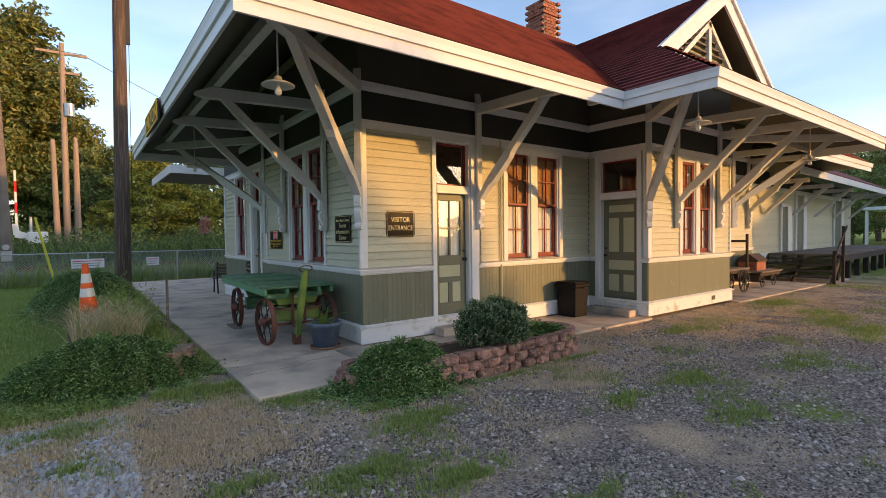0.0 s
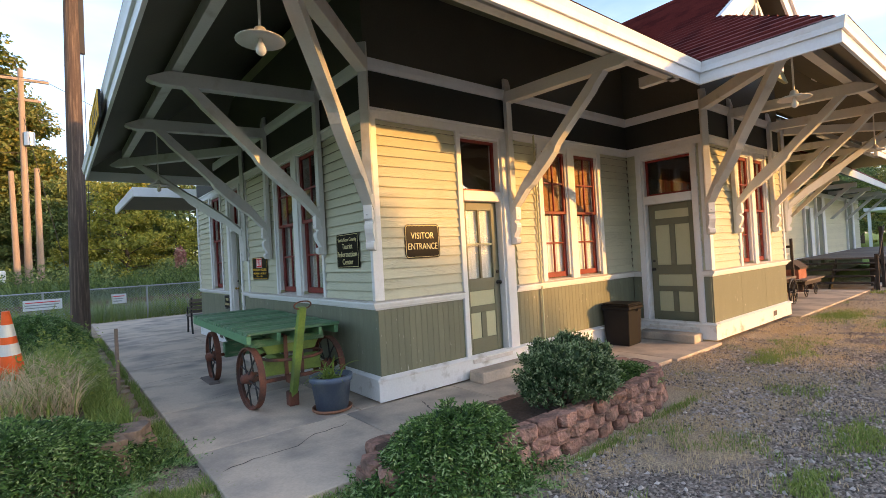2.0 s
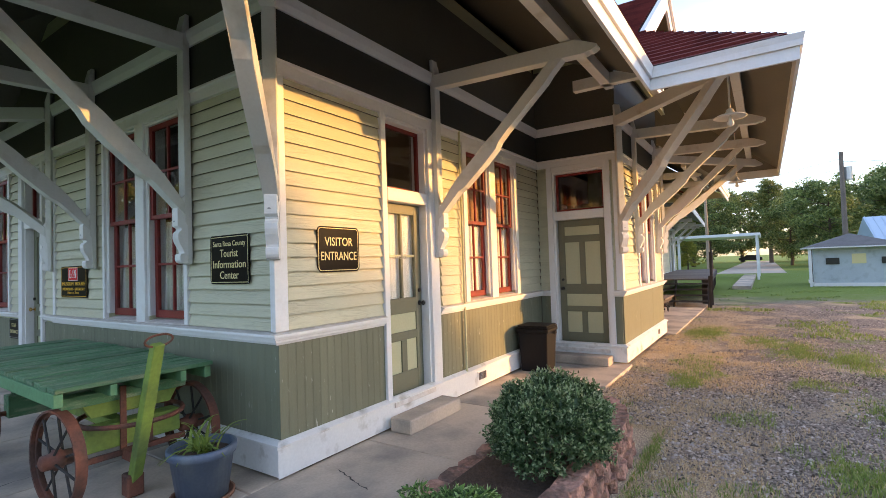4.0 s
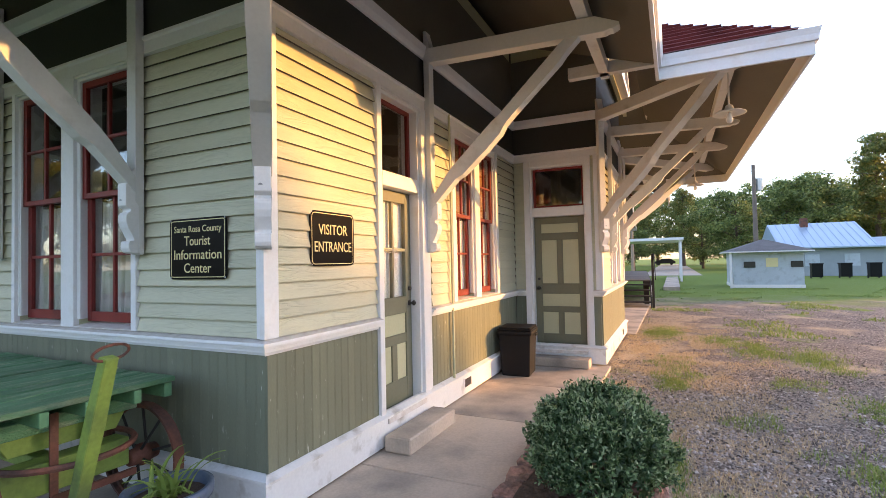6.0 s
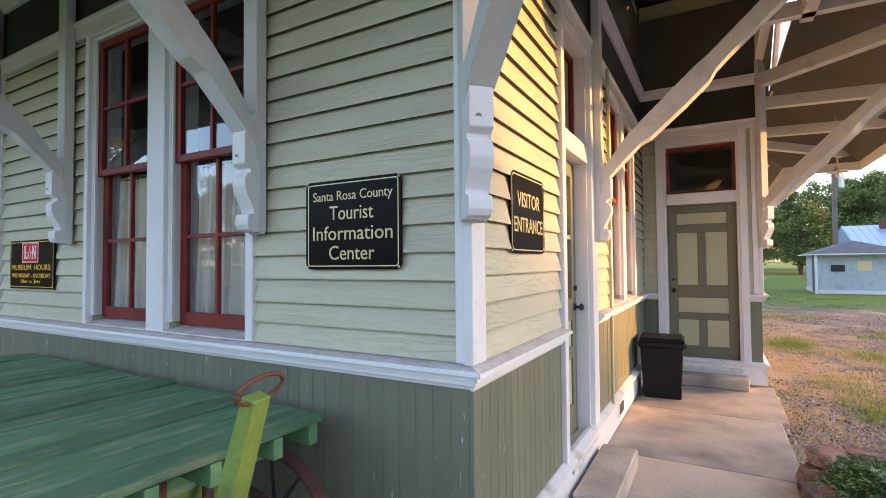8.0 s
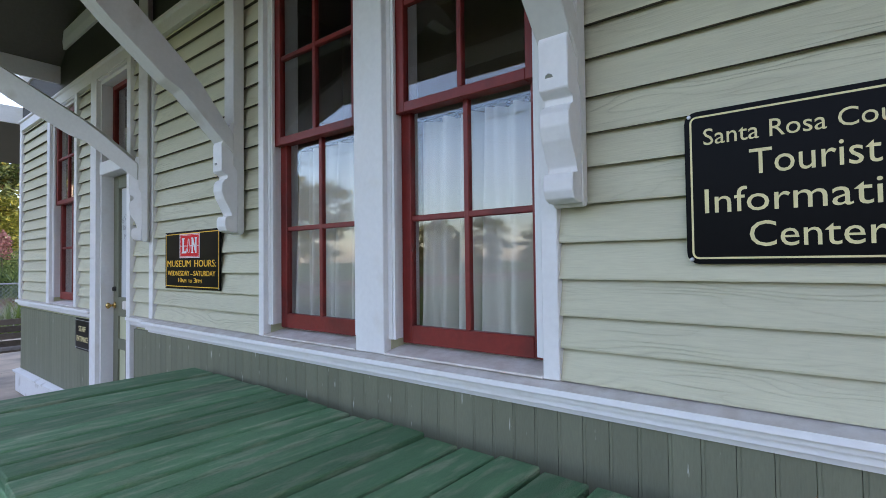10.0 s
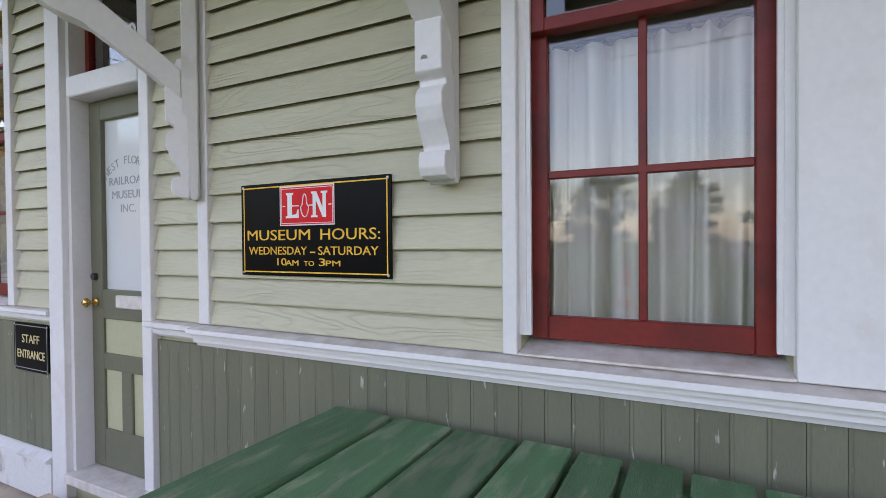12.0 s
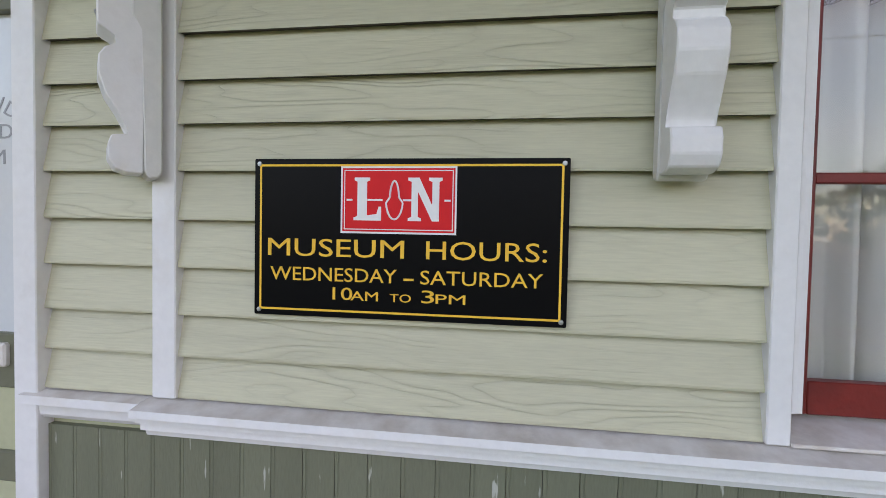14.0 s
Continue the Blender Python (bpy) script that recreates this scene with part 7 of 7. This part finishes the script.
pine = tree("pine_tree", "tall pine with orange evening light in its crown", 1, 20.0, 0.28, 4.2, 11000, 0.42, PINELEAF, "pine")
pine.matrix_basis = pose(-8.6, 46, -0.05)
oak = tree("broadleaf_tree", "dense dark green broadleaf tree", 2, 9.5, 0.15, 4.0, 10000, 0.34, TREELEAF)
oak.matrix_basis = pose(0.2, 45, -0.05)
yel = tree("broadleaf_tree", "yellow-green tree catching evening light", 3, 8.0, 0.12, 3.0, 9000, 0.28, YELLOWLEAF)
yel.matrix_basis = pose(1.5, 37, -0.05)
grow(pine, [(-6.6, 50, 1.25, 40), (-12, 48, 1.2, 90), (-4.6, 47, 0.95, 150), (-16, 48, 1.1, 200), (-10, 56, 1.35, 260), (-2.6, 50, 0.72, 300), (-22, 52, 1.2, 20),
            (95, 22, 0.95, 30), (88, 12, 0.85, 70), (100, -4, 0.85, 130), (84, -22, 0.62, 180), (105, 10, 0.9, 290), (74, -25, 0.95, 60), (80, 6, 0.8, 110)])
grow(oak, [(-3.5, 46, 0.95, 60), (-8, 47, 1.05, 110), (6.5, 41, 1.05, 170), (11, 42, 1.1, 220), (-12.5, 49, 1.1, 280), (-17, 47, 1.0, 330), (16, 44, 1.1, 15), (-24, 46, 1.1, 75),
           (21, 46, 1.15, 135), (4.5, 52, 1.2, 195), (-5, 54, 1.2, 255), (27, 50, 1.2, 305), (-32, 45, 1.1, 345),
           (72, 10, 1.15, 25), (70, -15, 1.15, 240), (66, 2.5, 1.0, 85), (66, 16, 1.1, 145), (64, -9, 1.0, 205), (72, -18, 1.2, 265), (62, -30, 1.2, 325), (84, 20, 1.2, 35), (58, 8, 0.85, 95), (76, -6, 0.9, 15), (62, 12, 1.0, 250), (80, -24, 1.3, 190),
           (90, -12, 0.9, 155), (68, -44, 1.2, 215), (85, -36, 1.2, 275)])
grow(yel, [(4.6, 37, 0.75, 50), (-1.2, 38, 0.62, 120), (9.5, 35, 0.7, 190), (61, 4.5, 0.5, 40)])
# woods west of the yard; unseen trees behind the walker, placed for their shade
grow(oak, [(-38, y, 0.55 + 0.2 * ((y * 37) % 10) / 10, (y * 53) % 360) for y in range(-40, 44, 6)])
# unseen pines added to keep sun off the north woods and freight house
grow(pine, [(45 + 4.5 * k, -44 - (k * 7) % 4, 0.95 + 0.04 * (k % 4), k * 47 % 360) for k in range(8)])
# unseen south-west pines added to cut the skylight on the south wall
grow(pine, [(-46 + 6.5 * k, -52 - (k * 5) % 7, 1.0 + 0.05 * (k % 3), k * 71 % 360) for k in range(8)])
grow(pine, [(-44, y, 0.42, (y * 31) % 360) for y in range(-36, 40, 19)])
grow(oak, [(22.3, -40, 0.87, 10), (20.5, -38, 0.86, 75), (17.5, -41, 1.0, 70), (12.0, -41, 1.0, 200), (6.0, -42, 1.0, 260), (28.6, -43, 0.52, 310), (36.5, -43, 0.46, 20), (39.5, -43, 0.45, 80),
           (44.5, -43, 1.05, 190), (49, -44, 1.1, 33), (54, -43, 1.1, 77), (60, -44, 1.15, 145), (67, -45, 1.2, 214), (0, -43, 1.0, 300), (-8, -43, 1.05, 40), (-16, -42, 1.0, 100), (-26, -40, 1.0, 170)])

grow(oak, [(112 + (k * 13) % 9, -50 + 8.5 * k, 1.35 + 0.12 * (k % 4), k * 67 % 360) for k in range(12)])
# unseen squeezed oaks, added to shade the wall panel with the visitor sign
for x, y, h, r in ((23.1, -39.5, 0.83, 20), (24.2, -40, 0.80, 110), (25.15, -40.4, 0.77, 210), (24.6, -38.5, 0.76, 300), (22.2, -39, 0.88, 160)):
    copy_thing(oak, pose(x, y, -0.05, 0, 0, r) @ Matrix.Diagonal((0.36, 0.36, h, 1)))

# undergrowth behind the fence
g = np.random.default_rng(31)
ug = thing("undergrowth", "tall weeds and bushes behind the railway fence", "undergrowth", kind="stuff")
k = 9000
roots = np.stack([g.uniform(-9, 12, k), g.uniform(24.6, 31, k), np.full(k, -0.05)], 1)
link("tall_grass", blades_mesh("tall_grass", roots, 1.3, 0.03, WEEDLEAF, g, 0.5), ug)
k = 3500
roots = np.stack([g.uniform(-7, 9, k), g.uniform(14.9, 16.6, k), np.full(k, -0.05)], 1)
link("fence_grass", blades_mesh("fence_grass", roots, 0.8, 0.014, GRASS, g, 0.5), ug)
p, q = [], []
for _ in range(46):
    c = (g.uniform(-12, 14), g.uniform(29, 37), g.uniform(0.4, 1.4))
    a, b = ball_points(g, 260, c, (1.4, 1.2, 1.3), 0.5)
    p.append(a)
    q.append(b)
link("bushes", leaves_mesh("bushes", np.concatenate(p), np.concatenate(q), 0.22, 0.12, TREELEAF, g), ug)
p, q = [], []
for _ in range(70):
    h = g.uniform(0.5, 1.7)
    a, b = ball_points(g, 220, (g.uniform(-6.5, 11), g.uniform(24.8, 30), h * 0.5), (g.uniform(0.5, 1.0), 0.7, h * 0.75), 0.6)
    p.append(a)
    q.append(b)
link("near_bushes", leaves_mesh("near_bushes", np.concatenate(p), np.concatenate(q), 0.17, 0.07, WEEDLEAF, g), ug)
p, q = ball_points(g, 700, (3.6, 30, 2.1), (0.36, 0.36, 0.95), 0.7)
PINK = leaf_material("pink_blossom", (0.38, 0.15, 0.13), (0.46, 0.25, 0.20))
cm = thing("flowering_shrub", "tall shrub with faded pink blossom behind the fence", "shrub")
link("blossom", leaves_mesh("blossom", p, q, 0.14, 0.10, PINK, g), cm)
part("stems", tube((3.6, 30, 0), (3.6, 30, 2.0), 0.05, 0.03, 6), BARK, cm)

# ---- loose stones and grass on the yard ----
g = np.random.default_rng(12)


def stones(name, label, xs, ys, k, size, mat):
    c = np.stack([g.uniform(*xs, k), g.uniform(*ys, k), np.full(k, -0.042)], 1)
    keep = np.array([noise.noise(Vector((x * 0.9, y * 0.9, 3.0))) > g.uniform(-0.5, 0.25) for x, y, _ in c])
    keep &= ~((c[:, 1] > -2.28) & (c[:, 0] > -1.1) & (c[:, 0] < 2.6)) & ~((c[:, 1] > -1.35) & (c[:, 0] > -1.95)) & ~((c[:, 1] > -0.2) & (c[:, 0] < -2.0))
    c = c[keep]
    k = len(c)
    r = size * g.uniform(0.5, 1.5, k)[:, None]
    dirs = np.array([(1, 0, 0), (0, 1, 0), (-1, 0, 0), (0, -1, 0), (0, 0, 0.75), (0, 0, -0.5)], float)
    jit = g.uniform(0.6, 1.25, (k, 6, 1))
    rot = g.uniform(0, 6.28, k)
    cs, sn = np.cos(rot), np.sin(rot)
    R = np.zeros((k, 3, 3))
    R[:, 0, 0], R[:, 0, 1], R[:, 1, 0], R[:, 1, 1], R[:, 2, 2] = cs, -sn, sn, cs, 1
    v = c[:, None, :] + np.einsum("kij,nj->kni", R, dirs) * jit * r[:, None, :]
    f = []
    base = np.arange(k) * 6
    for a, b in ((0, 1), (1, 2), (2, 3), (3, 0)):
        f += np.stack([base + a, base + b, base + 4], 1).tolist() + np.stack([base + b, base + a, base + 5], 1).tolist()
    me = bpy.data.meshes.new(name)
    me.from_pydata(v.reshape(-1, 3).tolist(), [], f)
    me.materials.append(mat)
    tagged(new(name, me), label, "gravel", kind="stuff")


GRAVEL = leaf_material("gravel_stone", (0.055, 0.046, 0.038), (0.60, 0.515, 0.44))
WHITESTONE = leaf_material("white_stone", (0.34, 0.34, 0.35), (0.62, 0.62, 0.62))
PALESTONE = leaf_material("pale_stone", (0.30, 0.26, 0.24), (0.72, 0.66, 0.61))
stones("gravel", "loose grey gravel over the yard", (-4.5, 6.0), (-6.2, -0.4), 85000, 0.012, GRAVEL)
stones("gravel_far", "loose grey gravel further along the yard", (2.0, 16.0), (-7.0, -1.4), 16000, 0.014, GRAVEL)
stones("pale_gravel", "scattered larger pale stones among the gravel", (-4.2, 5.0), (-5.6, -0.6), 9000, 0.017, PALESTONE)
stones("white_gravel", "patch of spilled white gravel", (-4.1, -2.9), (-3.0, -0.9), 6000, 0.022, WHITESTONE)


def turf(name, label, xs, ys, k, h, mat, thresh, scale=0.55, z=-0.045, w=0.004, clear=True, fade=0.0):
    c = np.stack([g.uniform(*xs, k), g.uniform(*ys, k), np.full(k, z)], 1)
    keep = np.array([noise.noise(Vector((x * scale * 2, y * scale * 2, 9.0))) + 0.5 * noise.noise(Vector((x * scale * 7, y * scale * 7, 1.0))) > thresh for x, y, _ in c])
    if fade:
        keep &= g.uniform(0, 1, k) < np.clip((c[:, 1] - ys[0]) / fade, 0, 1) * np.clip((xs[1] - c[:, 0]) / 3, 0, 1)
    if clear:
        keep &= ~((c[:, 1] > -2.2) & (c[:, 0] > -1.0) & (c[:, 0] < 2.5)) & ~((c[:, 1] > -1.34) & (c[:, 0] > -1.88) & (c[:, 0] < 9.0))
    tagged(new(name, blades_mesh(name, c[keep], h, w, mat, g, 0.6)), label, "grass", kind="stuff")


turf("grass", "patchy green grass in the gravel yard", (-5.0, 7.0), (-6.2, -1.2), 110000, 0.045, GRASS, 0.37, w=0.003)
turf("dry_grass", "dry straw-coloured grass in the yard", (-5.0, 11.0), (-4.0, -1.2), 120000, 0.03, DRYGRASS, -0.02, 0.8, w=0.004, fade=1.8)
turf("grass_edge", "green grass fringe along the stone bed", (-4.6, -1.86), (-0.75, 0.6), 20000, 0.07, GRASS, -0.25, clear=False, w=0.0035)
turf("dry_edge", "dry straw grass below the stone bed", (-4.6, -1.9), (-2.6, -0.5), 34000, 0.03, DRYGRASS, -0.12, 0.9, clear=False, w=0.004)
turf("bed_grass", "long green grass along the edge of the bed", (-2.52, -2.18), (0.55, 9.4), 12000, 0.20, GRASS, -0.6, z=0.10, clear=False)
turf("grass_strip", "narrow grass strip beside the pavement", (-2.35, -1.86), (0.5, 10.0), 15000, 0.09, GRASS, -0.3, clear=False)
# single tufts: middle, half sizes, number of blades
TUFTS = ((-0.85, -2.72, 0.42, 0.22, 2600), (-1.65, -3.30, 0.42, 0.22, 2200), (-1.15, -3.72, 0.35, 0.12, 1200), (0.95, -3.55, 0.42, 0.16, 1200), (-0.7, -4.4, 0.25, 0.12, 500),
         (-3.33, -1.16, 0.36, 0.25, 1900), (-2.1, -0.75, 0.42, 0.3, 2400), (-3.26, -2.0, 0.10, 0.07, 260), (-2.4, -2.97, 0.25, 0.14, 600), (2.1, -3.6, 0.55, 0.22, 1500),
         (1.45, -4.4, 0.4, 0.2, 900), (3.85, -4.1, 0.7, 0.3, 1800), (-0.95, -2.25, 0.25, 0.10, 900), (-1.5, -1.55, 0.35, 0.16, 1300), (0.6, -2.28, 0.5, 0.05, 500), (1.9, -2.25, 0.5, 0.06, 500),
         (9.1, -2.0, 0.9, 0.4, 3000), (8.3, -3.0, 0.6, 0.35, 1500), (7.5, -3.45, 0.9, 0.35, 2600), (6.9, -4.15, 0.9, 0.4, 2200), (4.6, -2.2, 0.4, 0.2, 700))
roots = []
for x, y, rx, ry, k in TUFTS:
    c = g.normal(0, 0.5, (k, 2)) * (rx, ry) + (x, y)
    c = c[[noise.noise(Vector((a * 5, b * 5, 2.0))) > -0.25 for a, b in c]]
    roots.append(np.column_stack([c, np.full(len(c), -0.045)]))
tagged(new("grass_tufts", blades_mesh("grass_tufts", np.concatenate(roots), 0.045, 0.0035, GRASS, g, 0.8)), "bright green grass tufts in the gravel", "grass", kind="stuff")
turf("lawn", "mown green lawn beyond the bed", (-9.0, -3.36), (-0.4, 15.0), 60000, 0.055, GRASS, -0.6, w=0.006, clear=False)
turf("yard_grass", "scattered grass across the far yard", (9.0, 26.0), (-12.0, -1.6), 60000, 0.06, GRASS, 0.30, 0.3, w=0.008)
